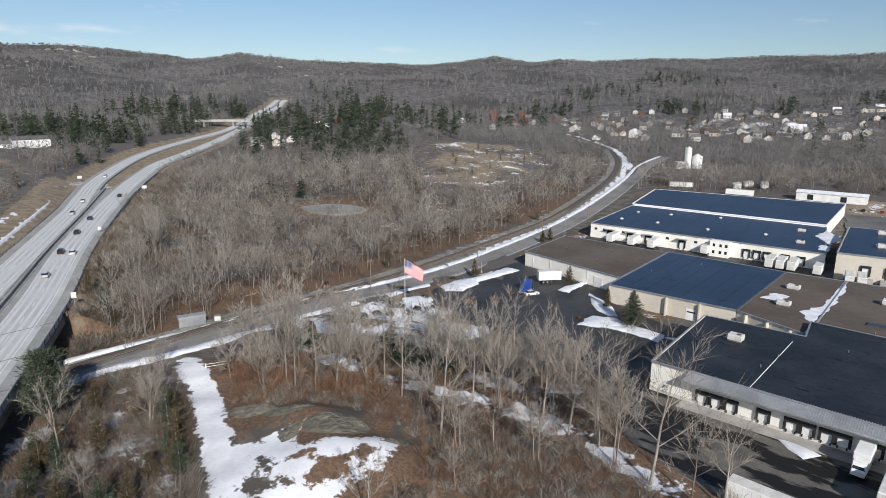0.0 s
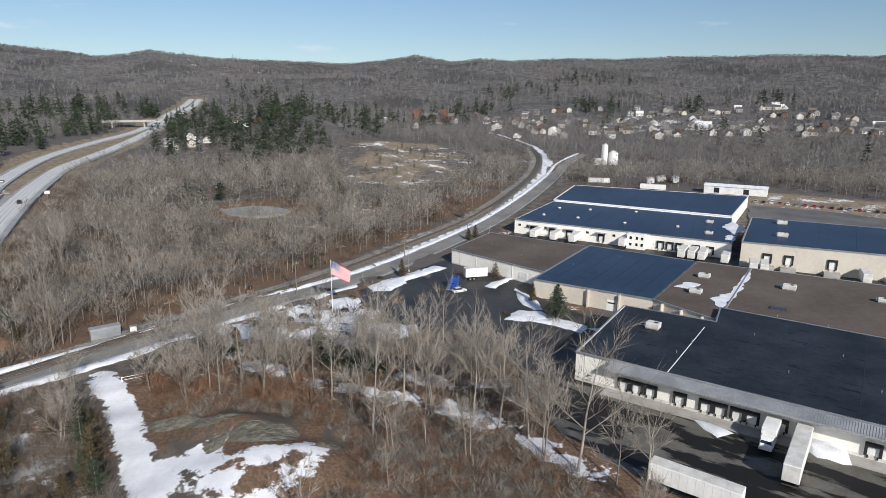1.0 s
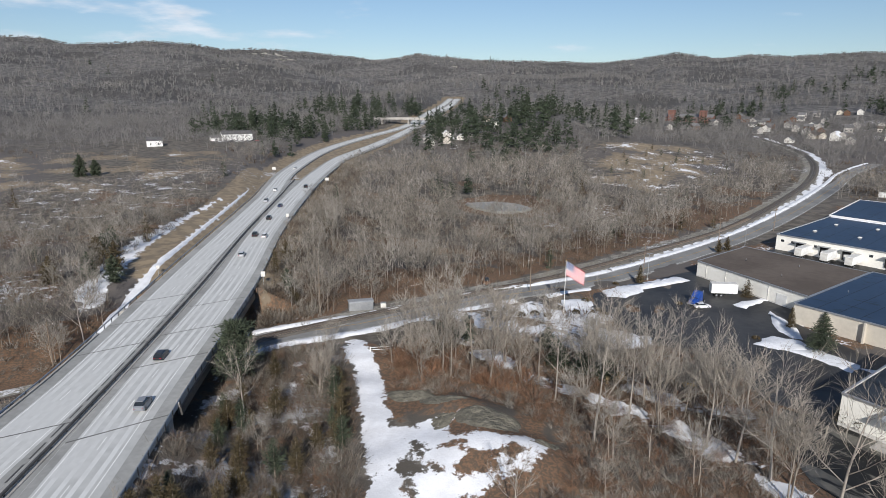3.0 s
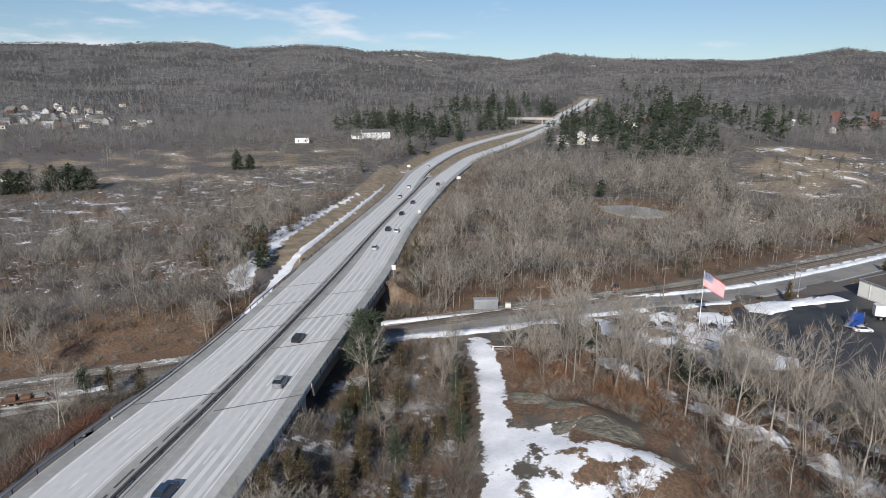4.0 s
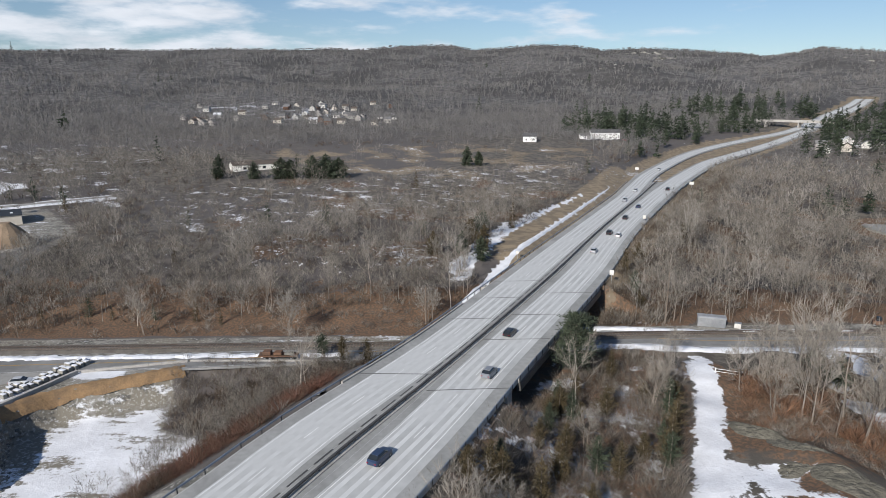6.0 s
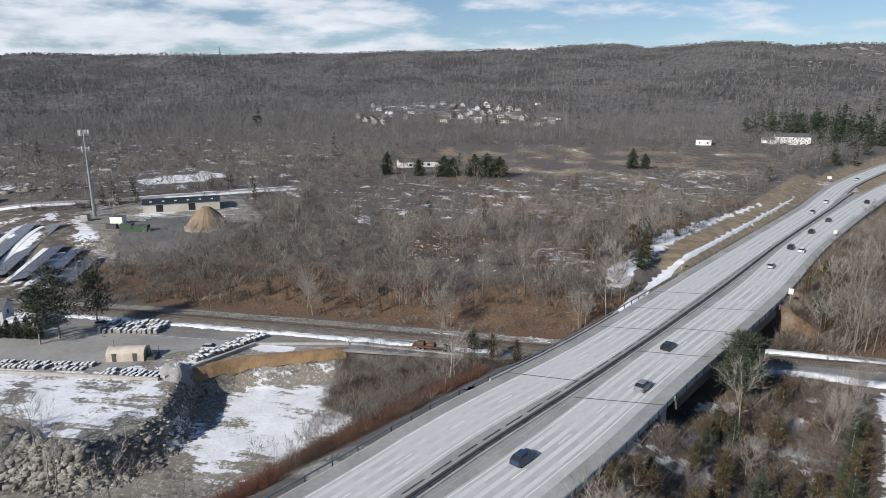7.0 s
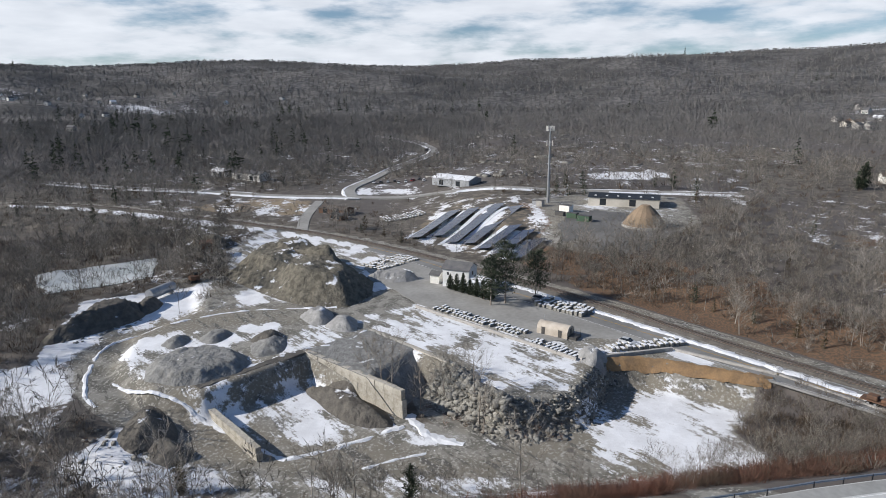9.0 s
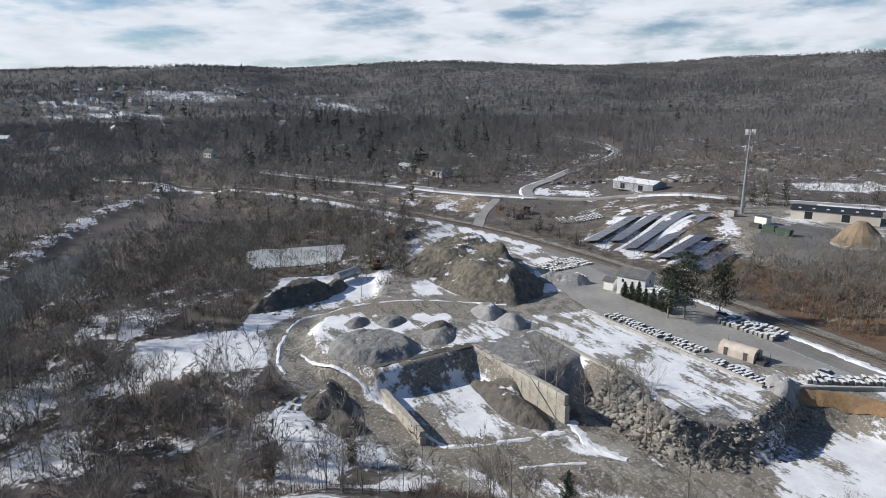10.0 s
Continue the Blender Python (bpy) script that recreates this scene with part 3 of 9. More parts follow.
LEDGE_SNOW = ((-28, 76), (-34, 86), (-37, 98), (-32, 99), (-27.5, 106), (-24, 104), (-23, 97), (-14, 97.5), (-5, 99), (-6, 92), (-12, 86), (-20, 78))
THICKET_SNOW = ((-74, 60), (-80, 84), (-76, 100), (-66, 124), (-58, 128), (-50, 116), (-44, 98), (-34, 74), (-30, 56))
FIELD = ((-250, 255), (-345, 165), (-430, 190), (-470, 260), (-390, 400), (-330, 455), (-265, 420), (-225, 350))
CLEARING = ((-24, 470), (-14, 400), (24, 375), (58, 410), (82, 470), (84, 530), (70, 575), (20, 590), (-15, 570))
TERRACE = ((-236, -8), (-258, -2), (-310, -12), (-330, 20), (-320, 60), (-262, 58), (-232, 40), (-222, 14))
LAWN = ((-44, 158), (-28, 150), (-4, 142), (14, 150), (26, 158), (12, 172), (-10, 180), (-30, 172))
MILL_SNOW = ((-380, 20), (-400, 18), (-412, 60), (-392, 70), (-378, 50))
SCRUB = ((-330, 110), (-330, 160), (-300, 205), (-290, 300), (-225, 330), (-178, 250), (-196, 200), (-212, 140), (-206, 95), (-250, 70))
BRUSH_SLOPE = ((-84, 64), (-107, 81), (-132, 53), (-135, 45), (-122, 36), (-108, 42), (-98, 30), (-92, 14), (-84, 20), (-80, 40))
SHELF_BANK = ((-214, -10), (-232, -17), (-252, -4), (-300, -22), (-300, -8), (-262, 2), (-240, 4), (-226, 12), (-214, 28), (-198, 34), (-204, 8))
HILL_ROAD = ((-338, -112), (-372, -125), (-417, -124), (-458, -122), (-493, -114), (-530, -106), (-565, -110), (-611, -131), (-652, -160), (-690, -200))
SHELF_ROAD = ((-330, 90), (-333, 40), (-334, 2), (-342, -40), (-346, -66), (-345, -110), (-344, -160), (-352, -230), (-360, -330))
LOW_SNOW = ((-350, -120), (-374, -118), (-384, -84), (-356, -76))
LOW_GRASS = ((-296, -122), (-336, -134), (-340, -190), (-300, -196), (-284, -150))
SPORT = ((196, 300), (216, 280), (280, 250), (300, 300), (240, 350), (205, 330))


def cover_of(x, y, z):
    d, az = np.hypot(x, y), np.degrees(np.arctan2(-x, y))
    r, _ = to_line(x, y, RAIL)
    h, k = to_line(x, y, HIGHWAY)
    hw = np.interp(y, (300, 450, 600, 720), (15, 24, 31, 19))
    inside = lambda p, soft=3.0: step01(-soft, soft, to_area(x, y, p))
    near_line = lambda ln, w, soft=2.5: 1 - step01(w - soft, w + soft, np.abs(to_line(x, y, ln)[0]))
    w1, w2, w3 = waves(x, y, 45, 21), waves(x, y, 14, 22), waves(x, y, 190, 23)
    w6 = waves(x, y, 6.5, 24)
    thin = 1 - step01(420, 900, d)
    snow = (0.20 + 0.16 * w1 + 0.14 * w3) * (0.35 + 0.65 * thin)
    snow = np.maximum(snow, (0.40 + 0.26 * w1 + 0.18 * w2) * thin * step01(104, 122, az) * (1 - step01(190, 260, d)))
    snow = np.maximum(snow, (0.48 + 0.2 * w2) * inside(PIT, 5))
    snow = np.maximum(snow, (0.30 + 0.25 * w2) * inside(FIELD, 20) * step01(-0.2, 0.6, w1))
    snow = np.maximum(snow, (0.84 + 0.2 * w2 + 0.12 * w6) * near_line(SNOW_PATH, 3.1, 2.6))
    snow = np.maximum(snow, (0.64 + 0.2 * w2 + 0.26 * w6) * inside(LEDGE_SNOW, 5))
    snow = np.maximum(snow, (0.45 + 0.26 * w2 + 0.12 * w6) * inside(THICKET_SNOW, 5))
    snow = np.maximum(snow, (0.60 + 0.3 * w2 + 0.3 * w6) * near_line(SNOW_EDGE, 3.8, 2.6))
    snow = np.maximum(snow, (0.66 + 0.3 * w2) * near_line(SNOW_EDGE_2, 3.4, 2.4))
    snow = np.maximum(snow, (0.62 + 0.3 * w2) * inside(LAWN, 3))
    for p, a in ((SNOW_YARD, 0.80), (SNOW_POCKET, 0.85), (SNOW_LOW, 0.55), (SNOW_PIT, 0.68), (BAY, 0.55), (MILL_SNOW, 0.9), (SPORT, 0.35)):
        snow = np.maximum(snow, (a + 0.25 * w2) * inside(p))
    snow = np.maximum(snow, (0.50 + 0.26 * w2 + 0.20 * w6) * inside(YARD, 4) * (1 - near_line(RING, 7, 3)))
    snow = np.maximum(snow, (0.60 + 0.18 * w2 + 0.12 * w6) * inside(SNOW_TOP, 2.5))
    snow = np.maximum(snow, (0.40 + 0.3 * w1) * inside(TERRACE, 8) * 0.9)
    snow = np.maximum(snow, 1.05 * (1 - step01(1.6, 2.6, np.abs(r + 6.0))) * (0.92 + 0.15 * w1))
    # ploughed ribbon along the highway shoulder and drifts on the far side of the grass verge
    off = h - hw
    snow = np.maximum(snow, (0.75 + 0.2 * w2) * (1 - step01(0.3, 1.5, np.abs(off - np.interp(y, (130, 150, 190, 280), (6.4, 4.3, 4.0, 2.8))))) * step01(112, 124, y) * (1 - step01(290, 340, y)))
    rim = np.interp(y, (118, 150, 175, 205, 230, 262), (13.5, 16.5, 18.5, 17.0, 14.2, 10.4)) + 1.2 * w2
    reach = np.interp(y, (118, 150, 200, 230, 262), (3.5, 4.2, 3.6, 1.8, 1.4))
    snow = np.maximum(snow, (0.80 + 0.25 * w2 + 0.15 * w6) * (1 - step01(reach - 1.2, reach + 1.2, np.abs(off - rim))) * step01(112, 122, y) * (1 - step01(255, 280, y)))
    snow = snow * (1 - 0.9 * near_line(RING, 4.5, 2))
    w4, _ = to_line(x, y, RIVER)
    snow = np.maximum(snow, (0.52 + 0.24 * w2) * step01(12, 15, w4) * (1 - step01(22, 30, w4)) * step01(-330, -280, x) * (1 - step01(-130, -110, x)))
    snow = snow * (1 - 0.6 * inside(BRUSH_SLOPE, 3))
    bank = step01(5, 9, r) * (1 - step01(26, 44, r)) * step01(34, 42, az) * (1 - step01(82, 90, az))
    snow = snow * (1 - 0.75 * bank)
    snow = np.maximum(snow, (0.33 + 0.22 * w2) * inside(SCRUB, 15))
    snow = np.maximum(snow, (0.27 + 0.20 * w2 + 0.16 * w1) * step01(62, 76, az) * (1 - step01(126, 136, az)) * step01(255, 320, d) * (1 - step01(560, 900, d)))
    for cx, cy, q in ((-655, -957, 110), (-910, -1005, 170), (-1110, -1100, 140), (-1080, -742, 120), (-600, -800, 120), (-800, 480, 190), (-950, 450, 140), (380, 790, 230), (-150, 600, 60)):
        snow = np.maximum(snow, ((0.54 if cy < -500 else 0.42) + 0.22 * w1) * np.exp(-((x - cx) / q) ** 2 - ((y - cy) / q) ** 2))
    snow = np.maximum(snow, (0.58 + 0.2 * w2) * inside(LOW_SNOW, 4))
    snow = np.maximum(snow, (0.42 + 0.3 * w2) * inside(LOW_GRASS, 6))
    snow = np.maximum(snow, (0.32 + 0.3 * w2) * inside(CLEARING, 10))
    snow = np.maximum(snow, (0.42 + 0.3 * w2) * step01(-3, 4, to_area(x, y, ((-215, -12), (-240, -52), (-262, -66), (-318, -60), (-318, -10), (-245, 2)))))
    gravel = np.maximum(np.maximum(inside(YARD, 4), inside(PIT, 5)), np.maximum(near_line(RING, 6, 3), np.maximum(inside(BAY), 0.9 * inside(TERRACE, 6))))
    gravel = gravel * (1 - 0.85 * inside(BRUSH_SLOPE, 3))
    gravel = np.maximum(gravel, 1 - step01(4.5, 8, np.abs(r)))
    gravel = np.maximum(gravel, (1 - step01(7, 13, np.abs(to_area(x, y, UPPER)))) * step01(72, 80, az) * (1 - step01(124, 132, az)) * (1 - step01(210, 240, d)))
    litter = step01(5, 9, r) * (1 - step01(30, 58, r)) * np.where(d < 420, 0.6 + 0.3 * w1, 0) * (1 - 0.75 * step01(82, 96, az))
    litter = np.maximum(litter, (0.62 + 0.35 * w1) * step01(-60, -40, x) * (1 - step01(165, 185, y)) * (1 - step01(38, 60, x)) * step01(20, 60, y))
    litter = np.maximum(litter, (0.8 + 0.2 * w2) * bank)
    litter = np.maximum(litter, (0.75 + 0.3 * w2) * inside(SHELF_BANK, 5))
    litter = np.maximum(litter, 0.9 * (1 - step01(24, 34, np.hypot(x + 52, y - 330))))
    litter = np.maximum(litter, (0.35 + 0.45 * w1 - step01(300, 700, d)) * (1 - step01(60, 80, az)))
    grass = (1 - step01(2, 8, np.abs(h) - hw)) * 0.9 * step01(130, 165, y)
    grass = np.maximum(grass, 0.95 * (1 - step01(13, 18, h - hw)) * (h > 0) * step01(135, 155, y) * (1 - step01(330, 400, y)))
    grass = np.maximum(grass, np.maximum(inside(FIELD, 15) * (0.46 + 0.3 * w1), inside(CLEARING, 35) * (0.62 + 0.3 * w1)))
    grass = np.maximum(grass, (0.6 + 0.2 * w1) * inside(LOW_GRASS, 6))
    grass = np.maximum(grass, 0.46 * step01(-3, 4, to_area(x, y, ((-215, -12), (-240, -52), (-262, -66), (-318, -60), (-318, -10), (-245, 2)))))
    grass = np.maximum(grass, np.maximum(inside(SPORT, 5) * 0.9, 0.5 * inside(LAWN)))
    return np.clip(np.stack([snow, gravel, litter, grass], 1), 0, 1)


def build_ground():
    az = np.radians(np.concatenate([np.linspace(-44, 156, 500), np.linspace(158, 314, 79)]))
    rad = np.concatenate([[0.0], np.geomspace(34, 84, 48), np.arange(85, 236, 1.05), np.geomspace(237, 4800, 125)])
    a, r = np.meshgrid(az, rad)
    x, y = (-np.sin(a) * r).ravel(), (np.cos(a) * r).ravel()
    z = ground_z(x, y)
    na, nr = len(az), len(rad)
    i, j = np.meshgrid(np.arange(nr - 1), np.arange(na), indexing="ij")
    jn = (j + 1) % na
    p, q, s, t = (i * na + j).ravel(), (i * na + jn).ravel(), ((i + 1) * na + jn).ravel(), ((i + 1) * na + j).ravel()
    tris = np.concatenate([np.stack([p, t, s], 1), np.stack([p, s, q], 1)])
    tris = tris[~((tris[:, 0] < na) & (tris[:, 2] < na))]
    me = tri_mesh("ground", np.stack([x, y, z], 1), tris, GROUND)
    me.shade_smooth()
    at = me.attributes.new("cover", "FLOAT_COLOR", "POINT")
    at.data.foreach_set("color", cover_of(x, y, z).astype(np.float32).ravel())
    tagged(new("ground", me), "winter valley floor and wooded hills with patchy snow", "ground", kind="structure")


build_ground()


# ---- highway, bridge, roads and railway ----
def zh_of(x, y):
    _, k = to_line(x, y, HIGHWAY)
    return np.interp(k, np.arange(len(HIGHWAY)), HIGHWAY[:, 2])


def on_highway(pts, step=8):
    ln = spline(pts, step)
    return np.column_stack([ln, zh_of(ln[:, 0], ln[:, 1])])


WEST_LANES = on_highway([(-41, -60), (-53, -25), (-69.5, 22), (-79, 46), (-91, 84.5), (-108.6, 130), (-124, 169.7), (-163, 273), (-180, 313), (-204, 373), (-233, 470), (-247, 546), (-251, 640), (-248, 705), (-251, 776), (-272, 930), (-291, 1087), (-316, 1240)])
EAST_LANES = on_highway([(-28, -60), (-41, -20), (-63, 47.5), (-79, 89.4), (-100.5, 148), (-127.5, 213), (-163.5, 314), (-187, 390), (-205, 463), (-215, 560), (-224, 650), (-238, 776), (-258, 930), (-277, 1087), (-302, 1240)])


def part_of_line(line, y0, y1):
    return line[(line[:, 1] >= y0) & (line[:, 1] <= y1)]


def dashes(line, off, every, size, width, dz):
    """Painted dashes along a line, as thin slabs."""
    seg = np.r_[0, np.cumsum(np.linalg.norm(np.diff(line[:, :2], axis=0), axis=1))]
    n = normals(line)
    bm = bmesh.new()
    for s in np.arange(0, seg[-1] - size, every):
        c = []
        for u in (s, s + size):
            p = [np.interp(u, seg, line[:, i]) for i in range(3)]
            q = [np.interp(u, seg, n[:, i]) for i in range(2)]
            c.append([(p[0] + q[0] * (off + o), p[1] + q[1] * (off + o), p[2] + dz) for o in (-width / 2, width / 2)])
        bm.faces.new([bm.verts.new(v) for v in (c[0][0], c[0][1], c[1][1], c[1][0])])
    bmesh.ops.recalc_face_normals(bm, faces=bm.faces)
    return bm


def stripe(line, off, width, dz):
    return sweep(line, [(off - width / 2, dz), (off + width / 2, dz)], closed=False)


def build_highway():
    for line, left, right, inner, name in ((WEST_LANES, 6.2, 6.1, 1, "southbound"), (EAST_LANES, 5.9, 7.3, -1, "northbound")):
        road = tagged(new("road_" + name), "pale salt-stained concrete highway carriageway", "road", kind="structure")
        part("slab", sweep(line, [(-left, 0), (right, 0), (right, -0.9), (-left, -0.9)]), DECK, road)
        mid = 0.3 * inner
        part("lane_marking", dashes(line, mid, 12.2, 3.6, 0.16, 0.012), WHITE_LINE, road, "worn white dashed lane line")
        part("edge_line", stripe(line, mid - 3.7, 0.16, 0.012), WHITE_LINE, road)
        part("edge_line", stripe(line, mid + 3.7, 0.16, 0.012), WHITE_LINE, road)
        for o in (mid - 2.75, mid - 0.95, mid + 0.95, mid + 2.75):
            part("salt_band", stripe(line, o, 0.75, 0.008), SALT, road, "pale salt-stained band in the lane")
        # darker shoulders
        out = right if inner < 0 else -left
        sgn = 1 if inner < 0 else -1
        part("shoulder", stripe(line, out - sgn * 1.3, 2.3, 0.006), SHOULDER, road, "grey asphalt shoulder with dirt")
        part("inner_shoulder", stripe(line, (-left + 0.75) if inner < 0 else (right - 0.75), 1.4, 0.006), SHOULDER, road, "dirty inner shoulder")
    # paved median between the carriageways
    near = []
    inner_e = shifted(spline(EAST_LANES, 2), -5.9)
    bm = bmesh.new()
    prev = None
    for p in shifted(part_of_line(spline(WEST_LANES, 4), -60, 335), 6.1):
        q = inner_e[np.argmin(np.linalg.norm(inner_e[:, :2] - p[:2], axis=1))]
        near.append((p + q) / 2)
        row = [bm.verts.new((*p[:2], p[2] - 0.02)), bm.verts.new((*q[:2], q[2] - 0.02))]
        if prev:
            bm.faces.new((prev[0], prev[1], row[1], row[0]))
        prev = row
    near = np.array(near)
    bar = tagged(new("median_barrier"), "dark weathered steel median guard rail on posts", "barrier", kind="structure")
    part("beam", sweep(near, [(-0.16, 0.5), (0.16, 0.5), (0.2, 0.68), (0.16, 0.86), (-0.16, 0.86), (-0.2, 0.68)]), STEEL, bar)
    bmesh.ops.recalc_face_normals(bm, faces=bm.faces)
    part("median_strip", bm, SHOULDER, bar, "dirty paved median strip")
    part("kerb", sweep(near, [(-0.7, -0.1), (0.7, -0.1), (0.6, 0.16), (-0.6, 0.16)]), CONCRETE, bar)
    posts = spline(near[:, :2], 4)
    post = None
    for p in posts[::1]:
        z = float(zh_of(p[:1], p[1:2])[0])
        if post is None:
            post = part("post", boxed(-0.08, 0.08, -0.08, 0.08, 0, 0.8), STEEL, bar)
        else:
            o = new("post", post.data)
            o.parent = bar
            post = o
        post.matrix_basis = Matrix.Translation((p[0], p[1], z))
    part("drain_slots", dashes(near, -1.75, 5.8, 4.4, 0.30, 0.018), STEEL, bar, "dark drain slots beside the median")


def guard(line, side, y_ranges):
    for y0, y1 in y_ranges:
        ln = part_of_line(line, y0, y1)
        if len(ln) < 3:
            continue
        g = tagged(new("guard_rail"), "galvanised steel guard rail along the highway shoulder", "guard rail", kind="structure")
        e = shifted(ln, side)
        part("beam", sweep(e, [(-0.06, 0.45), (0.06, 0.5), (-0.02, 0.6), (0.06, 0.7), (-0.06, 0.78), (-0.12, 0.6)]), GALV, g)
        pp = None
        for p in spline(e, 3.8):
            if pp is None:
                pp = part("post", boxed(-0.07, 0.07, -0.07, 0.07, -0.6, 0.75), STEEL, g)
            else:
                o = new("post", pp.data)
                o.parent = g
                pp = o
            pp.matrix_basis = Matrix.Translation(p)


def build_bridge():
    b = tagged(new("highway_bridge"), "concrete highway bridge over the road and railway", "bridge", kind="structure")
    for line, off, y0, y1 in ((WEST_LANES, -6.2, 60, 112), (EAST_LANES, 7.3, 78, 146)):
        ln = shifted(part_of_line(line, y0, y1), off)
        part("parapet", sweep(ln, [(-0.22, -0.9), (0.22, -0.9), (0.2, 0.32), (-0.2, 0.32)]), CONCRETE, b)
        part("fascia_girder", sweep(ln, [(-0.6, -2.4), (0.15, -2.4), (0.15, -0.88), (-0.6, -0.88)] if off < 0 else [(-0.15, -2.4), (0.6, -2.4), (0.6, -0.88), (-0.15, -0.88)]), STEEL, b)
    for off in (-9, -3, 3, 9):
        ln = shifted(part_of_line(HIGHWAY, 68, 132), off)
        part("girder", sweep(ln, [(-0.25, -2.3), (0.25, -2.3), (0.25, -0.9), (-0.25, -0.9)]), STEEL, b)
    d = Vector((-0.33, 0.944, 0))
    n = Vector((0.944, 0.33, 0))
    c0, c1 = Vector((-80, 68, 0)), Vector((-103, 134, 0))
    for c, s in ((c0, -1), (c1, 1)):
        skew = 9.0
        q = [c - n * 15 - d * skew, c + n * 15 + d * skew, c + n * 15 + d * (skew + 2 * s), c - n * 15 + d * (-skew + 2 * s)]
        part("abutment", prism([(v.x, v.y) for v in q], -6, 7.5), CONCRETE, b, "stained concrete abutment wall")
    for u in (0.34, 0.68):
        c = c0.lerp(c1, u)
        for o in (-11, -5.5, 0, 5.5, 11):
            p = c + n * o + d * o * 0.6
            bm = rod(bmesh.new(), (p.x, p.y, -1), (p.x, p.y, 5.3), 0.55, sides=12)
            part("pier_column", bm, CONCRETE, b)
        q = [c + n * s * 13 + d * s * 7.8 + d * w for s, w in ((-1, -0.6), (1, -0.6), (1, 0.6), (-1, 0.6))]
        part("pier_cap", prism([(v.x, v.y) for v in q], 5.2, 6.2), CONCRETE, b)
    # dark transverse deck joints
    for yc in (72, 96, 114, 133):
        for line, a, e in ((WEST_LANES, -6.1, 6.0), (EAST_LANES, -5.8, 7.2)):
            i = int(np.argmin(np.abs(line[:, 1] - yc)))
            p, q = line[i], normals(line)[i]
            f = Vector((-q[1], q[0], 0))
            bm = bmesh.new()
            v = []
            for o, w in ((a, -0.17), (e, -0.17), (e, 0.17), (a, 0.17)):
                v.append(bm.verts.new((p[0] + q[0] * o + f.x * (w + o * 0.55), p[1] + q[1] * o + f.y * (w + o * 0.55), p[2] + 0.016)))
            bm.faces.new(v)
            part("deck_joint", bm, ASPHALT, b)


ROAD_LINE = spline([(-236, -72), (-216, -44), (-190, -16), (-166, 14), (-140, 46), (-118, 75), (-96, 108), (-78, 133), (-62, 146.5), (-36, 174), (-4, 202), (20, 232), (57, 288), (100, 366), (134, 437), (154, 480), (190, 540)], 6)


def build_roads():
    ln = draped(ROAD_LINE, 0.0)
    ln[:, 2] = np.maximum(ln[:, 2], 0) + 0.10
    road = tagged(new("road_valley"), "dark patched asphalt road with snow along its edge", "road", kind="structure")
    part("surface", sweep(ln, [(-4.3, 0), (4.3, 0), (4.6, -0.4), (-4.6, -0.4)]), ROAD_ASPHALT, road)
    for o in (-0.12, 0.12):
        part("centre_line", stripe(ln, o, 0.1, 0.012), YELLOW, road)
    for o in (-3.9, 3.9):
        part("edge_line", stripe(ln, o, 0.12, 0.012), WHITE_LINE, road)
    # ploughed snow between road and railway, and at the near edge
    r = random.Random(5)
    for side in (-1, 1):
        run = []
        runs = []
        fine = spline(ROAD_LINE, 2.0)
        on = True
        left = 20
        for p in fine:
            left -= 1
            if left <= 0:
                on = True if side < 0 else not on
                left = r.randint(4, 12) if not on and side > 0 else (r.randint(1, 3) if not on else r.randint(12, 40))
                if run:
                    runs.append(run)
                run = []
            if on and not p[0] < -84 and (p[0] < -8 or side < 0):
                run.append(p)
            elif run:
                runs.append(run)
                run = []
        runs.append(run)
        for q in runs:
            if len(q) < 4:
                continue
            q = draped(np.array(q), 0)
            q[:, 2] = np.maximum(q[:, 2], 0)
            bm = sweep(q, [(side * 4.4, 0.02), (side * 5.0, 0.4), (side * 5.9, 0.5), (side * 6.9, 0.3), (side * 7.5, -0.1)], closed=False)
            for v in bm.verts:
                v.co += Vector((r.uniform(-0.25, 0.25), r.uniform(-0.25, 0.25), r.uniform(-0.16, 0.14)))
            ob = part("snow_bank", bm, SNOW, None)
            ob.data.shade_smooth()
            tagged(ob, "ploughed snow bank along the road edge", "snow bank", "roadside snow banks")


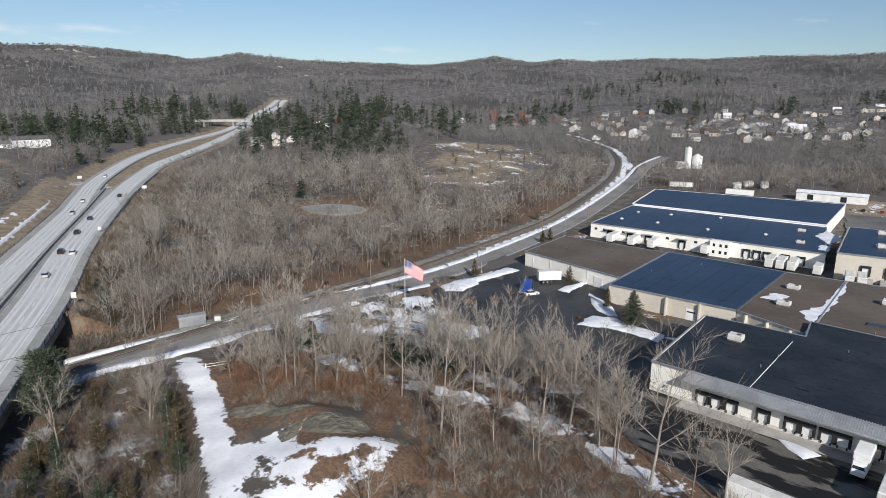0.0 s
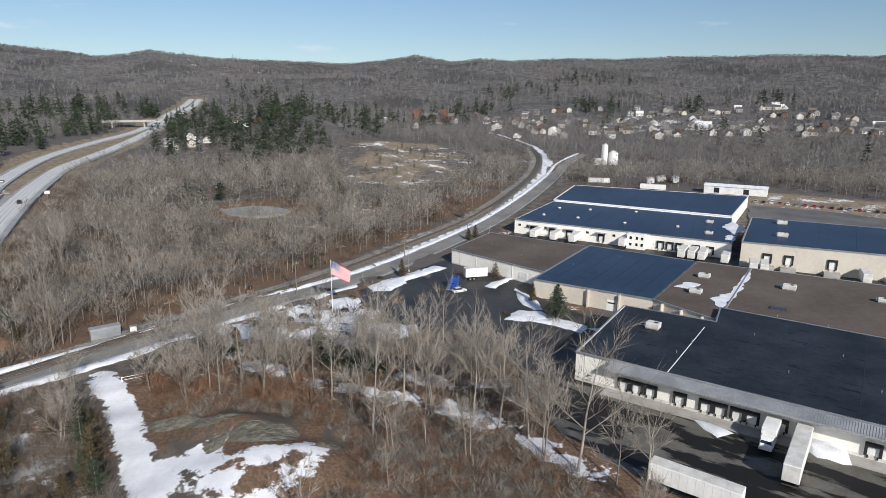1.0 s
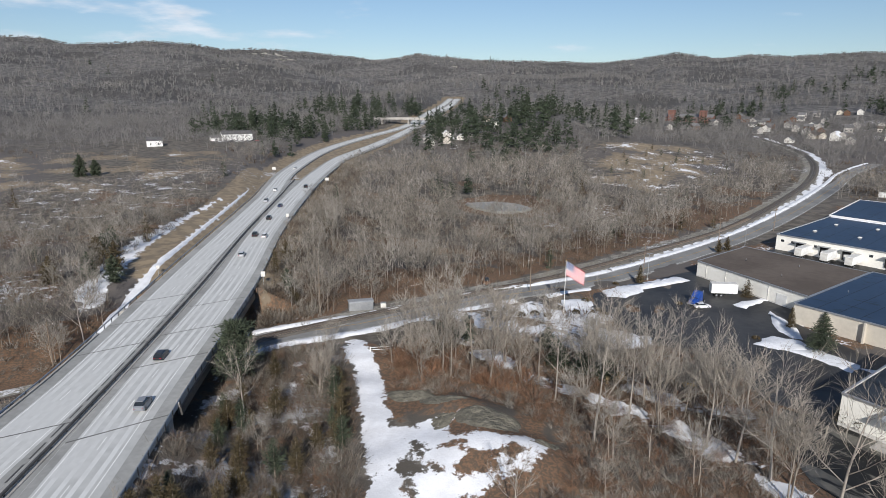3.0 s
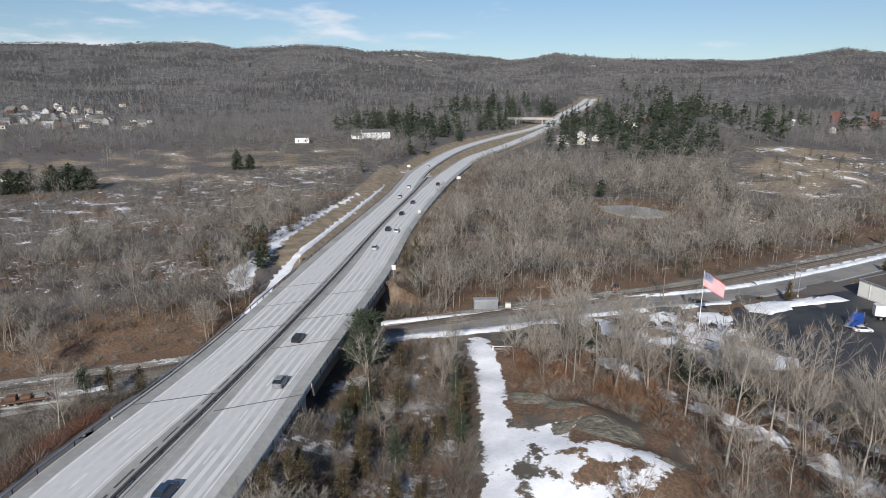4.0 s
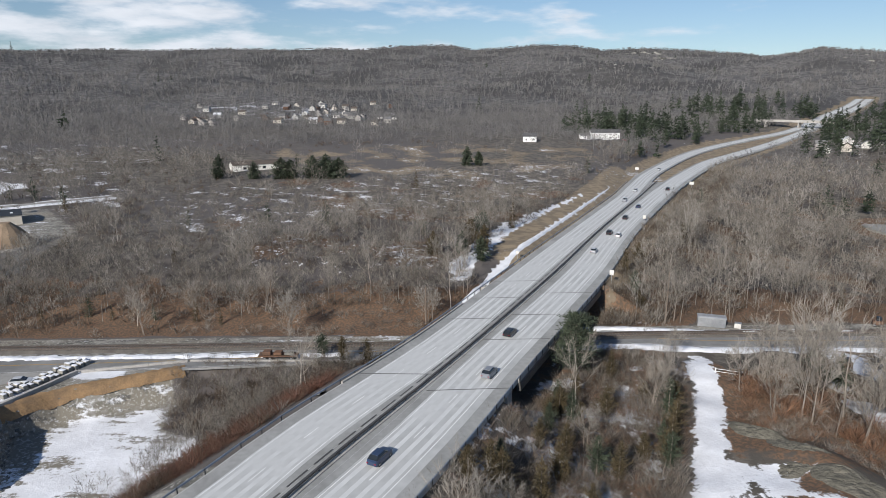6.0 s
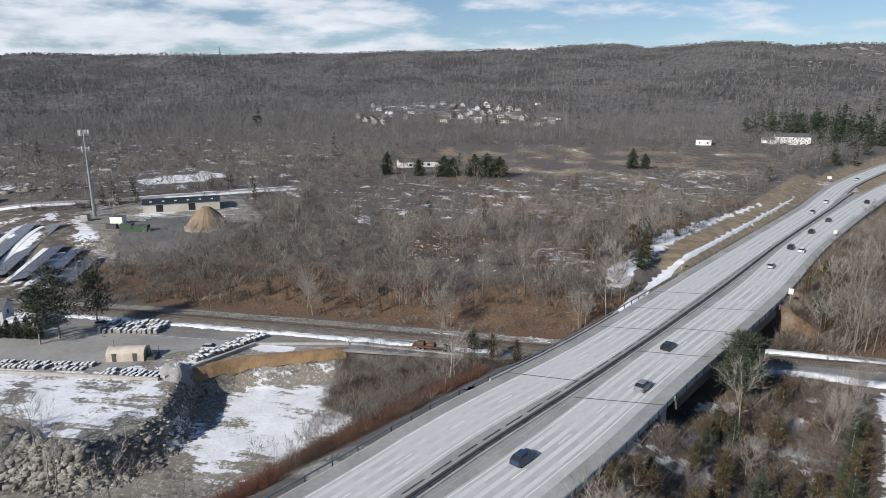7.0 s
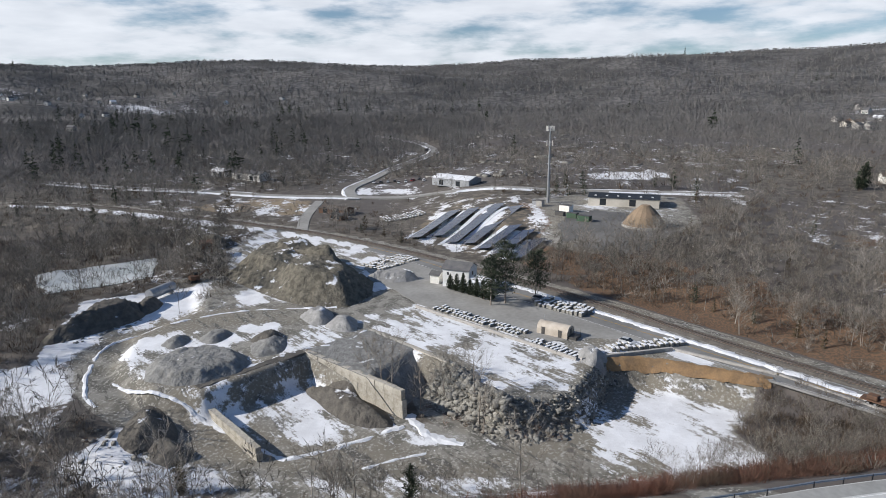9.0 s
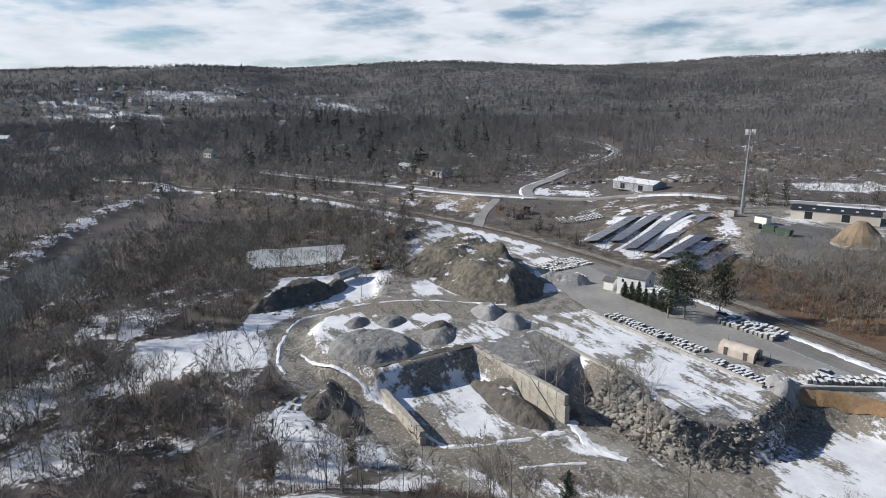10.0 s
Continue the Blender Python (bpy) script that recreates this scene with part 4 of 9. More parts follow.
def build_verge_snow():
    r = random.Random(77)
    ln = spline(HIGHWAY[:, :2], 1.5)
    ln = ln[(ln[:, 1] > 112) & (ln[:, 1] < 300)]
    n = normals(ln)
    if to_line(*(ln[:1] + n[:1] * 5).T, HIGHWAY)[0][0] < 0:
        n = -n
    reach = 15 + np.interp(ln[:, 1], (130, 150, 190, 280), (6.2, 4.2, 3.9, 2.8))
    wide = np.interp(ln[:, 1], (112, 135, 200, 300), (0.9, 1.5, 1.0, 0.35)) * (1 + 0.3 * waves(ln[:, 0], ln[:, 1], 9, 78))
    rows = []
    for u, lift in ((-1.0, -0.12), (-0.5, 0.3), (0.3, 0.34), (1.0, -0.12)):
        p = ln + n * (reach + u * wide)[:, None]
        rows.append(np.column_stack([p, ground_z(p[:, 0], p[:, 1]) + lift]))
    bm = bmesh.new()
    vs = [[bm.verts.new((x + r.uniform(-0.12, 0.12), y + r.uniform(-0.12, 0.12), z + r.uniform(-0.06, 0.06))) for x, y, z in row] for row in rows]
    for a, b in zip(vs, vs[1:]):
        for i in range(len(ln) - 1):
            bm.faces.new((a[i], a[i + 1], b[i + 1], b[i]))
    bmesh.ops.recalc_face_normals(bm, faces=bm.faces)
    if sum(f.normal.z for f in bm.faces) < 0:
        bmesh.ops.reverse_faces(bm, faces=bm.faces)
    ob = part("snow_bank", bm, SNOW, None)
    ob.data.shade_smooth()
    tagged(ob, "thin ploughed snow bank between highway shoulder and dry grass", "snow bank", "roadside snow banks")


def build_railway():
    ln = np.column_stack([RAIL, np.maximum(ground_z(RAIL[:, 0], RAIL[:, 1]), 0)])
    bed = tagged(new("railway_track"), "single railway track on grey ballast with wooden sleepers", "railway", kind="structure")
    part("ballast_bed", sweep(ln, [(-3.0, -0.2), (-1.7, 0.45), (1.7, 0.45), (3.0, -0.2)], closed=False), BALLAST, bed)
    for o in (-0.72, 0.72):
        part("rail", sweep(ln, [(o - 0.07, 0.5), (o + 0.07, 0.5), (o + 0.05, 0.72), (o - 0.05, 0.72)]), RAIL_STEEL, bed)
    fine = spline(RAIL, 0.75)
    fine = fine[(np.hypot(fine[:, 0], fine[:, 1]) < 330)]
    n = normals(fine)
    zz = np.maximum(ground_z(fine[:, 0], fine[:, 1]), 0)
    v, t = [], []
    for p, q, h in zip(fine, n, zz):
        f = np.array((-q[1], q[0]))
        b = len(v)
        for top in (0.40, 0.54):
            for o, w in ((-1.3, -0.12), (1.3, -0.12), (1.3, 0.12), (-1.3, 0.12)):
                c = p + q * o + f * w
                v.append((c[0], c[1], h + top))
        for a in ((4, 5, 6), (4, 6, 7), (0, 1, 5), (0, 5, 4), (1, 2, 6), (1, 6, 5), (2, 3, 7), (2, 7, 6), (3, 0, 4), (3, 4, 7)):
            t.append([b + i for i in a])
    ob = new("sleepers", tri_mesh("sleepers", v, t, POLE_WOOD))
    ob.parent = bed
    tagged(ob, kind="stuff")


build_highway()
guard(WEST_LANES, -6.55, ((-60, 330),))
guard(EAST_LANES, 7.65, ((-60, 330),))
build_bridge()
build_roads()
build_verge_snow()
build_railway()


# ---- helpers for many small triangles ----
def add_tube(V, T, p0, p1, r0, r1, s):
    d = p1 - p0
    d = d / (np.linalg.norm(d) + 1e-9)
    u = np.cross(d, (0.3, 0.9, 0.1))
    u /= np.linalg.norm(u) + 1e-9
    w = np.cross(d, u)
    b = len(V)
    for p, r in ((p0, r0), (p1, r1)):
        for k in range(s):
            a = 6.2832 * k / s
            V.append(p + r * (u * math.cos(a) + w * math.sin(a)))
    for k in range(s):
        m = (k + 1) % s
        T.append((b + k, b + m, b + s + m))
        T.append((b + k, b + s + m, b + s + k))


def add_spike(V, T, p, d, size, w, g):
    side = np.cross(d, g.normal(size=3))
    side *= 0.5 * w / (np.linalg.norm(side) + 1e-9)
    b = len(V)
    V.extend((p - side, p + side, p + d * size))
    T.append((b, b + 1, b + 2))


def unit(v):
    return v / (np.linalg.norm(v) + 1e-9)


def scatter(templates, x, y, z, size, g):
    """All copies of the templates as one pair of arrays."""
    vs, ts, base = [], [], 0
    pick = g.randint(0, len(templates), len(x))
    for i, (V, T) in enumerate(templates):
        m = np.where(pick == i)[0]
        if not len(m):
            continue
        a = g.uniform(0, 6.28, len(m))
        s = size[m]
        c, sn = np.cos(a) * s, np.sin(a) * s
        vx = c[:, None] * V[None, :, 0] - sn[:, None] * V[None, :, 1] + x[m][:, None]
        vy = sn[:, None] * V[None, :, 0] + c[:, None] * V[None, :, 1] + y[m][:, None]
        vz = (s * g.uniform(0.85, 1.15, len(m)))[:, None] * V[None, :, 2] + z[m][:, None]
        vs.append(np.stack([vx, vy, vz], 2).reshape(-1, 3))
        ts.append((T[None] + (base + np.arange(len(m)) * len(V))[:, None, None]).reshape(-1, 3))
        base += len(m) * len(V)
    return np.concatenate(vs), np.concatenate(ts)




# ---- factory ----
def wall_frame(p0, p1):
    """A pose with x along a wall from p0, y out of it towards the open side, z up."""
    a, b = Vector((*p0, 0)), Vector((*p1, 0))
    x = (b - a).normalized()
    y = Vector((x.y, -x.x, 0))
    m = Matrix((x, y, Vector((0, 0, 1)))).transposed().to_4x4()
    m.translation = a
    return m, (b - a).length


def on_wall(name, mat, parent, frame_m, x0, x1, z0, z1, d0, d1, label="", bevel=0.0):
    """A box on a wall, between d0 and d1 metres out of it."""
    ob = part(name, boxed(x0, x1, d0, d1, z0, z1, bevel), mat, parent, label)
    ob.matrix_basis = frame_m
    return ob


def flat_block(name, label, poly, z, wall_mat, roof_mat, z0=-0.6, coping=None):
    """A flat-roofed block: a wall for each side, the roof deck and its metal edge."""
    t = thing(name, Matrix(), label, "industrial building", "factory blocks")
    n = len(poly)
    c = Vector((sum(p[0] for p in poly) / n, sum(p[1] for p in poly) / n))
    for i in range(n):
        a, b = Vector(poly[i]), Vector(poly[(i + 1) % n])
        ia, ib = a.lerp(c, 0.35 / max((a - c).length, 1)), b.lerp(c, 0.35 / max((b - c).length, 1))
        part("wall", prism([a, b, ib, ia], z0, z - 0.02), wall_mat, t)
    part("roof", prism([Vector(p).lerp(c, 0.01) for p in poly], z - 0.5, z), roof_mat, t, "membrane roof deck")
    edge = [(*p, z) for p in poly]
    for i in range(n):
        part("coping", sweep([edge[i], edge[(i + 1) % n]], [(-0.18, -0.35), (0.18, -0.35), (0.18, 0.1), (-0.18, 0.1)]), coping or GALV, t)
    return t


def roof_unit(x, y, z, w=2.4, d=1.8, h=1.2, yaw=-42):
    t = thing("rooftop_unit", pose(x, y, z, 0, 0, yaw), "pale grey sheet-metal air handling unit on the roof", "rooftop unit", "rooftop units")
    part("cabinet", boxed(-w / 2, w / 2, -d / 2, d / 2, 0.25, h, 0.06), OFF_WHITE, t)
    for s in (-1, 1):
        part("curb", boxed(-w / 2, w / 2, s * d * 0.4 - 0.08, s * d * 0.4 + 0.08, 0, 0.26), GALV, t)
    part("fan_guard", rod(bmesh.new(), (w * 0.2, 0, h), (w * 0.2, 0, h + 0.12), 0.5, sides=14), STEEL, t)
    part("hood", boxed(-w / 2 - 0.5, -w / 2, -d * 0.35, d * 0.35, 0.35, h * 0.8, 0.05), GALV, t)


def roof_vent(x, y, z, r=0.6):
    t = thing("roof_vent", pose(x, y, z), "small round metal vent on the membrane roof", "roof vent", "roof vents")
    part("stack", rod(bmesh.new(), (0, 0, 0), (0, 0, 0.5), r * 0.7, sides=12), GALV, t)
    part("cowl", rod(bmesh.new(), (0, 0, 0.5), (0, 0, 0.85), r, r * 0.55, sides=12), OFF_WHITE, t)


def roof_pipe(x, y, z):
    t = thing("vent_pipe", pose(x, y, z), "thin vent pipe standing on the roof", "pipe", "vent pipes")
    part("pipe", rod(bmesh.new(), (0, 0, 0), (0, 0, 0.7), 0.08), GALV, t)
    part("flashing", rod(bmesh.new(), (0, 0, 0), (0, 0, 0.12), 0.25, 0.12), SEAM, t)


def dock(parent, fm, s, w=2.6, z0=0.9, z1=3.3, wall=0.0):
    """A loading door with its black seal and bumpers."""
    d = on_wall("dock_door", WHITE, parent, fm, s - w * 0.32, s + w * 0.32, z0 + 0.1, z1 - 0.75, wall + 0.02, wall + 0.1)
    for nm, a in (("seal_top", (s - w / 2, s + w / 2, z1 - 0.75, z1)), ("seal_side", (s - w / 2, s - w * 0.32, z0, z1 - 0.75)), ("seal_side", (s + w * 0.32, s + w / 2, z0, z1 - 0.75))):
        q = part(nm, boxed(a[0], a[1], wall + 0.02, wall + 0.45, a[2], a[3], 0.03), BLACK, d)
    for k in (-0.28, 0.28):
        part("bumper", boxed(s + k * w - 0.12, s + k * w + 0.12, wall + 0.02, wall + 0.25, z0 - 0.5, z0 - 0.05), BLACK, d)


def seams(parent, poly, z, n, m):
    """Raised lap seams across a membrane roof."""
    a, b, c, d = (Vector((*p, z)) for p in poly)
    for k in range(1, n):
        u = k / n
        p, q = a.lerp(d, u), b.lerp(c, u)
        part("lap_seam", sweep([p, q], [(-0.07, 0.0), (0.07, 0.0), (0.04, 0.03), (-0.04, 0.03)]), m, parent)


def build_factory():
    dock_hall = flat_block("dock_hall", "long low warehouse with dark membrane roof and loading docks", ((43.4, 121.1), (112, 60), (152, 87), (89.5, 144.5), (82.8, 134.8), (65.4, 148.7)), 6.5, CREAM, DARK_ROOF)
    fm, size = wall_frame((43.4, 121.1), (112, 60))
    for s in (10.7, 13.4, 16.2, 21.9, 26.7, 29.3, 32.3, 34.8, 39.5, 43.2, 53.5):
        dock(dock_hall, fm, s)
    # awning of ribbed metal along the docks
    aw = part("awning", boxed(-0.01, 0.01, 0, 0.01, 0, 0.01), CORRUGATED, dock_hall, "weathered ribbed metal awning over the docks")
    bm = bmesh.new()
    x = 7.6
    while x < size:
        v = [bm.verts.new(p) for p in ((x, -0.4, 6.68), (x + 0.2, -0.4, 6.68), (x + 0.2, 2.5, 5.5), (x, 2.5, 5.5), (x + 0.2, -0.4, 6.58), (x + 0.42, -0.4, 6.58), (x + 0.42, 2.5, 5.4), (x + 0.2, 2.5, 5.4))]
        bm.faces.new(v[:4]), bm.faces.new(v[4:]), bm.faces.new((v[1], v[4], v[7], v[2]))
        x += 0.42
    box(bm, 7.6, size, 2.44, 2.54, 5.1, 5.45)
    bm.to_mesh(aw.data)
    bm.free()
    aw.matrix_basis = fm
    for s in np.arange(8, size, 6.2):
        on_wall("bracket", STEEL, dock_hall, fm, s, s + 0.12, 4.9, 5.1, 0.0, 2.4)
    on_wall("base_course", OFF_WHITE, dock_hall, fm, 0, size, -0.2, 0.75, 0.0, 0.06, "scuffed pale block base course")
    for u in np.linspace(0.09, 0.9, 8):
        p = Vector((43.4, 121.1, 6.51)).lerp(Vector((112, 60, 6.51)), u)
        q = p + Vector((0.665, 0.747, 0)) * (31 if u < 0.28 else 40)
        part("lap_seam", sweep([p + Vector((0.2, 0.25, 0)), q], [(-0.09, 0), (0.09, 0), (0.05, 0.03), (-0.05, 0.03)]), WHITE if 0.15 < u < 0.22 else SEAM, dock_hall)

    mid = flat_block("middle_hall", "low hall with glossy blue-black membrane roof", ((49.1, 177.8), (80.6, 217.3), (108.5, 192), (76.5, 155.6)), 5.5, TAN, BLUE_ROOF)
    seams(mid, ((49.6, 177.8), (80.6, 216.8), (108, 192), (76.5, 156.1)), 5.505, 7, SEAM)
    brown = flat_block("middle_hall_extension", "low hall with brown gravelled roof", ((76.6, 155.5), (108.6, 191.9), (121.3, 182.3), (85.1, 139.1)), 5.5, TAN, BROWN_ROOF)
    fm, size = wall_frame((49.1, 177.8), (76.5, 155.6))
    for s in (8, 17, 26):
        on_wall("buttress", TAN, mid, fm, s, s + 0.4, -0.3, 5.2, 0.0, 1.0)
    on_wall("roll_door", WHITE, mid, fm, 22.6, 25.4, 0.0, 3.2, 0.01, 0.08)
    on_wall("door_window", GLASS, mid, fm, 22.9, 25.1, 2.1, 2.5, 0.081, 0.1)
    fm, size = wall_frame((76.6, 155.5), (85.1, 139.1))
    for s in (3, 9, 15):
        on_wall("buttress", TAN, brown, fm, s, s + 0.4, -0.3, 5.2, 0.0, 1.2)
    flat_block("rear_hall", "wide hall with brown tar and gravel roof", ((84.5, 137.3), (86.5, 139.6), (150, 82.5), (192, 125), (150, 160.2), (121.6, 181.9)), 5.62, TAN, BROWN_ROOF)

    front = flat_block("front_hall", "white-walled hall with brown gravel roof", ((29.6, 218), (48.6, 243.4), (79.5, 217), (54.5, 185.6)), 5.3, CREAM, BROWN_ROOF)
    fm, size = wall_frame((29.6, 218), (54.5, 185.6))
    on_wall("loading_door", WHITE, front, fm, 31, 34.4, 0, 3.4, 0.01, 0.1)
    for s in (4, 12, 20, 28):
        on_wall("downpipe", OFF_WHITE, front, fm, s, s + 0.12, 0, 5.2, 0.0, 0.12)
    on_wall("base_course", OFF_WHITE, front, fm, 0, size, -0.2, 0.5, 0.0, 0.05)

    long_hall = flat_block("long_hall", "long white-walled hall with blue membrane roof", ((63.7, 265.4), (133.5, 213), (161, 259.5), (94.3, 310)), 6.2, CREAM, BLUE_ROOF)
    seams(long_hall, ((64.4, 265.6), (94.6, 309.4), (160.4, 259.4), (133.4, 213.6)), 6.205, 12, SEAM)
    fm, size = wall_frame((63.7, 265.4), (133.5, 213))
    for s in (1.8, 5.6, 13.8, 32, 43, 47):
        on_wall("window", GLASS, long_hall, fm, s, s + 1.2, 3.5, 4.4, 0.0, 0.06)
    for s in (9, 17.5, 25, 38.5):
        on_wall("dock_canopy", GALV, long_hall, fm, s - 2.2, s + 2.2, 4.4, 4.55, 0.0, 1.8)
        dock(long_hall, fm, s, 2.8, 0.9, 4.0)
    for s in (62, 65.5, 69, 75, 80):
        dock(long_hall, fm, s, 2.8, 0.9, 4.0)
    on_wall("office_annex", CREAM, long_hall, fm, 49.5, 56.5, -0.2, 6.0, 0.0, 3.0, "white two-storey office annex")
    for s in (50.6, 53.0, 55.0):
        for z in (1.4, 4.0):
            on_wall("annex_window", GLASS, long_hall, fm, s, s + 0.9, z, z + 1.1, 3.0, 3.05)
    back = flat_block("back_hall", "large rear hall with blue membrane roof", ((94.5, 310.4), (161.2, 259.9), (201, 311), (121.7, 359.4)), 6.9, CREAM, BLUE_ROOF, coping=WHITE)
    seams(back, ((95, 310.6), (122.2, 358.6), (200.2, 311), (161.2, 260.6)), 6.905, 12, SEAM)
    part("snow_line", sweep([(95, 309.2, 6.21), (160.6, 258.8, 6.21)], [(-0.6, 0), (0.9, 0), (0.5, 0.35), (-0.4, 0.3)]), SNOW, back, "strip of snow lying along the roof step")
    side = flat_block("side_hall", "tall tan-walled hall with blue roof and loading docks", ((131.4, 203.9), (210, 155), (245, 190), (161.4, 245.6)), 9.0, TAN, BLUE_ROOF)
    seams(side, ((132, 204.2), (161.8, 245), (244, 190), (210, 156)), 9.005, 8, SEAM)
    fm, size = wall_frame((131.4, 203.9), (210, 155))
    for s in (8.6, 15.3, 28.4, 46, 54):
        dock(side, fm, s, 3.0, 2.2, 5.6)
        on_wall("ramp", CONCRETE, side, fm, s - 2.4, s + 2.4, -0.2, 1.5, 0.0, 3.2)
    for x, y in ((78.7, 272.4), (90.7, 288.1), (91.6, 263.9), (103.8, 282.3), (123.1, 274.8), (107.6, 250.7), (126.6, 241.6)):
        roof_vent(x, y, 6.2, 0.85)
    for x, y in ((144.9, 249.1), (133, 228.3)):
        roof_unit(x, y, 6.2, 2.6, 1.8, 1.2, -37)
    for x, y in ((165.3, 231.1), (150.9, 209.8)):
        roof_unit(x, y, 9.0, 3.6, 2.6, 1.4, -33)
    for x, y in ((101.2, 173.9), (90.8, 159.5)):
        roof_unit(x, y, 5.5, 3.2, 2.2, 1.3, -42)
    roof_unit(119, 159.4, 5.62, 3.4, 2.4, 1.5)
    roof_unit(136.9, 146.1, 5.62, 2.4, 1.8, 1.2)
    roof_unit(65.7, 132.3, 6.5, 3.0, 2.4, 1.5)
    t = thing("skylight", pose(105.3, 144, 5.62, 0, 0, -42), "dark flat skylight on a low curb", "skylight")
    part("curb", boxed(-2, 2, -1, 1, 0, 0.25), STEEL, t)
    part("pane", boxed(-1.9, 1.9, -0.9, 0.9, 0.25, 0.3), GLASS, t)
    for x, y in ((101.1, 138.3), (108.8, 130.4), (115, 122)):
        roof_pipe(x, y, 5.62)
    for x, y in ((86.6, 125.3), (70.4, 123), (64.2, 117.8), (81.4, 105.8), (93, 96), (98, 112)):
        roof_pipe(x, y, 6.5)
    for x, y in ((66, 192), (85, 200), (60, 218), (45, 222), (52, 205)):
        roof_pipe(x, y, 5.4)
    # snow left on the roofs
    for poly, z in ((((92.5, 154.5), (100.3, 158.6), (109.7, 169), (121, 181), (114, 171), (101.1, 156.3), (89.8, 145.2)), 5.5), (((146, 241), (156, 251), (153, 236), (142, 226)), 6.2), (((134.5, 219), (139, 226), (141, 223), (136, 216)), 6.2), (((88, 166), (94, 170), (96, 167), (91, 163)), 5.5)):
        ob = part("roof_snow", prism(rough_edge(poly, 1.6, 0.5, 3), z, z + 0.14), SNOW, None)
        tagged(ob, "thin sheet of old snow lying on a flat roof", "snow", "snow on the roofs")


build_factory()


# ---- paved lots ----
def paved(name, poly, mat, label, z=0.12, rough=0.6):
    ob = part(name, prism(rough_edge(poly, 5, rough, 8), -0.5, z), mat, None)
    return tagged(ob, label, "pavement", kind="structure")


def snow_heap(poly, h, seed, label="ploughed snow heap at the edge of the lot", step=1.6):
    """A heap of snow over a plan outline, highest inside."""
    r = random.Random(seed)
    out = rough_edge(poly, step, 0.45, seed)
    c = Vector((sum(p[0] for p in out) / len(out), sum(p[1] for p in out) / len(out)))
    z0 = at_ground(c.x, c.y)
    z0 = max(z0, 0.08) if z0 > -1 else z0
    bm = bmesh.new()
    rings = []
    for f, hh in ((0.0, -0.1), (0.16, 0.62), (0.5, 0.95)):
        rings.append([bm.verts.new((*(Vector(p).lerp(c, f)), z0 + h * (hh + r.uniform(-0.18, 0.18) * (f > 0)))) for p in out])
    top = bm.verts.new((c.x, c.y, z0 + h))
    n = len(out)
    for a, b in zip(rings, rings[1:]):
        for i in range(n):
            bm.faces.new((a[i], a[(i + 1) % n], b[(i + 1) % n], b[i]))
    for i in range(n):
        bm.faces.new((rings[-1][i], rings[-1][(i + 1) % n], top))
    bmesh.ops.recalc_face_normals(bm, faces=bm.faces)
    ob = part("snow_mound", bm, SNOW, None)
    ob.data.shade_smooth()
    return tagged(ob, label, "snow", "snow heaps")


def build_lots():
    paved("pavement_front_lot", ((-15, 186), (2, 196), (29.8, 224), (55, 186), (49.2, 178), (66, 148.4), (43.5, 121), (30, 130), (18, 146), (4, 164), (-2, 176)), WET_ASPHALT, "damp black asphalt of the factory front lot")
    paved("pavement_dock_lot", ((43.3, 121.2), (112, 60), (96, 44), (70, 58), (44, 82), (34, 100), (30, 128)), DOCK_ASPHALT, "wet black asphalt of the loading yard", z=0.10)
    paved("pavement_alley", ((29.8, 224), (63.7, 266), (134, 213), (210, 155), (192, 126), (150, 160.5), (121, 182.5), (80.5, 218), (48.6, 244)), WET_ASPHALT, "dark asphalt alley between the halls", z=0.09)
    paved("pavement_rear_lot", ((121, 360), (202, 311), (162, 246), (246, 190), (330, 260), (262, 352), (190, 410), (145, 405)), ASPHALT, "asphalt yard behind the factory", z=1.3)
    fm, size = wall_frame((43.4, 121.1), (112, 60))
    ob = part("dock_apron", boxed(7, 72, 0.05, 3.6, -0.2, 0.16), CONCRETE, None)
    ob.matrix_basis = fm
    tagged(ob, "pale stained concrete apron below the docks", "pavement", kind="structure")
    r = random.Random(4)
    for i, (poly, h) in enumerate(((((-1, 192), (3.3, 197.5), (9, 201), (12, 195), (6.6, 187.4), (1.4, 187)), 0.5), (((7, 200), (23.4, 214.7), (27.4, 211.2), (16.4, 200.8), (11, 196)), 0.4),
                                   (((45, 186), (43.4, 173), (46, 165), (49, 165), (49, 176)), 0.45), (((35.8, 158.5), (41.3, 166), (48, 164), (50, 158), (44, 155.5)), 0.4), (((43, 157), (50, 160), (57, 151), (53.8, 146.5)), 0.4),
                                   (((35.8, 188.6), (39.3, 193), (49, 200), (47.3, 196), (38.8, 186)), 0.35),
                                   (((-12.2, 180.6), (-3.8, 183.5), (-2, 177.5), (-10.1, 172.2)), 0.3), (((56, 150), (66, 148), (64, 146), (58, 147)), 0.4),
                                   (((74, 91.5), (77, 94), (82, 89), (79, 84), (75, 87)), 1.2), (((60, 102), (63, 100), (65, 96), (61, 95)), 0.35))):
        snow_heap(poly, h, i)


build_lots()


# ---- vehicles ----
PAINTS = {}


def paint(name, col):
    if name not in PAINTS:
        PAINTS[name] = material("car_paint_" + name, col, [c * 0.85 for c in col], rough=0.3, spec=0.6, scale=0.5)
    return PAINTS[name]


def wheels(t, xs, ys, r, w):
    for x in xs:
        for y in ys:
            tyre = part("wheel", rod(bmesh.new(), (x, y - w / 2, r), (x, y + w / 2, r), r, sides=14), BLACK, t)
            part("rim", rod(bmesh.new(), (x, y - w / 2 - 0.01, r), (x, y + w / 2 + 0.01, r), r * 0.55, sides=10), GALV, tyre)


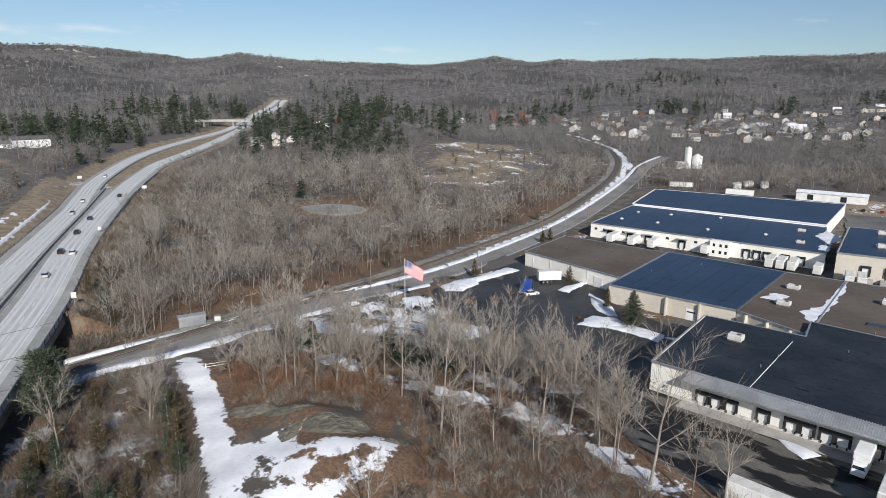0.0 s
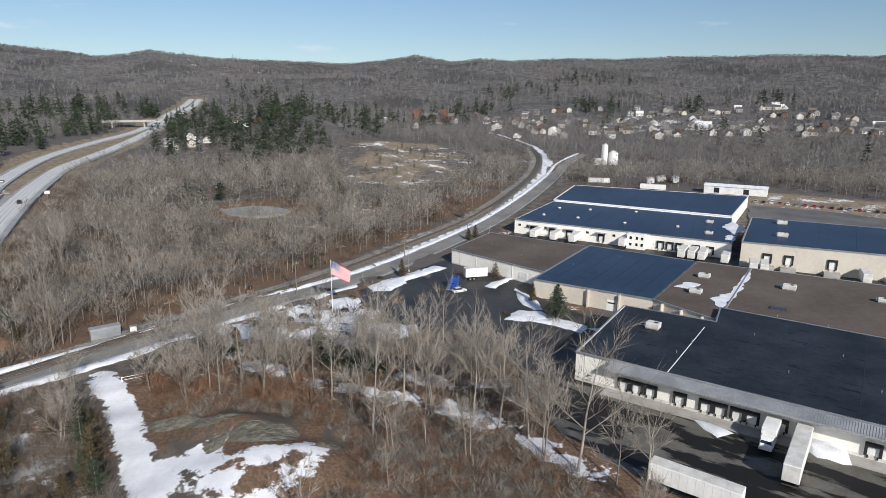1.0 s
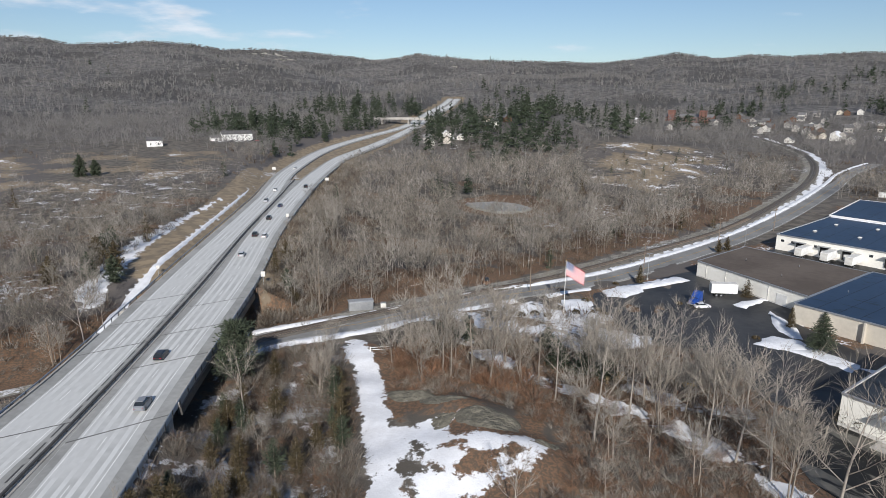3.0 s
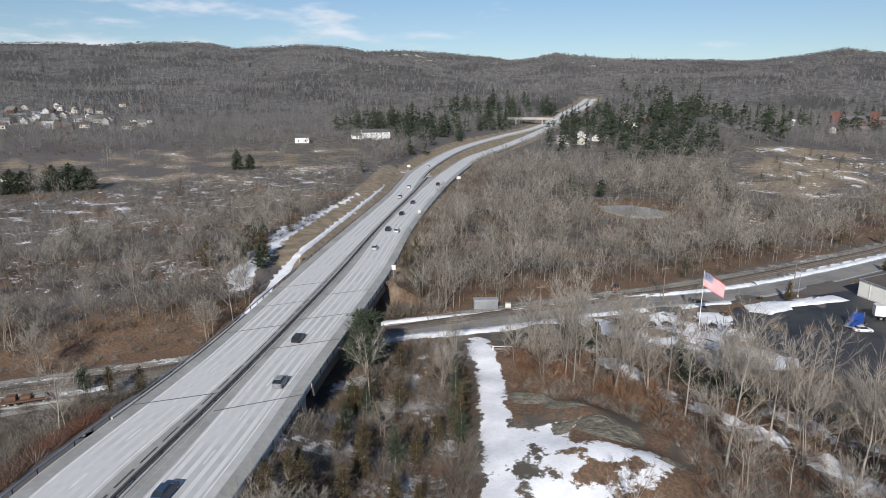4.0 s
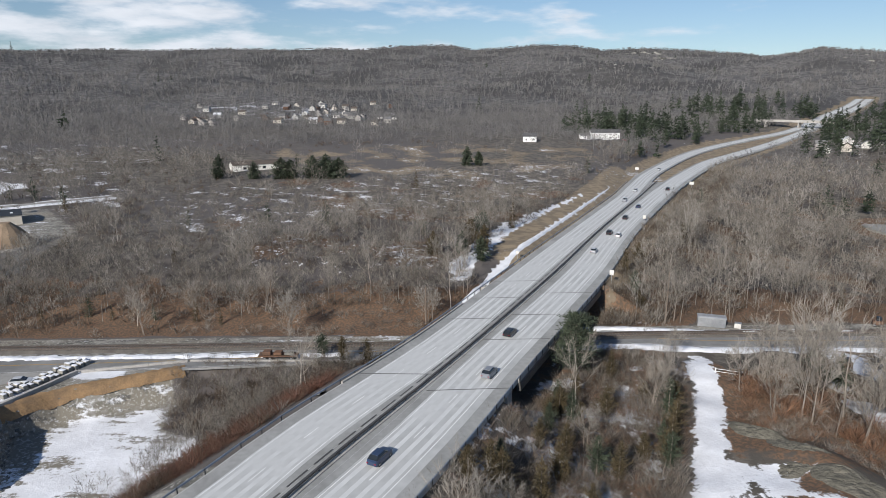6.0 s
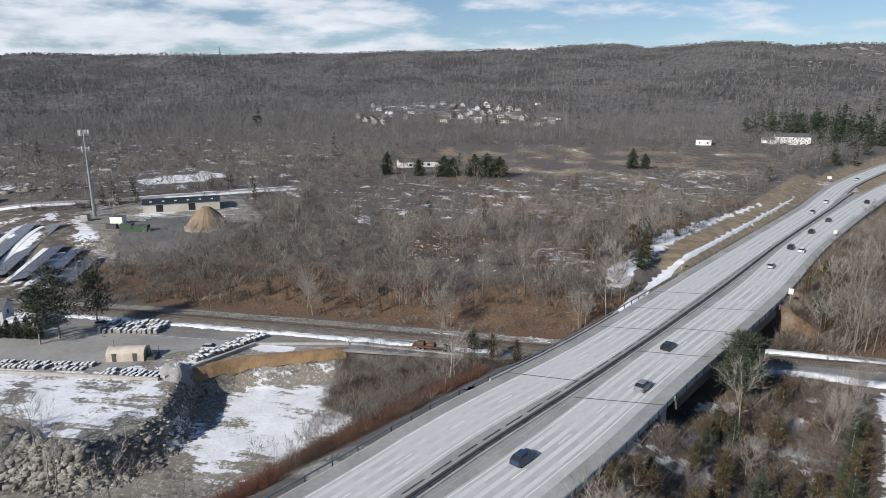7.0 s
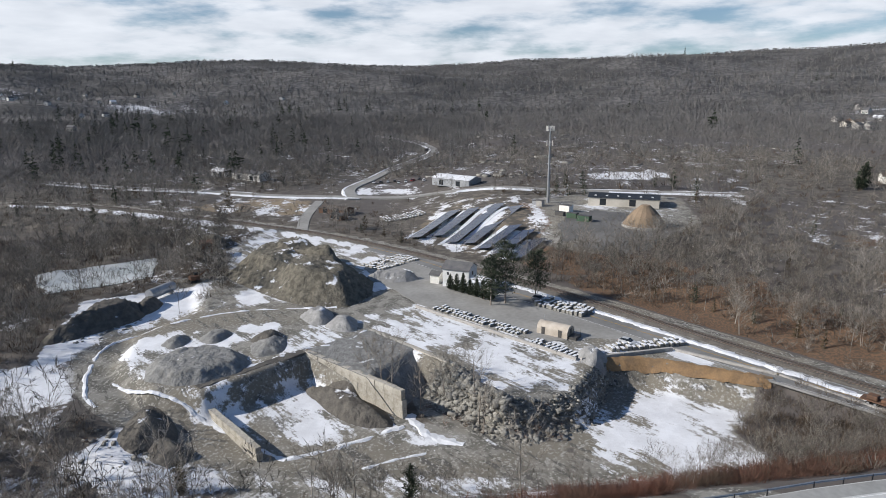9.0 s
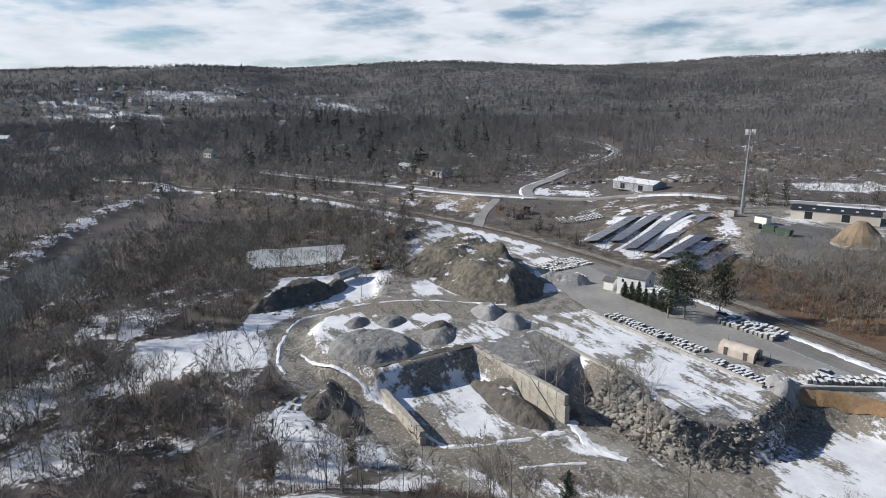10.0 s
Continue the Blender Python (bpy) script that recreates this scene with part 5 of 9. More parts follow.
def hull(sections):
    """A closed body from cross-sections (x, half width low, half width high, z low, z high)."""
    bm = bmesh.new()
    rows = []
    for x, wl, wh, zl, zh2 in sections:
        rows.append([bm.verts.new(p) for p in ((x, -wl, zl), (x, wl, zl), (x, wl, (zl + zh2) / 2), (x, wh, zh2), (x, -wh, zh2), (x, -wl, (zl + zh2) / 2))])
    for a, b in zip(rows, rows[1:]):
        for i in range(6):
            bm.faces.new((a[i], a[(i + 1) % 6], b[(i + 1) % 6], b[i]))
    bm.faces.new(rows[0]), bm.faces.new(rows[-1][::-1])
    bmesh.ops.recalc_face_normals(bm, faces=bm.faces)
    return bm


def car(m, col, colour, group="cars on the highway", tall=1.0):
    where = "on the highway" if "highway" in group else "parked in a lot"
    t = thing("car", m, f"{colour} passenger car {where}", "car", group)
    p = paint(colour, col)
    part("body", hull(((-2.25, 0.72, 0.66, 0.38, 0.85 * tall), (-2.0, 0.9, 0.82, 0.24, 0.98 * tall), (-0.9, 0.92, 0.84, 0.22, 1.0 * tall), (0.9, 0.92, 0.84, 0.22, 0.96 * tall), (2.0, 0.88, 0.78, 0.24, 0.82 * tall), (2.28, 0.7, 0.62, 0.36, 0.68 * tall))), p, t)
    part("glasshouse", hull(((-1.95, 0.8, 0.6, 0.97 * tall, 1.02 * tall), (-1.35, 0.82, 0.62, 0.96 * tall, 1.42 * tall), (0.25, 0.82, 0.62, 0.95 * tall, 1.45 * tall), (1.15, 0.8, 0.66, 0.9 * tall, 0.97 * tall))), GLASS, t)
    part("roof", hull(((-1.38, 0.6, 0.52, 1.4 * tall, 1.47 * tall), (0.28, 0.6, 0.52, 1.42 * tall, 1.49 * tall))), p, t)
    for y in (-0.6, 0.6):
        part("headlight", boxed(2.14, 2.27, y - 0.16, y + 0.16, 0.52, 0.66), WHITE, t)
        part("tail_light", boxed(-2.25, -2.14, y - 0.16, y + 0.16, 0.62, 0.78), FLAG_RED, t)
    wheels(t, (-1.4, 1.4), (-0.82, 0.82), 0.33, 0.2)
    return t


def trailer(m, size=14.6, label="white box semi-trailer parked on the loading yard", group="semi-trailers", legs=True):
    t = thing("semi_trailer", m, label, "trailer", group)
    part("box", boxed(0, size, -1.28, 1.28, 1.15, 4.05, 0.05), WHITE, t)
    part("roof_panel", boxed(0.1, size - 0.1, -1.2, 1.2, 4.05, 4.08), OFF_WHITE, t)
    part("frame", boxed(0.5, size - 0.4, -0.5, 0.5, 0.85, 1.15), STEEL, t)
    for x in np.arange(1.2, size, 1.2):
        for y in (-1.285, 1.285):
            part("side_post", boxed(x, x + 0.06, y - 0.012, y + 0.012, 1.2, 4.0), OFF_WHITE, t)
    part("rear_door", boxed(-0.04, 0, -1.2, 1.2, 1.25, 3.95), OFF_WHITE, t)
    part("rear_bumper", boxed(-0.02, 0.1, -1.1, 1.1, 0.5, 0.65), STEEL, t)
    wheels(t, (1.6, 2.9), (-0.95, 0.95), 0.5, 0.5)
    if legs:
        for y in (-0.7, 0.7):
            part("landing_leg", boxed(size - 3.1, size - 2.95, y - 0.07, y + 0.07, 0, 0.9), STEEL, t)
    return t


def tractor(m, mat, label, group="trucks"):
    t = thing("truck", m, label, "truck", group)
    part("chassis", boxed(-3.2, 3.2, -0.45, 0.45, 0.6, 0.9), STEEL, t)
    part("hood", hull(((1.3, 1.0, 0.95, 0.7, 1.9), (2.9, 0.9, 0.8, 0.7, 1.6), (3.3, 0.8, 0.7, 0.75, 1.35))), mat, t)
    part("cab", hull(((-1.2, 1.22, 1.1, 0.8, 3.7), (0.2, 1.22, 1.1, 0.8, 3.6), (0.9, 1.2, 1.05, 0.8, 2.9), (1.45, 1.15, 1.0, 0.8, 1.95))), mat, t)
    part("windscreen", hull(((0.62, 1.0, 0.9, 2.0, 3.05), (1.42, 0.98, 0.86, 1.95, 2.05))), GLASS, t)
    for y in (-1.05, 1.05):
        part("exhaust_stack", rod(bmesh.new(), (-1.35, y, 0.9), (-1.35, y, 4.0), 0.09), GALV, t)
        part("fuel_tank", rod(bmesh.new(), (-0.9, y, 0.75), (0.5, y, 0.75), 0.32, sides=12), GALV, t)
    part("bumper", boxed(3.25, 3.45, -1.1, 1.1, 0.45, 0.8), GALV, t)
    wheels(t, (-2.7, -1.5, 2.5), (-0.95, 0.95), 0.5, 0.45)
    return t


def heading(a, b):
    return math.degrees(math.atan2(b[1] - a[1], b[0] - a[0]))


def build_vehicles():
    # stationary moment of the traffic
    flow = (((-85.7, 97.6), 1, "black", (0.02, 0.02, 0.022)), ((-74.6, 79.7), 1, "grey", (0.22, 0.23, 0.25)), ((-114, 172), 1, "silver", (0.45, 0.46, 0.48)), ((-124, 199.5), 1, "black", (0.02, 0.02, 0.022)),
            ((-119.6, 198.4), 1, "white", (0.7, 0.7, 0.7)), ((-135.2, 228.5), 1, "black", (0.02, 0.02, 0.022)), ((-145.6, 255), 1, "dark_blue", (0.03, 0.05, 0.1)), ((-162, 311.5), 1, "black", (0.02, 0.02, 0.022)),
            ((-171.7, 295.8), -1, "white", (0.7, 0.7, 0.7)), ((-159, 265), -1, "silver", (0.45, 0.46, 0.48)), ((-206, 385.6), -1, "white", (0.7, 0.7, 0.7)), ((-66, 48), 1, "dark_blue", (0.035, 0.06, 0.1)))
    for i, ((x, y), way, nm, col) in enumerate(flow):
        line = EAST_LANES if way > 0 else WEST_LANES
        k = int(np.argmin(np.hypot(line[:, 0] - x, line[:, 1] - y)))
        k = min(max(k, 1), len(line) - 2)
        p, n = line[k], normals(line)[k]
        o = (x - p[0]) * n[0] + (y - p[1]) * n[1]
        o = -1.7 if o < 0 else 2.0
        f = line[k + 1] - line[k - 1]
        a = math.degrees(math.atan2(f[1], f[0])) + (0 if way > 0 else 180)
        s = ((x - p[0]) * f[0] + (y - p[1]) * f[1]) / (np.hypot(f[0], f[1]) ** 2)
        car(pose(p[0] + n[0] * o + f[0] * s, p[1] + n[1] * o + f[1] * s, p[2] + 0.02, 0, 0, a), col, nm, tall=1.12 if i % 2 else 1.0)
    # loading yard
    a = heading((43.9, 84.4), (53.6, 75.0))
    trailer(pose(43.4, 84.0, 0.10, 0, 0, a), 13.6)
    a = heading((64.5, 79.5), (74.6, 90.5))
    trailer(pose(64.2, 79.6, 0.10, 0, 0, a), 15.5, "white box semi-trailer backed against a dock", legs=True)
    t = thing("box_truck", pose(68.4, 91.5, 0.10, 0, 0, a + 180), "white box truck backed against a dock", "truck", "trucks")
    part("box", boxed(-5.5, 0.6, -1.2, 1.2, 1.0, 3.6, 0.05), WHITE, t)
    part("cab", hull(((0.7, 1.1, 1.0, 0.6, 2.6), (1.6, 1.1, 0.95, 0.6, 2.5), (2.3, 1.05, 0.9, 0.6, 1.6), (2.8, 1.0, 0.85, 0.6, 1.3))), WHITE, t)
    part("windscreen", hull(((1.5, 0.95, 0.85, 1.6, 2.52), (2.34, 0.95, 0.8, 1.5, 1.62))), GLASS, t)
    wheels(t, (-3.8, 1.9), (-0.95, 0.95), 0.45, 0.4)
    # front lot
    a = heading((24, 184.5), (29, 190))
    tractor(pose(26.2, 187.4, 0.12, 0, 0, a + 190), TRUCK_BLUE, "bright blue road tractor parked in the front lot")
    trailer(pose(31.0, 196.5, 0.12, 0, 0, heading((31, 196.5), (38, 197.5))), 7.5, "short white box trailer parked in the front lot")
    car(pose(27.4, 184.0, 0.12, 0, 0, 20), (0.7, 0.7, 0.7), "white", "cars in the lots")
    for x, y in ((73.5, 258.6), (80.5, 253.2), (87.0, 248.6), (104.4, 239.5)):
        trailer(pose(x - 5.5, y - 7.4, 0.09, 0, 0, 53), 9.5, "weathered white semi-trailer standing at a hall dock", "semi-trailers at the halls", False)
    for x, y in ((119.4, 220.5), (122.2, 218.4), (125, 216.3), (131.2, 211.4)):
        trailer(pose(x - 5.4, y - 7.2, 0.09, 0, 0, 53), 8.8, "grubby white semi-trailer standing at a hall dock", "semi-trailers at the halls", False)
    for x, y in ((134.2, 200.2), (137, 198.4), (163, 184)):
        trailer(pose(x - 5, y - 8.0, 0.09, 0, 0, 58), 8.5, "grey-white container trailer below the tan hall", "semi-trailers at the halls", False)
    for x, y, k in ((181, 388, 70), (184.5, 391, 70), (191.6, 396, 70), (196, 399, 70), (200.5, 391.7, 70), (204, 396, 70)):
        trailer(pose(x, y, 1.7, 0, 0, k), 10, "white trailer parked in the rear yard", "trailers in the rear yard")
    for x, y, k, n in ((168, 372, -32, 15), (144.7, 401, -14, 14)):
        trailer(pose(x, y, 1.5, 0, 0, k), n, "long trailer parked behind the factory", "trailers in the rear yard")
    r = random.Random(9)
    cols = (("white", (0.7, 0.7, 0.7)), ("black", (0.02, 0.02, 0.022)), ("silver", (0.45, 0.46, 0.48)), ("red", (0.3, 0.03, 0.03)), ("grey", (0.22, 0.23, 0.25)))
    for i in range(16):
        x, y = 214 + 3.1 * i, 316 - 2.6 * i + r.uniform(-0.4, 0.4)
        nm, col = r.choice(cols)
        car(pose(x, y + 8, 1.32, 0, 0, 50), col, nm, "cars in the lots")
    for i in range(9):
        nm, col = r.choice(cols)
        x, y = -398 - 2.2 * (i % 4), -118 + 4.2 * i
        car(pose(x, y, at_ground(x, y) + 0.1, 0, 0, r.uniform(-20, 20)), col, nm, "cars in the lots")
    for i in range(8):
        nm, col = r.choice(cols)
        x, y = -332 + 3.4 * i, 490 + 3.0 * i
        car(pose(x, y, at_ground(x, y) + 0.1, 0, 0, r.uniform(0, 180)), col, nm, "cars in the lots")
    car(pose(-179.5, -3.8, 0.1, 0, 0, 60), (0.22, 0.23, 0.25), "grey", "cars in the lots", 1.2)
    car(pose(-150, 18.5, 0.1, 0, 0, 60), (0.3, 0.31, 0.33), "silver", "cars in the lots")


build_vehicles()


# ---- stone yard ----
def thick_wall(name, a, b, z0, z1, w, mat, label, steps=0):
    t = thing(name, Matrix(), label, "retaining wall", "retaining walls of the stone yard")
    m, size = wall_frame(a, b)
    n = max(1, int(size / 2.6))
    rows = 3
    r = random.Random(int(abs(a[0] * 7)))
    meshes = {}
    for k in range(rows):
        for i in range(n):
            x0, x1 = size * i / n + 0.02, size * (i + 1) / n - 0.02
            if steps and i == n - 1 and k == rows - 1:
                continue
            zz0, zz1 = z0 + (z1 - z0) * k / rows + 0.02, z0 + (z1 - z0) * (k + 1) / rows - 0.02
            if k not in meshes:
                bm = boxed(0, x1 - x0, -w / 2, w / 2, zz0, zz1, 0.03)
                meshes[k] = part("panel", bm, mat, t)
                ob = meshes[k]
            else:
                ob = new("panel", meshes[k].data)
                ob.parent = t
            ob.matrix_basis = m @ Matrix.Translation((x0, r.uniform(-0.05, 0.05), 0))
    part("core", boxed(0, size - 0.4, -w * 0.42, w * 0.42, z0, z1 - 0.1), mat, t).matrix_basis = m
    return t


def heap_over(poly, h, mat, label, seed, slope=0.72, z=None, cell=0.8):
    """A tipped heap over a plan outline: flanks at the angle of repose, gullied, with a lumpy level top."""
    xs, ys = [p[0] for p in poly], [p[1] for p in poly]
    gx, gy = np.meshgrid(np.arange(min(xs) - cell, max(xs) + cell, cell), np.arange(min(ys) - cell, max(ys) + cell, cell))
    nx = gx.shape[1]
    x, y = gx.ravel(), gy.ravel()
    d = to_area(x, y, poly)
    lump = np.array([noise.noise((a * 0.10 + seed, b * 0.10, 0.3)) for a, b in zip(x, y)])
    rib = np.array([abs(noise.noise((a * 0.34, b * 0.34 + seed, 2.3))) for a, b in zip(x, y)])
    grit = np.array([noise.noise((a * 0.9 + seed, b * 0.9, 5.1)) for a, b in zip(x, y)])
    e = np.maximum(d, 0) * (1 + 0.45 * lump) - 1.5 * rib * step01(0.3, 3.0, d) * min(1, h / 4)
    top = h * (1 + 0.22 * lump) + 0.5 * rib
    up = np.minimum(e * slope, top)
    up = np.where(d > 0, np.maximum(up, 0.02) + (0.16 + 0.085 * h) * grit * step01(0, 1.2, d), 0)
    z0 = np.maximum(ground_z(x, y), -9) if z is None else np.full(len(x), z)
    verts = np.column_stack([x + 0.15 * grit, y + 0.15 * rib, z0 - 0.25 + up + 0.2 * (d > 0)])
    keep = np.flatnonzero(d > -cell * 0.9)
    ix = np.full(len(x), -1)
    ix[keep] = np.arange(len(keep))
    faces = []
    for r in range(gx.shape[0] - 1):
        for c in range(nx - 1):
            q = [ix[r * nx + c], ix[r * nx + c + 1], ix[(r + 1) * nx + c + 1], ix[(r + 1) * nx + c]]
            if min(q) >= 0:
                faces.append(q)
    ob = link_mesh("stone_mound", verts[keep], faces, mat, smooth=True)
    return tagged(ob, label, "stone mound", "heaps of the stone yard")


def pile(x, y, rx, ry, h, mat, label, seed, flat=0.12, yaw=0.0, z=None):
    """A heap with an uneven oval foot."""
    ca, sa = math.cos(radians(yaw)), math.sin(radians(yaw))
    poly = []
    for i in range(26):
        a = 6.2832 * i / 26
        w = 1 + 0.28 * noise.noise((math.cos(a) * 1.4 + seed * 3, math.sin(a) * 1.4, 0.5))
        px, py = math.cos(a) * rx * w, math.sin(a) * ry * w
        poly.append((x + px * ca - py * sa, y + px * sa + py * ca))
    run = min(rx, ry) * (1 - flat)
    return heap_over(poly, h, mat, label, seed, h / run if flat > 0.3 else h / run * 1.15, z, 0.8 if min(rx, ry) > 7 else 0.55)


def snow_line(pts, w, h, seed, label="thin ridge of ploughed snow beside the haul road", uneven=2.2):
    """A broken ridge of snow that follows the ground."""
    ln = draped(spline(pts, 1.2), 0.0)
    bm = sweep(ln, [(-w, -0.1), (-w * 0.4, h * 0.8), (w * 0.3, h), (w, -0.1)], closed=False)
    for i, v in enumerate(bm.verts):
        q = noise.noise((v.co.x * 0.4 + seed, v.co.y * 0.4, 1.0))
        v.co += Vector((0.6 * w * noise.noise((v.co.x * 0.7, v.co.y * 0.7, seed)), 0.6 * w * noise.noise((v.co.x * 0.7, v.co.y * 0.7, seed + 9)), h * uneven * q - 0.02))
    return tagged(part("snow_ridge", bm, SNOW, None), label, "snow bank", "snow ridges of the stone yard")


def rock_arrays(seed):
    """An angular broken block: a box with its corners knocked about."""
    g = np.random.RandomState(seed)
    v = np.array([(x, y, z) for z in (-0.5, 0.5) for x, y in ((-0.5, -0.5), (0.5, -0.5), (0.5, 0.5), (-0.5, 0.5))])
    v = v * g.uniform(0.6, 1.1, (8, 3)) * np.array((1.5, 0.9, 0.5))
    q = ((0, 3, 2, 1), (4, 5, 6, 7), (0, 1, 5, 4), (1, 2, 6, 5), (2, 3, 7, 6), (3, 0, 4, 7))
    return v, np.array([t for a, b, c, d in q for t in ((a, b, c), (a, c, d))])


def slab_rows(a, b, n, rows, gap, group, label, size=(1.7, 0.8, 0.55), seed=1, pitch=None):
    """Rows of cut stone slabs with a little snow, on one shared mesh."""
    r = random.Random(seed)
    d = (Vector(b) - Vector(a))
    x = d.normalized()
    y = Vector((-x.y, x.x))
    first = None
    for j in range(rows):
        for i in range(n):
            if r.random() < 0.08:
                continue
            p = Vector(a) + d * (i + 0.5) / n + y * gap * j
            z = max(at_ground(p.x, p.y), 0) + 0.05
            m = pose(p.x + r.uniform(-0.15, 0.15), p.y + r.uniform(-0.15, 0.15), z, 0, 0, math.degrees(math.atan2(x.y, x.x)) + 90 + r.uniform(-8, 8)) @ Matrix.Diagonal((r.uniform(0.8, 1.15), r.uniform(0.8, 1.1), r.uniform(0.7, 1.3), 1))
            if first is None:
                first = thing("stone_pallet", m, label, "stone slabs", group)
                part("slab", boxed(-size[0] / 2, size[0] / 2, -size[1] / 2, size[1] / 2, 0, size[2], 0.04), ROCK, first)
                part("snow_cap", boxed(-size[0] / 2 + 0.05, size[0] / 2 - 0.1, -size[1] / 2 + 0.05, size[1] / 2 - 0.05, size[2], size[2] + 0.09, 0.03), SNOW, first)
            else:
                ob = copy_thing(first, m)
                ob.matrix_basis = m


def gable_house(m, w, d, h, roof_h, wall_mat, roof_mat, label, category="house", group="", windows=(), door=None, name="house", eave=0.4, sills=True):
    """A house with a ridge along x: walls, gables, two roof slopes, windows (face, x, z, w, h)."""
    t = thing(name, m, label, category, group)
    bm = bmesh.new()
    pts = [(-w / 2, -d / 2), (w / 2, -d / 2), (w / 2, d / 2), (-w / 2, d / 2)]
    lo = [bm.verts.new((*p, -0.4)) for p in pts]
    hi = [bm.verts.new((*p, h)) for p in pts]
    r0, r1 = bm.verts.new((-w / 2, 0, h + roof_h)), bm.verts.new((w / 2, 0, h + roof_h))
    for i in (0, 2):
        bm.faces.new((lo[i], lo[i + 1], hi[i + 1], hi[i]))
    bm.faces.new((lo[1], lo[2], hi[2], r1, hi[1])), bm.faces.new((lo[3], lo[0], hi[0], r0, hi[3]))
    bmesh.ops.recalc_face_normals(bm, faces=bm.faces)
    part("wall_shell", bm, wall_mat, t)
    k = roof_h / (d / 2)
    for s in (-1, 1):
        bm = bmesh.new()
        a = [(x, y, h + roof_h - abs(y) * k + dz) for dz in (0.0, 0.16) for x, y in ((-w / 2 - eave, 0), (w / 2 + eave, 0), (w / 2 + eave, s * (d / 2 + eave)), (-w / 2 - eave, s * (d / 2 + eave)))]
        v = [bm.verts.new(p) for p in a]
        for f in ((0, 1, 2, 3), (4, 5, 6, 7), (0, 1, 5, 4), (1, 2, 6, 5), (2, 3, 7, 6), (3, 0, 4, 7)):
            bm.faces.new([v[i] for i in f])
        bmesh.ops.recalc_face_normals(bm, faces=bm.faces)
        part("roof_slope", bm, roof_mat, t)
    for face, x, z, ww, hh in windows:
        if face in "sn":
            s = -1 if face == "s" else 1
            q = part("window", boxed(x - ww / 2, x + ww / 2, s * d / 2 - 0.03, s * d / 2 + 0.05, z, z + hh), GLASS, t)
            if sills:
                part("sill", boxed(x - ww / 2 - 0.08, x + ww / 2 + 0.08, s * d / 2 - 0.02, s * d / 2 + 0.09, z - 0.09, z - 0.01), WHITE, q)
        else:
            s = -1 if face == "w" else 1
            q = part("window", boxed(s * w / 2 - 0.03, s * w / 2 + 0.05, x - ww / 2, x + ww / 2, z, z + hh), GLASS, t)
            if sills:
                part("sill", boxed(s * w / 2 - 0.02, s * w / 2 + 0.09, x - ww / 2 - 0.08, x + ww / 2 + 0.08, z - 0.09, z - 0.01), WHITE, q)
    return t


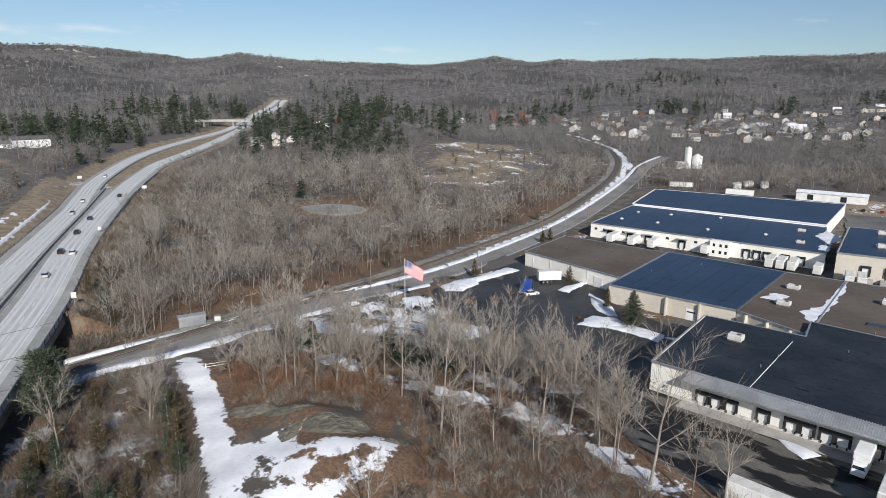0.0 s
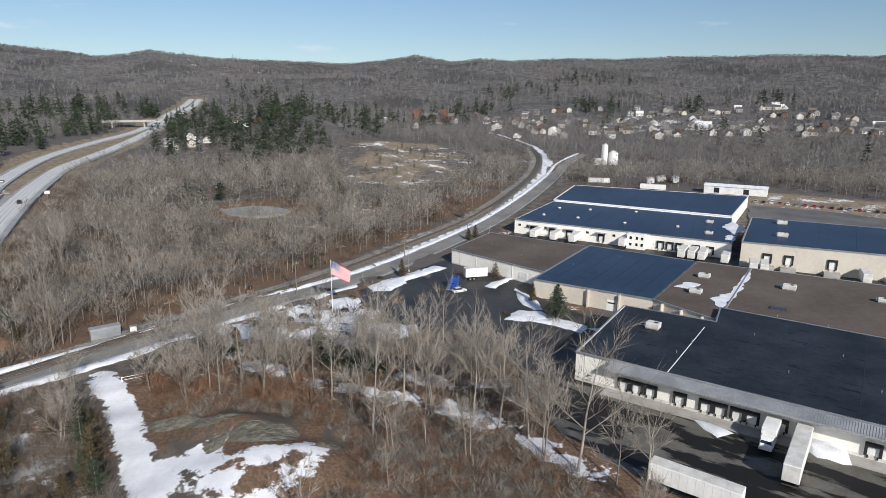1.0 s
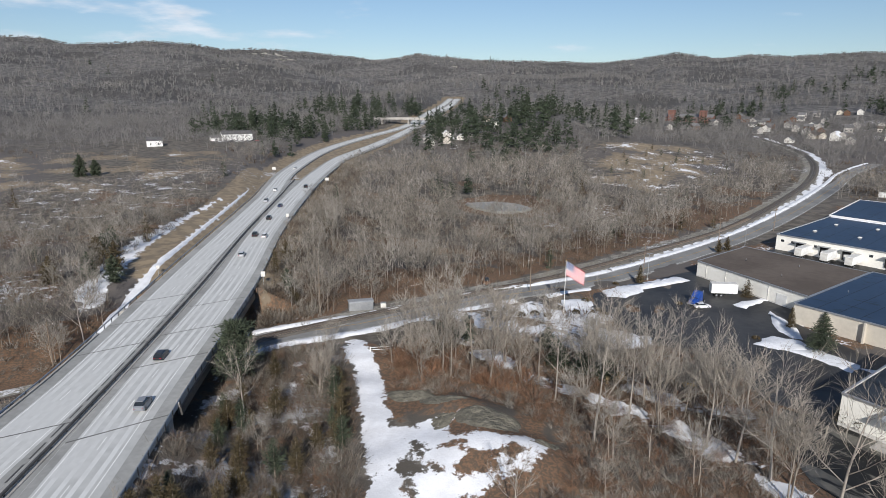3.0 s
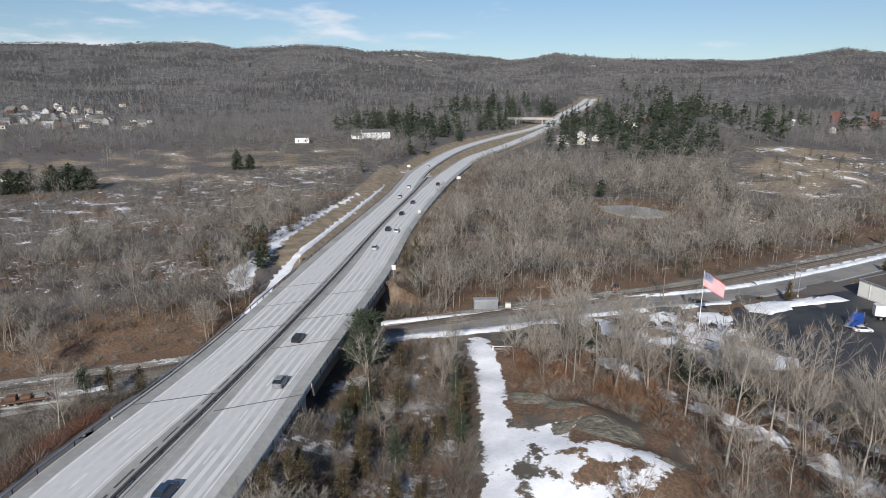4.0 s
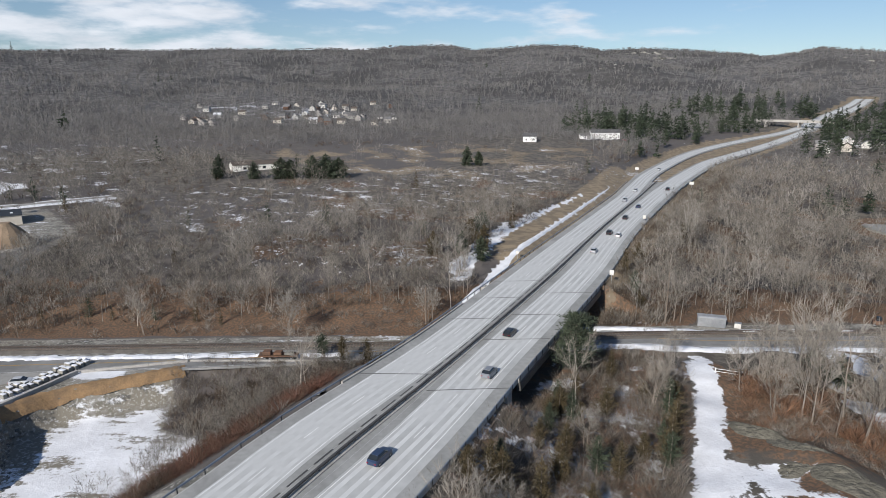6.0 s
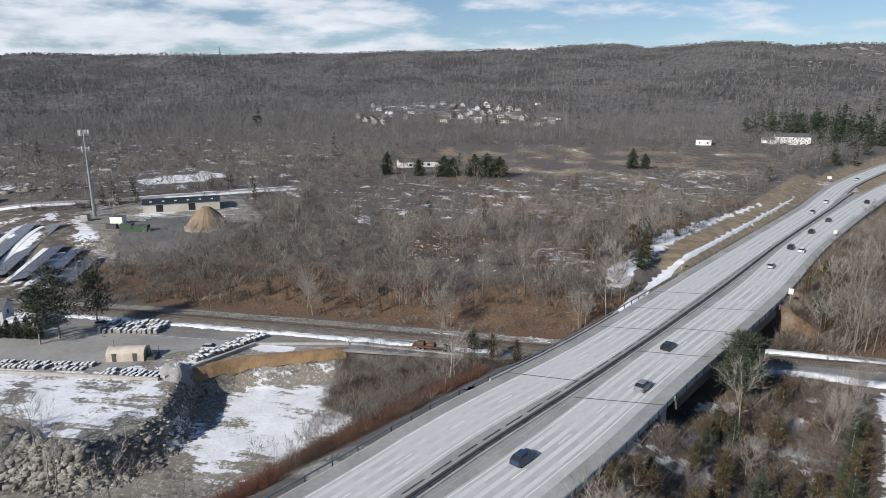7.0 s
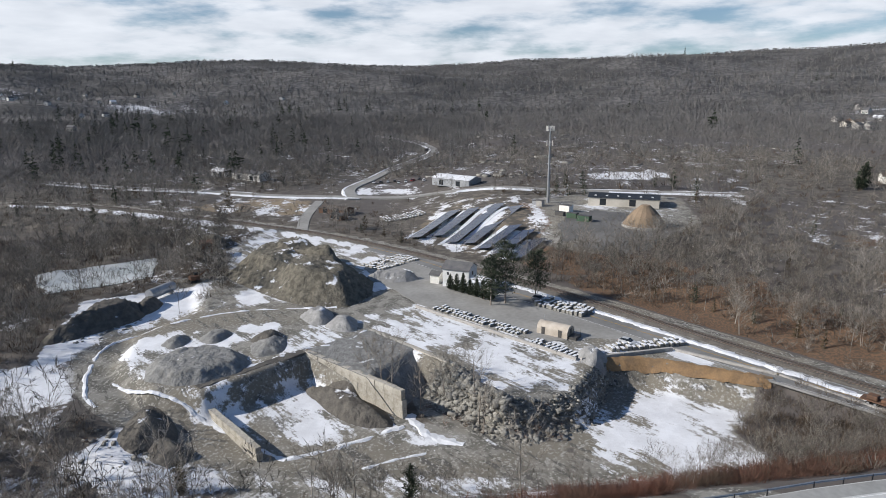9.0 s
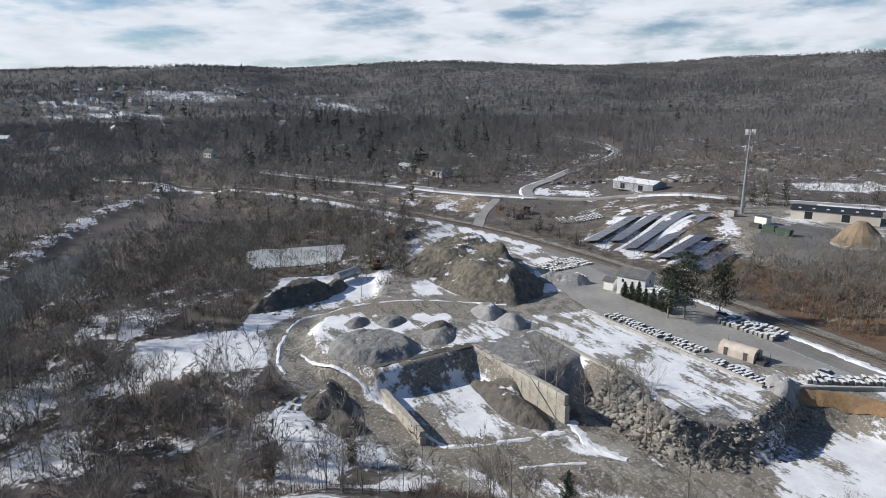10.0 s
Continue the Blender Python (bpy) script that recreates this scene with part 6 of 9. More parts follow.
def build_stone_yard():
    thick_wall("retaining_wall", (-133.4, -58), (-116.4, -29.4), -6.6, 0.25, 1.3, OLD_CONCRETE, "tall stained concrete retaining wall of a storage bay", 1)
    thick_wall("retaining_wall", (-149, -46.5), (-130.6, -20.4), -6.2, 0.3, 1.3, OLD_CONCRETE, "stained concrete retaining wall beside a gravel ramp", 1)
    thick_wall("retaining_wall", (-111.5, -72.5), (-96.2, -52.0), -6.6, -3.2, 1.3, OLD_CONCRETE, "low mossy concrete wall along the haul road", 1)
    thick_wall("kerb_wall", (-168.5, -38.5), (-138, 6.0), -0.3, 0.75, 0.6, CONCRETE, "long low concrete wall edging the yard")
    thick_wall("kerb_wall", (-138, 7.0), (-147.5, 28.5), -0.5, 0.9, 0.7, CONCRETE, "snowy concrete wall above a bare earth bank")
    thick_wall("kerb_wall", (-147.5, 29.2), (-137, 48.5), -0.5, 0.6, 0.6, CONCRETE, "snowy concrete wall above a bare earth bank")
    thick_wall("kerb_wall", (-137, 49), (-104, 84), -0.4, 0.45, 0.5, CONCRETE, "low roadside wall with snow")
    tan_l, grey_l, dark_l, snow_l = "tall rough heap of tan quarry waste", "grey crushed stone heap with a flat top", "dark crushed stone heap", "pale stone heap dusted with snow"
    heap_over(((-163, -68), (-165, -58), (-177, -54), (-192, -58), (-206, -72), (-224, -92), (-226, -104), (-208, -112), (-190, -110), (-182, -101), (-175, -91), (-168, -80)), 7.6, TAN_HEAP, tan_l, 1.0, 0.85, cell=0.9)
    pile(-203, -86, 22, 11, 8.4, TAN_HEAP, "rough upper tier of the tall waste heap", 3, 0.5, 55)
    heap_over(((-112, -86), (-110.5, -78), (-112.5, -72.5), (-119, -67.5), (-124, -67), (-129, -72), (-131, -80), (-126, -87), (-118, -90)), 2.3, GREY_HEAP, grey_l, 4.0, 0.95, cell=0.55)
    pile(-135, -68, 7, 4.6, 1.8, GREY_HEAP, "rounded grey crushed stone heap", 5, 0.2, 10)
    pile(-133, -91.5, 4.2, 3.4, 1.8, GREY_HEAP, "small grey stone heap", 6, 0.3)
    pile(-138, -84, 5, 3.5, 1.3, GREY_HEAP, "small grey stone heap", 21, 0.4)
    pile(-155.5, -63.5, 6.5, 4.5, 2.3, PALE_HEAP, snow_l, 7, 0.3, 30)
    pile(-151.5, -55, 6.0, 4.2, 2.0, PALE_HEAP, snow_l, 8, 0.35, 40)
    pile(-139, -70, 5, 4, 2.0, DARK_HEAP, "small " + dark_l, 18, 0.3)
    pile(-146, -121, 14, 6.5, 5.0, DARK_HEAP, dark_l, 9, 0.25, 165)
    pile(-135, -124, 6, 4.5, 2.8, DARK_HEAP, dark_l, 10, 0.2)
    pile(-158, -117, 6, 4, 2.4, DARK_HEAP, "low heap of dark rubble and scrap in snow", 22, 0.3, 20)
    pile(-118.5, -42, 12, 4.6, 2.4, DARK_HEAP, "dark gravel heap against the bay wall", 11, 0.25, 60)
    pile(-99.5, -77, 8.5, 5.5, 3.2, DARK_HEAP, "snowy mound of dark earth and rubble", 13, 0.35, 40)
    pile(-94, -69, 5, 3.5, 1.6, DARK_HEAP, "snowy mound of dark earth and rubble", 23, 0.3, 60)
    # gravel tipped down between two of the walls
    a, b, c, d = Vector((-132.6, -58.2)), Vector((-115.4, -29.6)), Vector((-149.3, -45.5)), Vector((-131.2, -20.8))
    rows, cols = 40, 16
    verts = []
    for i in range(rows):
        for j in range(cols):
            u, v = j / (cols - 1), i / (rows - 1)
            p = (a.lerp(b, v)).lerp(c.lerp(d, v), u)
            edge = (0.66 - 0.12 * u) * 33 + 1.2 * noise.noise((u * 4, 0.2, 3.0))
            drop = max(0.0, v * 33 - edge) * 0.72
            q = 0.25 * noise.noise((p.x * 0.5, p.y * 0.5, 1.0)) + 0.12 * noise.noise((p.x * 1.4, p.y * 1.4, 2.0)) + 0.35 * abs(noise.noise((u * 9, v * 2, 4.0))) * min(1, drop)
            verts.append((p.x, p.y, max(0.22 - drop, -6.5) + q * (0.4 if drop == 0 else 1)))
    faces = [(i * cols + j, i * cols + j + 1, (i + 1) * cols + j + 1, (i + 1) * cols + j) for i in range(rows - 1) for j in range(cols - 1)]
    tagged(link_mesh("stone_mound", verts, faces, GREY_HEAP, smooth=True), "grey gravel tipped down between two retaining walls", "stone mound", "heaps of the stone yard")
    pile(-195, -53, 9, 4.5, 3.2, PALE_HEAP, "heap of ploughed snow beside the stone heap", 14, 0.3, 100)
    pile(-140, 9.5, 5.0, 3.6, 2.0, PALE_HEAP, "heap of ploughed snow at the yard corner", 15, 0.3, 0)
    pile(-232, -140, 16, 8, 4.5, TAN_HEAP, "old grassy spoil heap", 16, 0.3, 50)
    for k, (w, pts) in enumerate(((0.7, ((-104, -92), (-108, -97.5), (-117.3, -104), (-131.9, -109.5), (-144, -101.5), (-157, -87), (-164.8, -61))), (0.9, ((-114.3, -95.6), (-109.5, -84), (-107.8, -74), (-104.5, -64), (-99.5, -53), (-97.6, -47.5))),
                                  (0.8, ((-97.6, -47.5), (-103.3, -39.3), (-112.9, -29))), (0.6, ((-97.1, -32.8), (-100.8, -27.5), (-105, -20.8))), (1.5, ((-118, -29), (-111, -23.5), (-108, -16))),
                                  (0.9, ((-133, -59), (-124, -66), (-113, -72.5))), (0.8, ((-126, -45), (-131, -40), (-138.5, -34))), (0.7, ((-149, -47.5), (-140, -50), (-134, -59))))):
        snow_line(pts, w, 0.16, k)
    side = shifted(np.column_stack([RAIL, np.zeros(len(RAIL))]), 5.2)
    side = [tuple(p[:2]) for p in side if -206 < p[0] < -108 and -30 < p[1] < 96]
    snow_line(side, 1.7, 0.4, 12, "long ridge of ploughed snow beside the railway", 0.7)
    # broken rock along the edge of the terrace
    g = np.random.RandomState(5)
    line = spline([(-131.5, -22), (-125, -18.5), (-116.5, -8), (-117.5, 0), (-122, 4.5), (-132, 8.5), (-139.5, 11)], 0.5)
    n = normals(line)
    k = g.randint(0, len(line), 2600)
    o = g.uniform(-0.8, 5.2, 2600)
    x, y = line[k, 0] + n[k, 0] * o + g.normal(0, 0.4, 2600), line[k, 1] + n[k, 1] * o + g.normal(0, 0.4, 2600)
    z = ground_z(x, y) - 0.12
    size = np.minimum(g.lognormal(-0.75, 0.5, 2600), 1.5) * np.interp(k / len(line), (0, 0.45, 0.7, 1), (1.5, 1.3, 0.75, 0.7))
    lib = [rock_arrays(i) for i in range(8)]
    big = np.argsort(-size)[:300]
    rest = np.setdiff1d(np.arange(len(x)), big)
    v, t = scatter(lib, x[rest], y[rest], z[rest], size[rest], g)
    slope = tagged(new("rubble_slope", tri_mesh("rubble_slope", v, t, ROCK)), "slope of broken grey quarry rock below the terrace", "rubble", kind="stuff")
    rocks = [tri_mesh("rock", *q, ROCK) for q in lib]
    for q in big:
        ob = new("rock", rocks[int(q) % len(rocks)])
        ob.parent = slope
        ob.matrix_basis = pose(float(x[q]), float(y[q]), float(z[q]), g.uniform(-50, 50), g.uniform(-50, 50), g.uniform(0, 360)) @ Matrix.Scale(float(size[q]), 4)
    # loose boulders elsewhere in the yard
    x, y = np.r_[g.uniform(-104, -88, 110), g.uniform(-150, -130, 60)], np.r_[g.uniform(-86, -62, 110), g.uniform(-122, -112, 60)]
    keep = np.abs(to_line(x, y, RING)[0]) > 6.5
    x, y = x[keep], y[keep]
    v, t = scatter(lib, x, y, ground_z(x, y), g.lognormal(-0.3, 0.4, len(x)), g)
    tagged(new("loose_rubble", tri_mesh("loose_rubble", v, t, ROCK)), "scattered boulders and rubble in snow", "rubble", kind="stuff")
    # rock outcrop in the foreground
    for cx, cy, rx, ry, hh, s in ((-18.5, 102, 7.0, 4.2, 1.0, 1), (-36, 110, 6.5, 3.2, 0.8, 2), (-29, 107.5, 5.5, 3.0, 0.6, 3), (-9, 97.5, 4, 2.4, 0.4, 4), (-27, 100, 2.6, 3.4, 0.5, 5)):
        bm = bmesh.new()
        k = 34
        grid = {}
        for i in range(k):
            for j in range(k):
                u, w = 2 * i / (k - 1) - 1, 2 * j / (k - 1) - 1
                x, y = cx + u * rx, cy + w * ry
                e = max(0.0, 1 - (u * u + w * w) * (1 + 0.7 * noise.noise((x * 0.3, y * 0.3, s + 5)))) ** 0.8
                crack = abs(noise.noise((x * 0.28 + s, y * 0.5, s)))
                z = at_ground(x, y) - 0.25 + e * (hh + 0.55 * noise.noise((x * 0.25, y * 0.25, s)) + 0.22 * noise.noise((x * 1.1, y * 1.1, s)) + 0.1 * noise.noise((x * 2.6, y * 2.6, s))) - 0.22 * max(0, 0.12 - crack) / 0.12 * e
                grid[i, j] = bm.verts.new((x, y, z))
        for i in range(k - 1):
            for j in range(k - 1):
                bm.faces.new((grid[i, j], grid[i + 1, j], grid[i + 1, j + 1], grid[i, j + 1]))
        ob = part("rock_ledge", bm, LEDGE_ROCK, None)
        tagged(ob, "weathered grey rock ledge breaking through dry grass", "rock", "rock ledges")
    # bare earth bank
    rr = random.Random(3)
    ln = spline([(-140.2, 12.5), (-141.5, 22.5), (-138.6, 34.5), (-135.2, 47)], 1.0)
    nn = normals(ln)
    offs = (-0.4, 0.1, 0.5, 0.9, 1.3, 1.7, 2.0)
    verts, faces = [], []
    for p, q in zip(ln, nn):
        for o in offs:
            x, y = p + q * o
            verts.append((x + rr.uniform(-0.25, 0.25), y + rr.uniform(-0.25, 0.25), at_ground(x, y) + 0.3 + rr.uniform(-0.2, 0.2)))
    k = len(offs)
    faces = [(a * k + b, a * k + b + 1, a * k + k + b + 1, a * k + k + b) for a in range(len(ln) - 1) for b in range(k - 1)]
    ob = link_mesh("earth_bank", verts, faces, SAND, smooth=True)
    face = part("earth_face", sweep(spline([(-110.5, -72, 0), (-117, -68, 0), (-125, -62.5, 0), (-132.5, -57, 0)], 1.2), [(-2.0, 0.15), (0, 0.1), (0.5, -1.6), (1.0, -3.4), (2.2, -6.2)], closed=False), DARK_GRAVEL, None)
    for v in face.data.vertices:
        v.co += Vector((rr.uniform(-0.3, 0.3), rr.uniform(-0.3, 0.3), rr.uniform(-0.15, 0.15)))
    tagged(face, "dark raw earth face at the back of a storage bay", "earth bank", kind="structure")
    tagged(ob, "bare orange-brown earth bank cut below the yard", "earth bank", kind="structure")
    # stone slabs in rows
    lab = "cut granite slabs stacked in rows with snow"
    slab_rows((-168, -33), (-151, -7), 26, 2, 2.1, "stone slab rows", lab, seed=2)
    slab_rows((-147.5, -5), (-139, 6), 11, 2, 1.9, "stone slab rows", lab, seed=3)
    slab_rows((-176, -5), (-167.5, 8.5), 12, 4, 2.0, "stone slab stacks", lab, (1.6, 0.95, 1.0), seed=4)
    slab_rows((-146.5, 13), (-153.5, 31), 14, 2, -2.0, "stone slab stacks", lab, (1.6, 0.95, 0.8), seed=5)
    slab_rows((-204, -60), (-221, -49.5), 14, 5, 2.2, "stone slab rows", lab, seed=6)
    slab_rows((-196, -52), (-203, -47), 6, 3, 2.0, "stone slab stacks", lab, seed=7)
    # yard pavement
    paved("pavement_stone_yard", ((-110, 86), (-137, 53), (-150, 32), (-153, 12), (-148, -2), (-158, -20), (-171, -38), (-186, -52), (-206, -66), (-232, -62), (-214, -36), (-190, -8), (-163, 24), (-134, 58)), GREY_ASPHALT, "worn grey asphalt of the stone yard", z=0.07, rough=0.5)
    # office house, annexes and hut
    a = heading((-189.4, -34.3), (-187.4, -25.9))
    wins = [("s", x, z, 0.7, 1.0) for x in (-2.6, 2.6) for z in (1.2, 4.0)] + [("e", 0, 3.9, 0.9, 1.2), ("e", 0, 1.0, 0.9, 1.2)]
    ux, uy = math.cos(radians(a)), math.sin(radians(a))
    gable_house(pose(-188.4 - uy * 3.6, -30.2 + ux * 3.6, 0, 0, 0, a), 8.8, 7.2, 6.0, 1.7, WHITE, SHINGLE, "white two-storey office house with grey shingle roof", windows=wins)
    gable_house(pose(-193.5, -37.2, 0, 0, 0, a), 3.0, 3.5, 3.0, 0.8, CREAM, SHINGLE, "small cream shed beside the office house", "shed", name="shed")
    gable_house(pose(-187.5, -21.8, 0, 0, 0, a), 6.5, 5.0, 2.8, 0.9, WHITE, SNOW, "white single-storey annex with snow on its roof", "annex", name="annex", windows=[("s", -1.5, 1.0, 0.8, 1.0), ("s", 1.5, 1.0, 0.8, 1.0)])
    a = heading((-154.4, -4.7), (-150.5, 3.7))
    t = thing("scale_hut", pose(-154, 1.0, 0, 0, 0, a), "cream half-round metal hut with dark doors", "hut")
    bm = bmesh.new()
    ring = [(2.0 * math.cos(u), 1.7 * math.sin(u) + 1.3) for u in np.linspace(0, math.pi, 13)] + [(-2.0, 0), (2.0, 0)]
    ends = [[bm.verts.new((x, y, z)) for y, z in ring] for x in np.linspace(-4.2, 4.2, 2)]
    bm.faces.new(ends[0]), bm.faces.new(ends[1][::-1])
    for i in range(len(ring)):
        bm.faces.new((ends[0][i], ends[0][(i + 1) % len(ring)], ends[1][(i + 1) % len(ring)], ends[1][i]))
    bmesh.ops.recalc_face_normals(bm, faces=bm.faces)
    part("shell", bm, HUT_SHELL, t)
    for x in (-2.4, 2.2):
        part("door", boxed(x - 0.45, x + 0.45, -2.06, -1.98, 0, 2.0), STEEL, t)
    part("end_door", boxed(4.2, 4.27, -0.6, 0.6, 0, 2.2), STEEL, t)
    part("platform", boxed(4.3, 6.4, -1.6, 1.6, 0, 0.7), STEEL, t)
    for x in (4.4, 6.3):
        for y in (-1.5, 1.5):
            part("rail_post", boxed(x - 0.04, x + 0.04, y - 0.04, y + 0.04, 0.7, 2.6), STEEL, t)
    part("flue", rod(bmesh.new(), (-3, 0, 2.9), (-3, 0, 4.6), 0.12), GALV, t)
    # old plant at the far side
    t = thing("storage_tank", pose(-168, -119, at_ground(-168, -119), 0, 0, 172), "grey horizontal steel tank on cradles", "tank")
    part("shell", rod(bmesh.new(), (-5, 0, 2.2), (5, 0, 2.2), 1.6, sides=18), GALV, t)
    for x in (-3.4, 3.4):
        part("cradle", boxed(x - 0.25, x + 0.25, -1.3, 1.3, 0, 1.1), CONCRETE, t)
    t = thing("crusher", pose(-214, -130, at_ground(-214, -130), 0, 0, 25), "rusty steel crusher with hopper and conveyor", "machine")
    part("frame", boxed(-2.5, 2.5, -2, 2, 0, 3.6, 0.1), RUST, t)
    part("hopper", hull(((-3.2, 1.4, 2.4, 3.4, 5.6), (3.2, 1.4, 2.4, 3.4, 5.6))), RUST, t)
    part("conveyor", hull(((2.4, 0.5, 0.5, 3.0, 3.4), (11, 0.5, 0.5, 0.6, 1.0))), STEEL, t)
    for x in (-2.2, 2.2):
        for y in (-1.7, 1.7):
            part("leg", boxed(x - 0.15, x + 0.15, y - 0.15, y + 0.15, -1, 0.2), RUST, t)
    t = thing("excavator", pose(-182, -116, at_ground(-182, -116), 0, 0, 140), "old rusty tracked excavator in the yard", "excavator")
    for y in (-1.1, 1.1):
        part("track", boxed(-1.8, 1.8, y - 0.3, y + 0.3, 0, 0.8, 0.2), BLACK, t)
    part("house", boxed(-1.7, 1.2, -1.3, 1.3, 0.9, 2.2, 0.12), RUST, t)
    part("cab", boxed(0.0, 1.3, 0.2, 1.3, 2.0, 3.1, 0.1), GLASS, t)
    part("boom", rod(bmesh.new(), (1.2, -0.2, 1.8), (4.2, -0.2, 3.8), 0.22, sides=6), RUST, t)
    part("stick", rod(bmesh.new(), (4.2, -0.2, 3.8), (5.2, -0.2, 1.0), 0.16, sides=6), RUST, t)
    part("bucket", boxed(4.7, 5.6, -0.7, 0.3, 0.3, 1.1, 0.1), STEEL, t)
    # scrap frame and rubble by the roadside below the bridge
    t = thing("scrap_trailer", pose(-124.5, 64.5, 0, 0, 0, 48), "rusty flatbed trailer loaded with scrap and rubble", "trailer")
    part("bed", boxed(-4.5, 4.5, -1.2, 1.2, 0.9, 1.15), RUST, t)
    for x in (-3.5, -1, 1.5):
        part("scrap", boxed(x, x + 1.9, -0.9, 0.9, 1.15, 1.15 + random.Random(int(x * 3)).uniform(0.5, 1.2), 0.15), RUST if x < 0 else ROCK, t)
    wheels(t, (-3, -1.8, 3), (-0.95, 0.95), 0.45, 0.35)


build_stone_yard()


# ---- beyond the railway: solar rows, shelf lot, mast ----
def build_west():
    rows = (((-251.5, -57.5), (-288.8, -46.4)), ((-253.6, -48.5), (-286, -37)), ((-243.5, -40.8), (-289.4, -25.6)), ((-241, -33.6), (-283.5, -17)),
            ((-234, -27), (-254.5, -15.6)), ((-228.1, -20.2), (-248, -10)), ((-221.8, -14), (-238.6, -5.4)))
    for a, b in rows:
        a, b = Vector(a), Vector(b)
        za, zb = at_ground(*a) + 1.15, at_ground(*b) + 1.15
        t = thing("solar_row", Matrix(), "tilted row of dark blue solar panels with sliding snow", "solar panels", "solar rows on the slope")
        d = (b - a)
        n = max(3, int(d.length / 4.0))
        s = Vector((d.y, -d.x)).normalized()
        if s.y > 0:
            s = -s
        for i in range(n):
            bm = bmesh.new()
            v = []
            for dz in (0.0, -0.1):
                for u, w in ((i + 0.03, -3.0), (i + 0.97, -3.0), (i + 0.97, 3.0), (i + 0.03, 3.0)):
                    p = a + d * u / n
                    z = za + (zb - za) * u / n - w * 0.2 + dz
                    v.append(bm.verts.new((p.x + s.x * w, p.y + s.y * w, z)))
            for f in ((0, 1, 2, 3), (4, 5, 6, 7), (0, 1, 5, 4), (1, 2, 6, 5), (2, 3, 7, 6), (3, 0, 4, 7)):
                bm.faces.new([v[k] for k in f])
            bmesh.ops.recalc_face_normals(bm, faces=bm.faces)
            part("panel", bm, SOLAR, t)
            p = a + d * (i + 0.5) / n
            z = za + (zb - za) * (i + 0.5) / n
            part("support", boxed(p.x - 0.08, p.x + 0.08, p.y - 0.08, p.y + 0.08, z - 2.2, z), GALV, t)
        # snow strip that slid to the foot of the row
        line = [(*(a + d * u / 12 + s * 4.7), 0) for u in range(13)]
        line = draped(np.array(line), 0.05)
        ob = part("slid_snow", sweep(line, [(-1.2, -0.1), (-0.9, 0.18), (0.9, 0.18), (1.3, -0.1)], closed=False), SNOW, None)
        tagged(ob, "strip of snow slid off the solar panels", "snow", "slid snow strips")
    lot = ((-254, 0.6), (-276, 8), (-284, 18), (-272, 42), (-249, 46), (-236, 44), (-222, 34), (-218, 22), (-228, 8), (-240, 2))
    gx, gy = np.meshgrid(np.arange(-288, -214, 1.5), np.arange(-2, 50, 1.5))
    k = gx.shape[1]
    ins = to_area(gx.ravel(), gy.ravel(), lot) + 1.6 * waves(gx.ravel(), gy.ravel(), 9, 77) > 0
    z = ground_z(gx.ravel(), gy.ravel()) + 0.16
    quads = [(i, i + 1, i + k + 1, i + k) for i in range(len(z) - k - 1) if (i + 1) % k and ins[i] and ins[i + 1] and ins[i + k] and ins[i + k + 1]]
    tagged(link_mesh("pavement_shelf_lot", np.column_stack([gx.ravel(), gy.ravel(), z]), quads, ASPHALT, smooth=True), "dark grey asphalt of the salt shed lot", "pavement", kind="structure")
    # salt shed with a conical shingled roof
    zt = at_ground(-250, 34)
    t = thing("salt_shed", pose(-250, 34, zt), "tan shingled conical salt shed on a low stone ring", "shed")
    n = 16
    for i in range(n):
        bm = bmesh.new()
        a0, a1 = 6.2832 * i / n, 6.2832 * (i + 1) / n
        q = []
        for r, z in ((8.3, 0.9), (6.4, 3.6), (4.4, 6.0), (2.1, 8.0)):
            q.append([bm.verts.new((r * math.cos(w), r * math.sin(w), z)) for w in (a0 + 0.006, a1 - 0.006)])
        for u, w in zip(q, q[1:]):
            bm.faces.new((u[0], u[1], w[1], w[0]))
        part("roof_panel", bm, CANVAS, t)
    part("cap", rod(bmesh.new(), (0, 0, 7.9), (0, 0, 8.4), 2.15, 1.7, sides=16), CANVAS, t)
    part("ring_wall", rod(bmesh.new(), (0, 0, -0.5), (0, 0, 1.0), 8.5, sides=32), CONCRETE, t)
    part("door", boxed(-9.0, -7.4, -2.2, 2.2, 0, 3.2, 0.05), OFF_WHITE, t)
    hd = heading((-294, 15), (-290, 45))
    t = gable_house(pose(-300, 31, at_ground(-296, 30), 0, 0, hd), 31, 15, 3.9, 0.9, TAN, DARK_ROOF, "long tan metal workshop with a dark low roof", "workshop", name="workshop",
                    windows=[("s", -9, 0.4, 2.8, 3.0), ("s", 4, 0.4, 2.8, 3.0)])
    for i in range(6):
        part("skylight", boxed(-13 + 5 * i, -12 + 5 * i, -5.2, -4, 4.3, 4.65), WHITE, t)
    # mast
    zb = at_ground(-298.5, -3.7)
    t = thing("cell_mast", pose(-298.5, -3.7, zb), "tall galvanised telephone mast with two rings of antennas", "mast")
    for k in range(4):
        part("pole_section", rod(bmesh.new(), (0, 0, 35 * k / 4), (0, 0, 35 * (k + 1) / 4), 0.75 - 0.12 * k, 0.63 - 0.12 * k, sides=14), GALV, t)
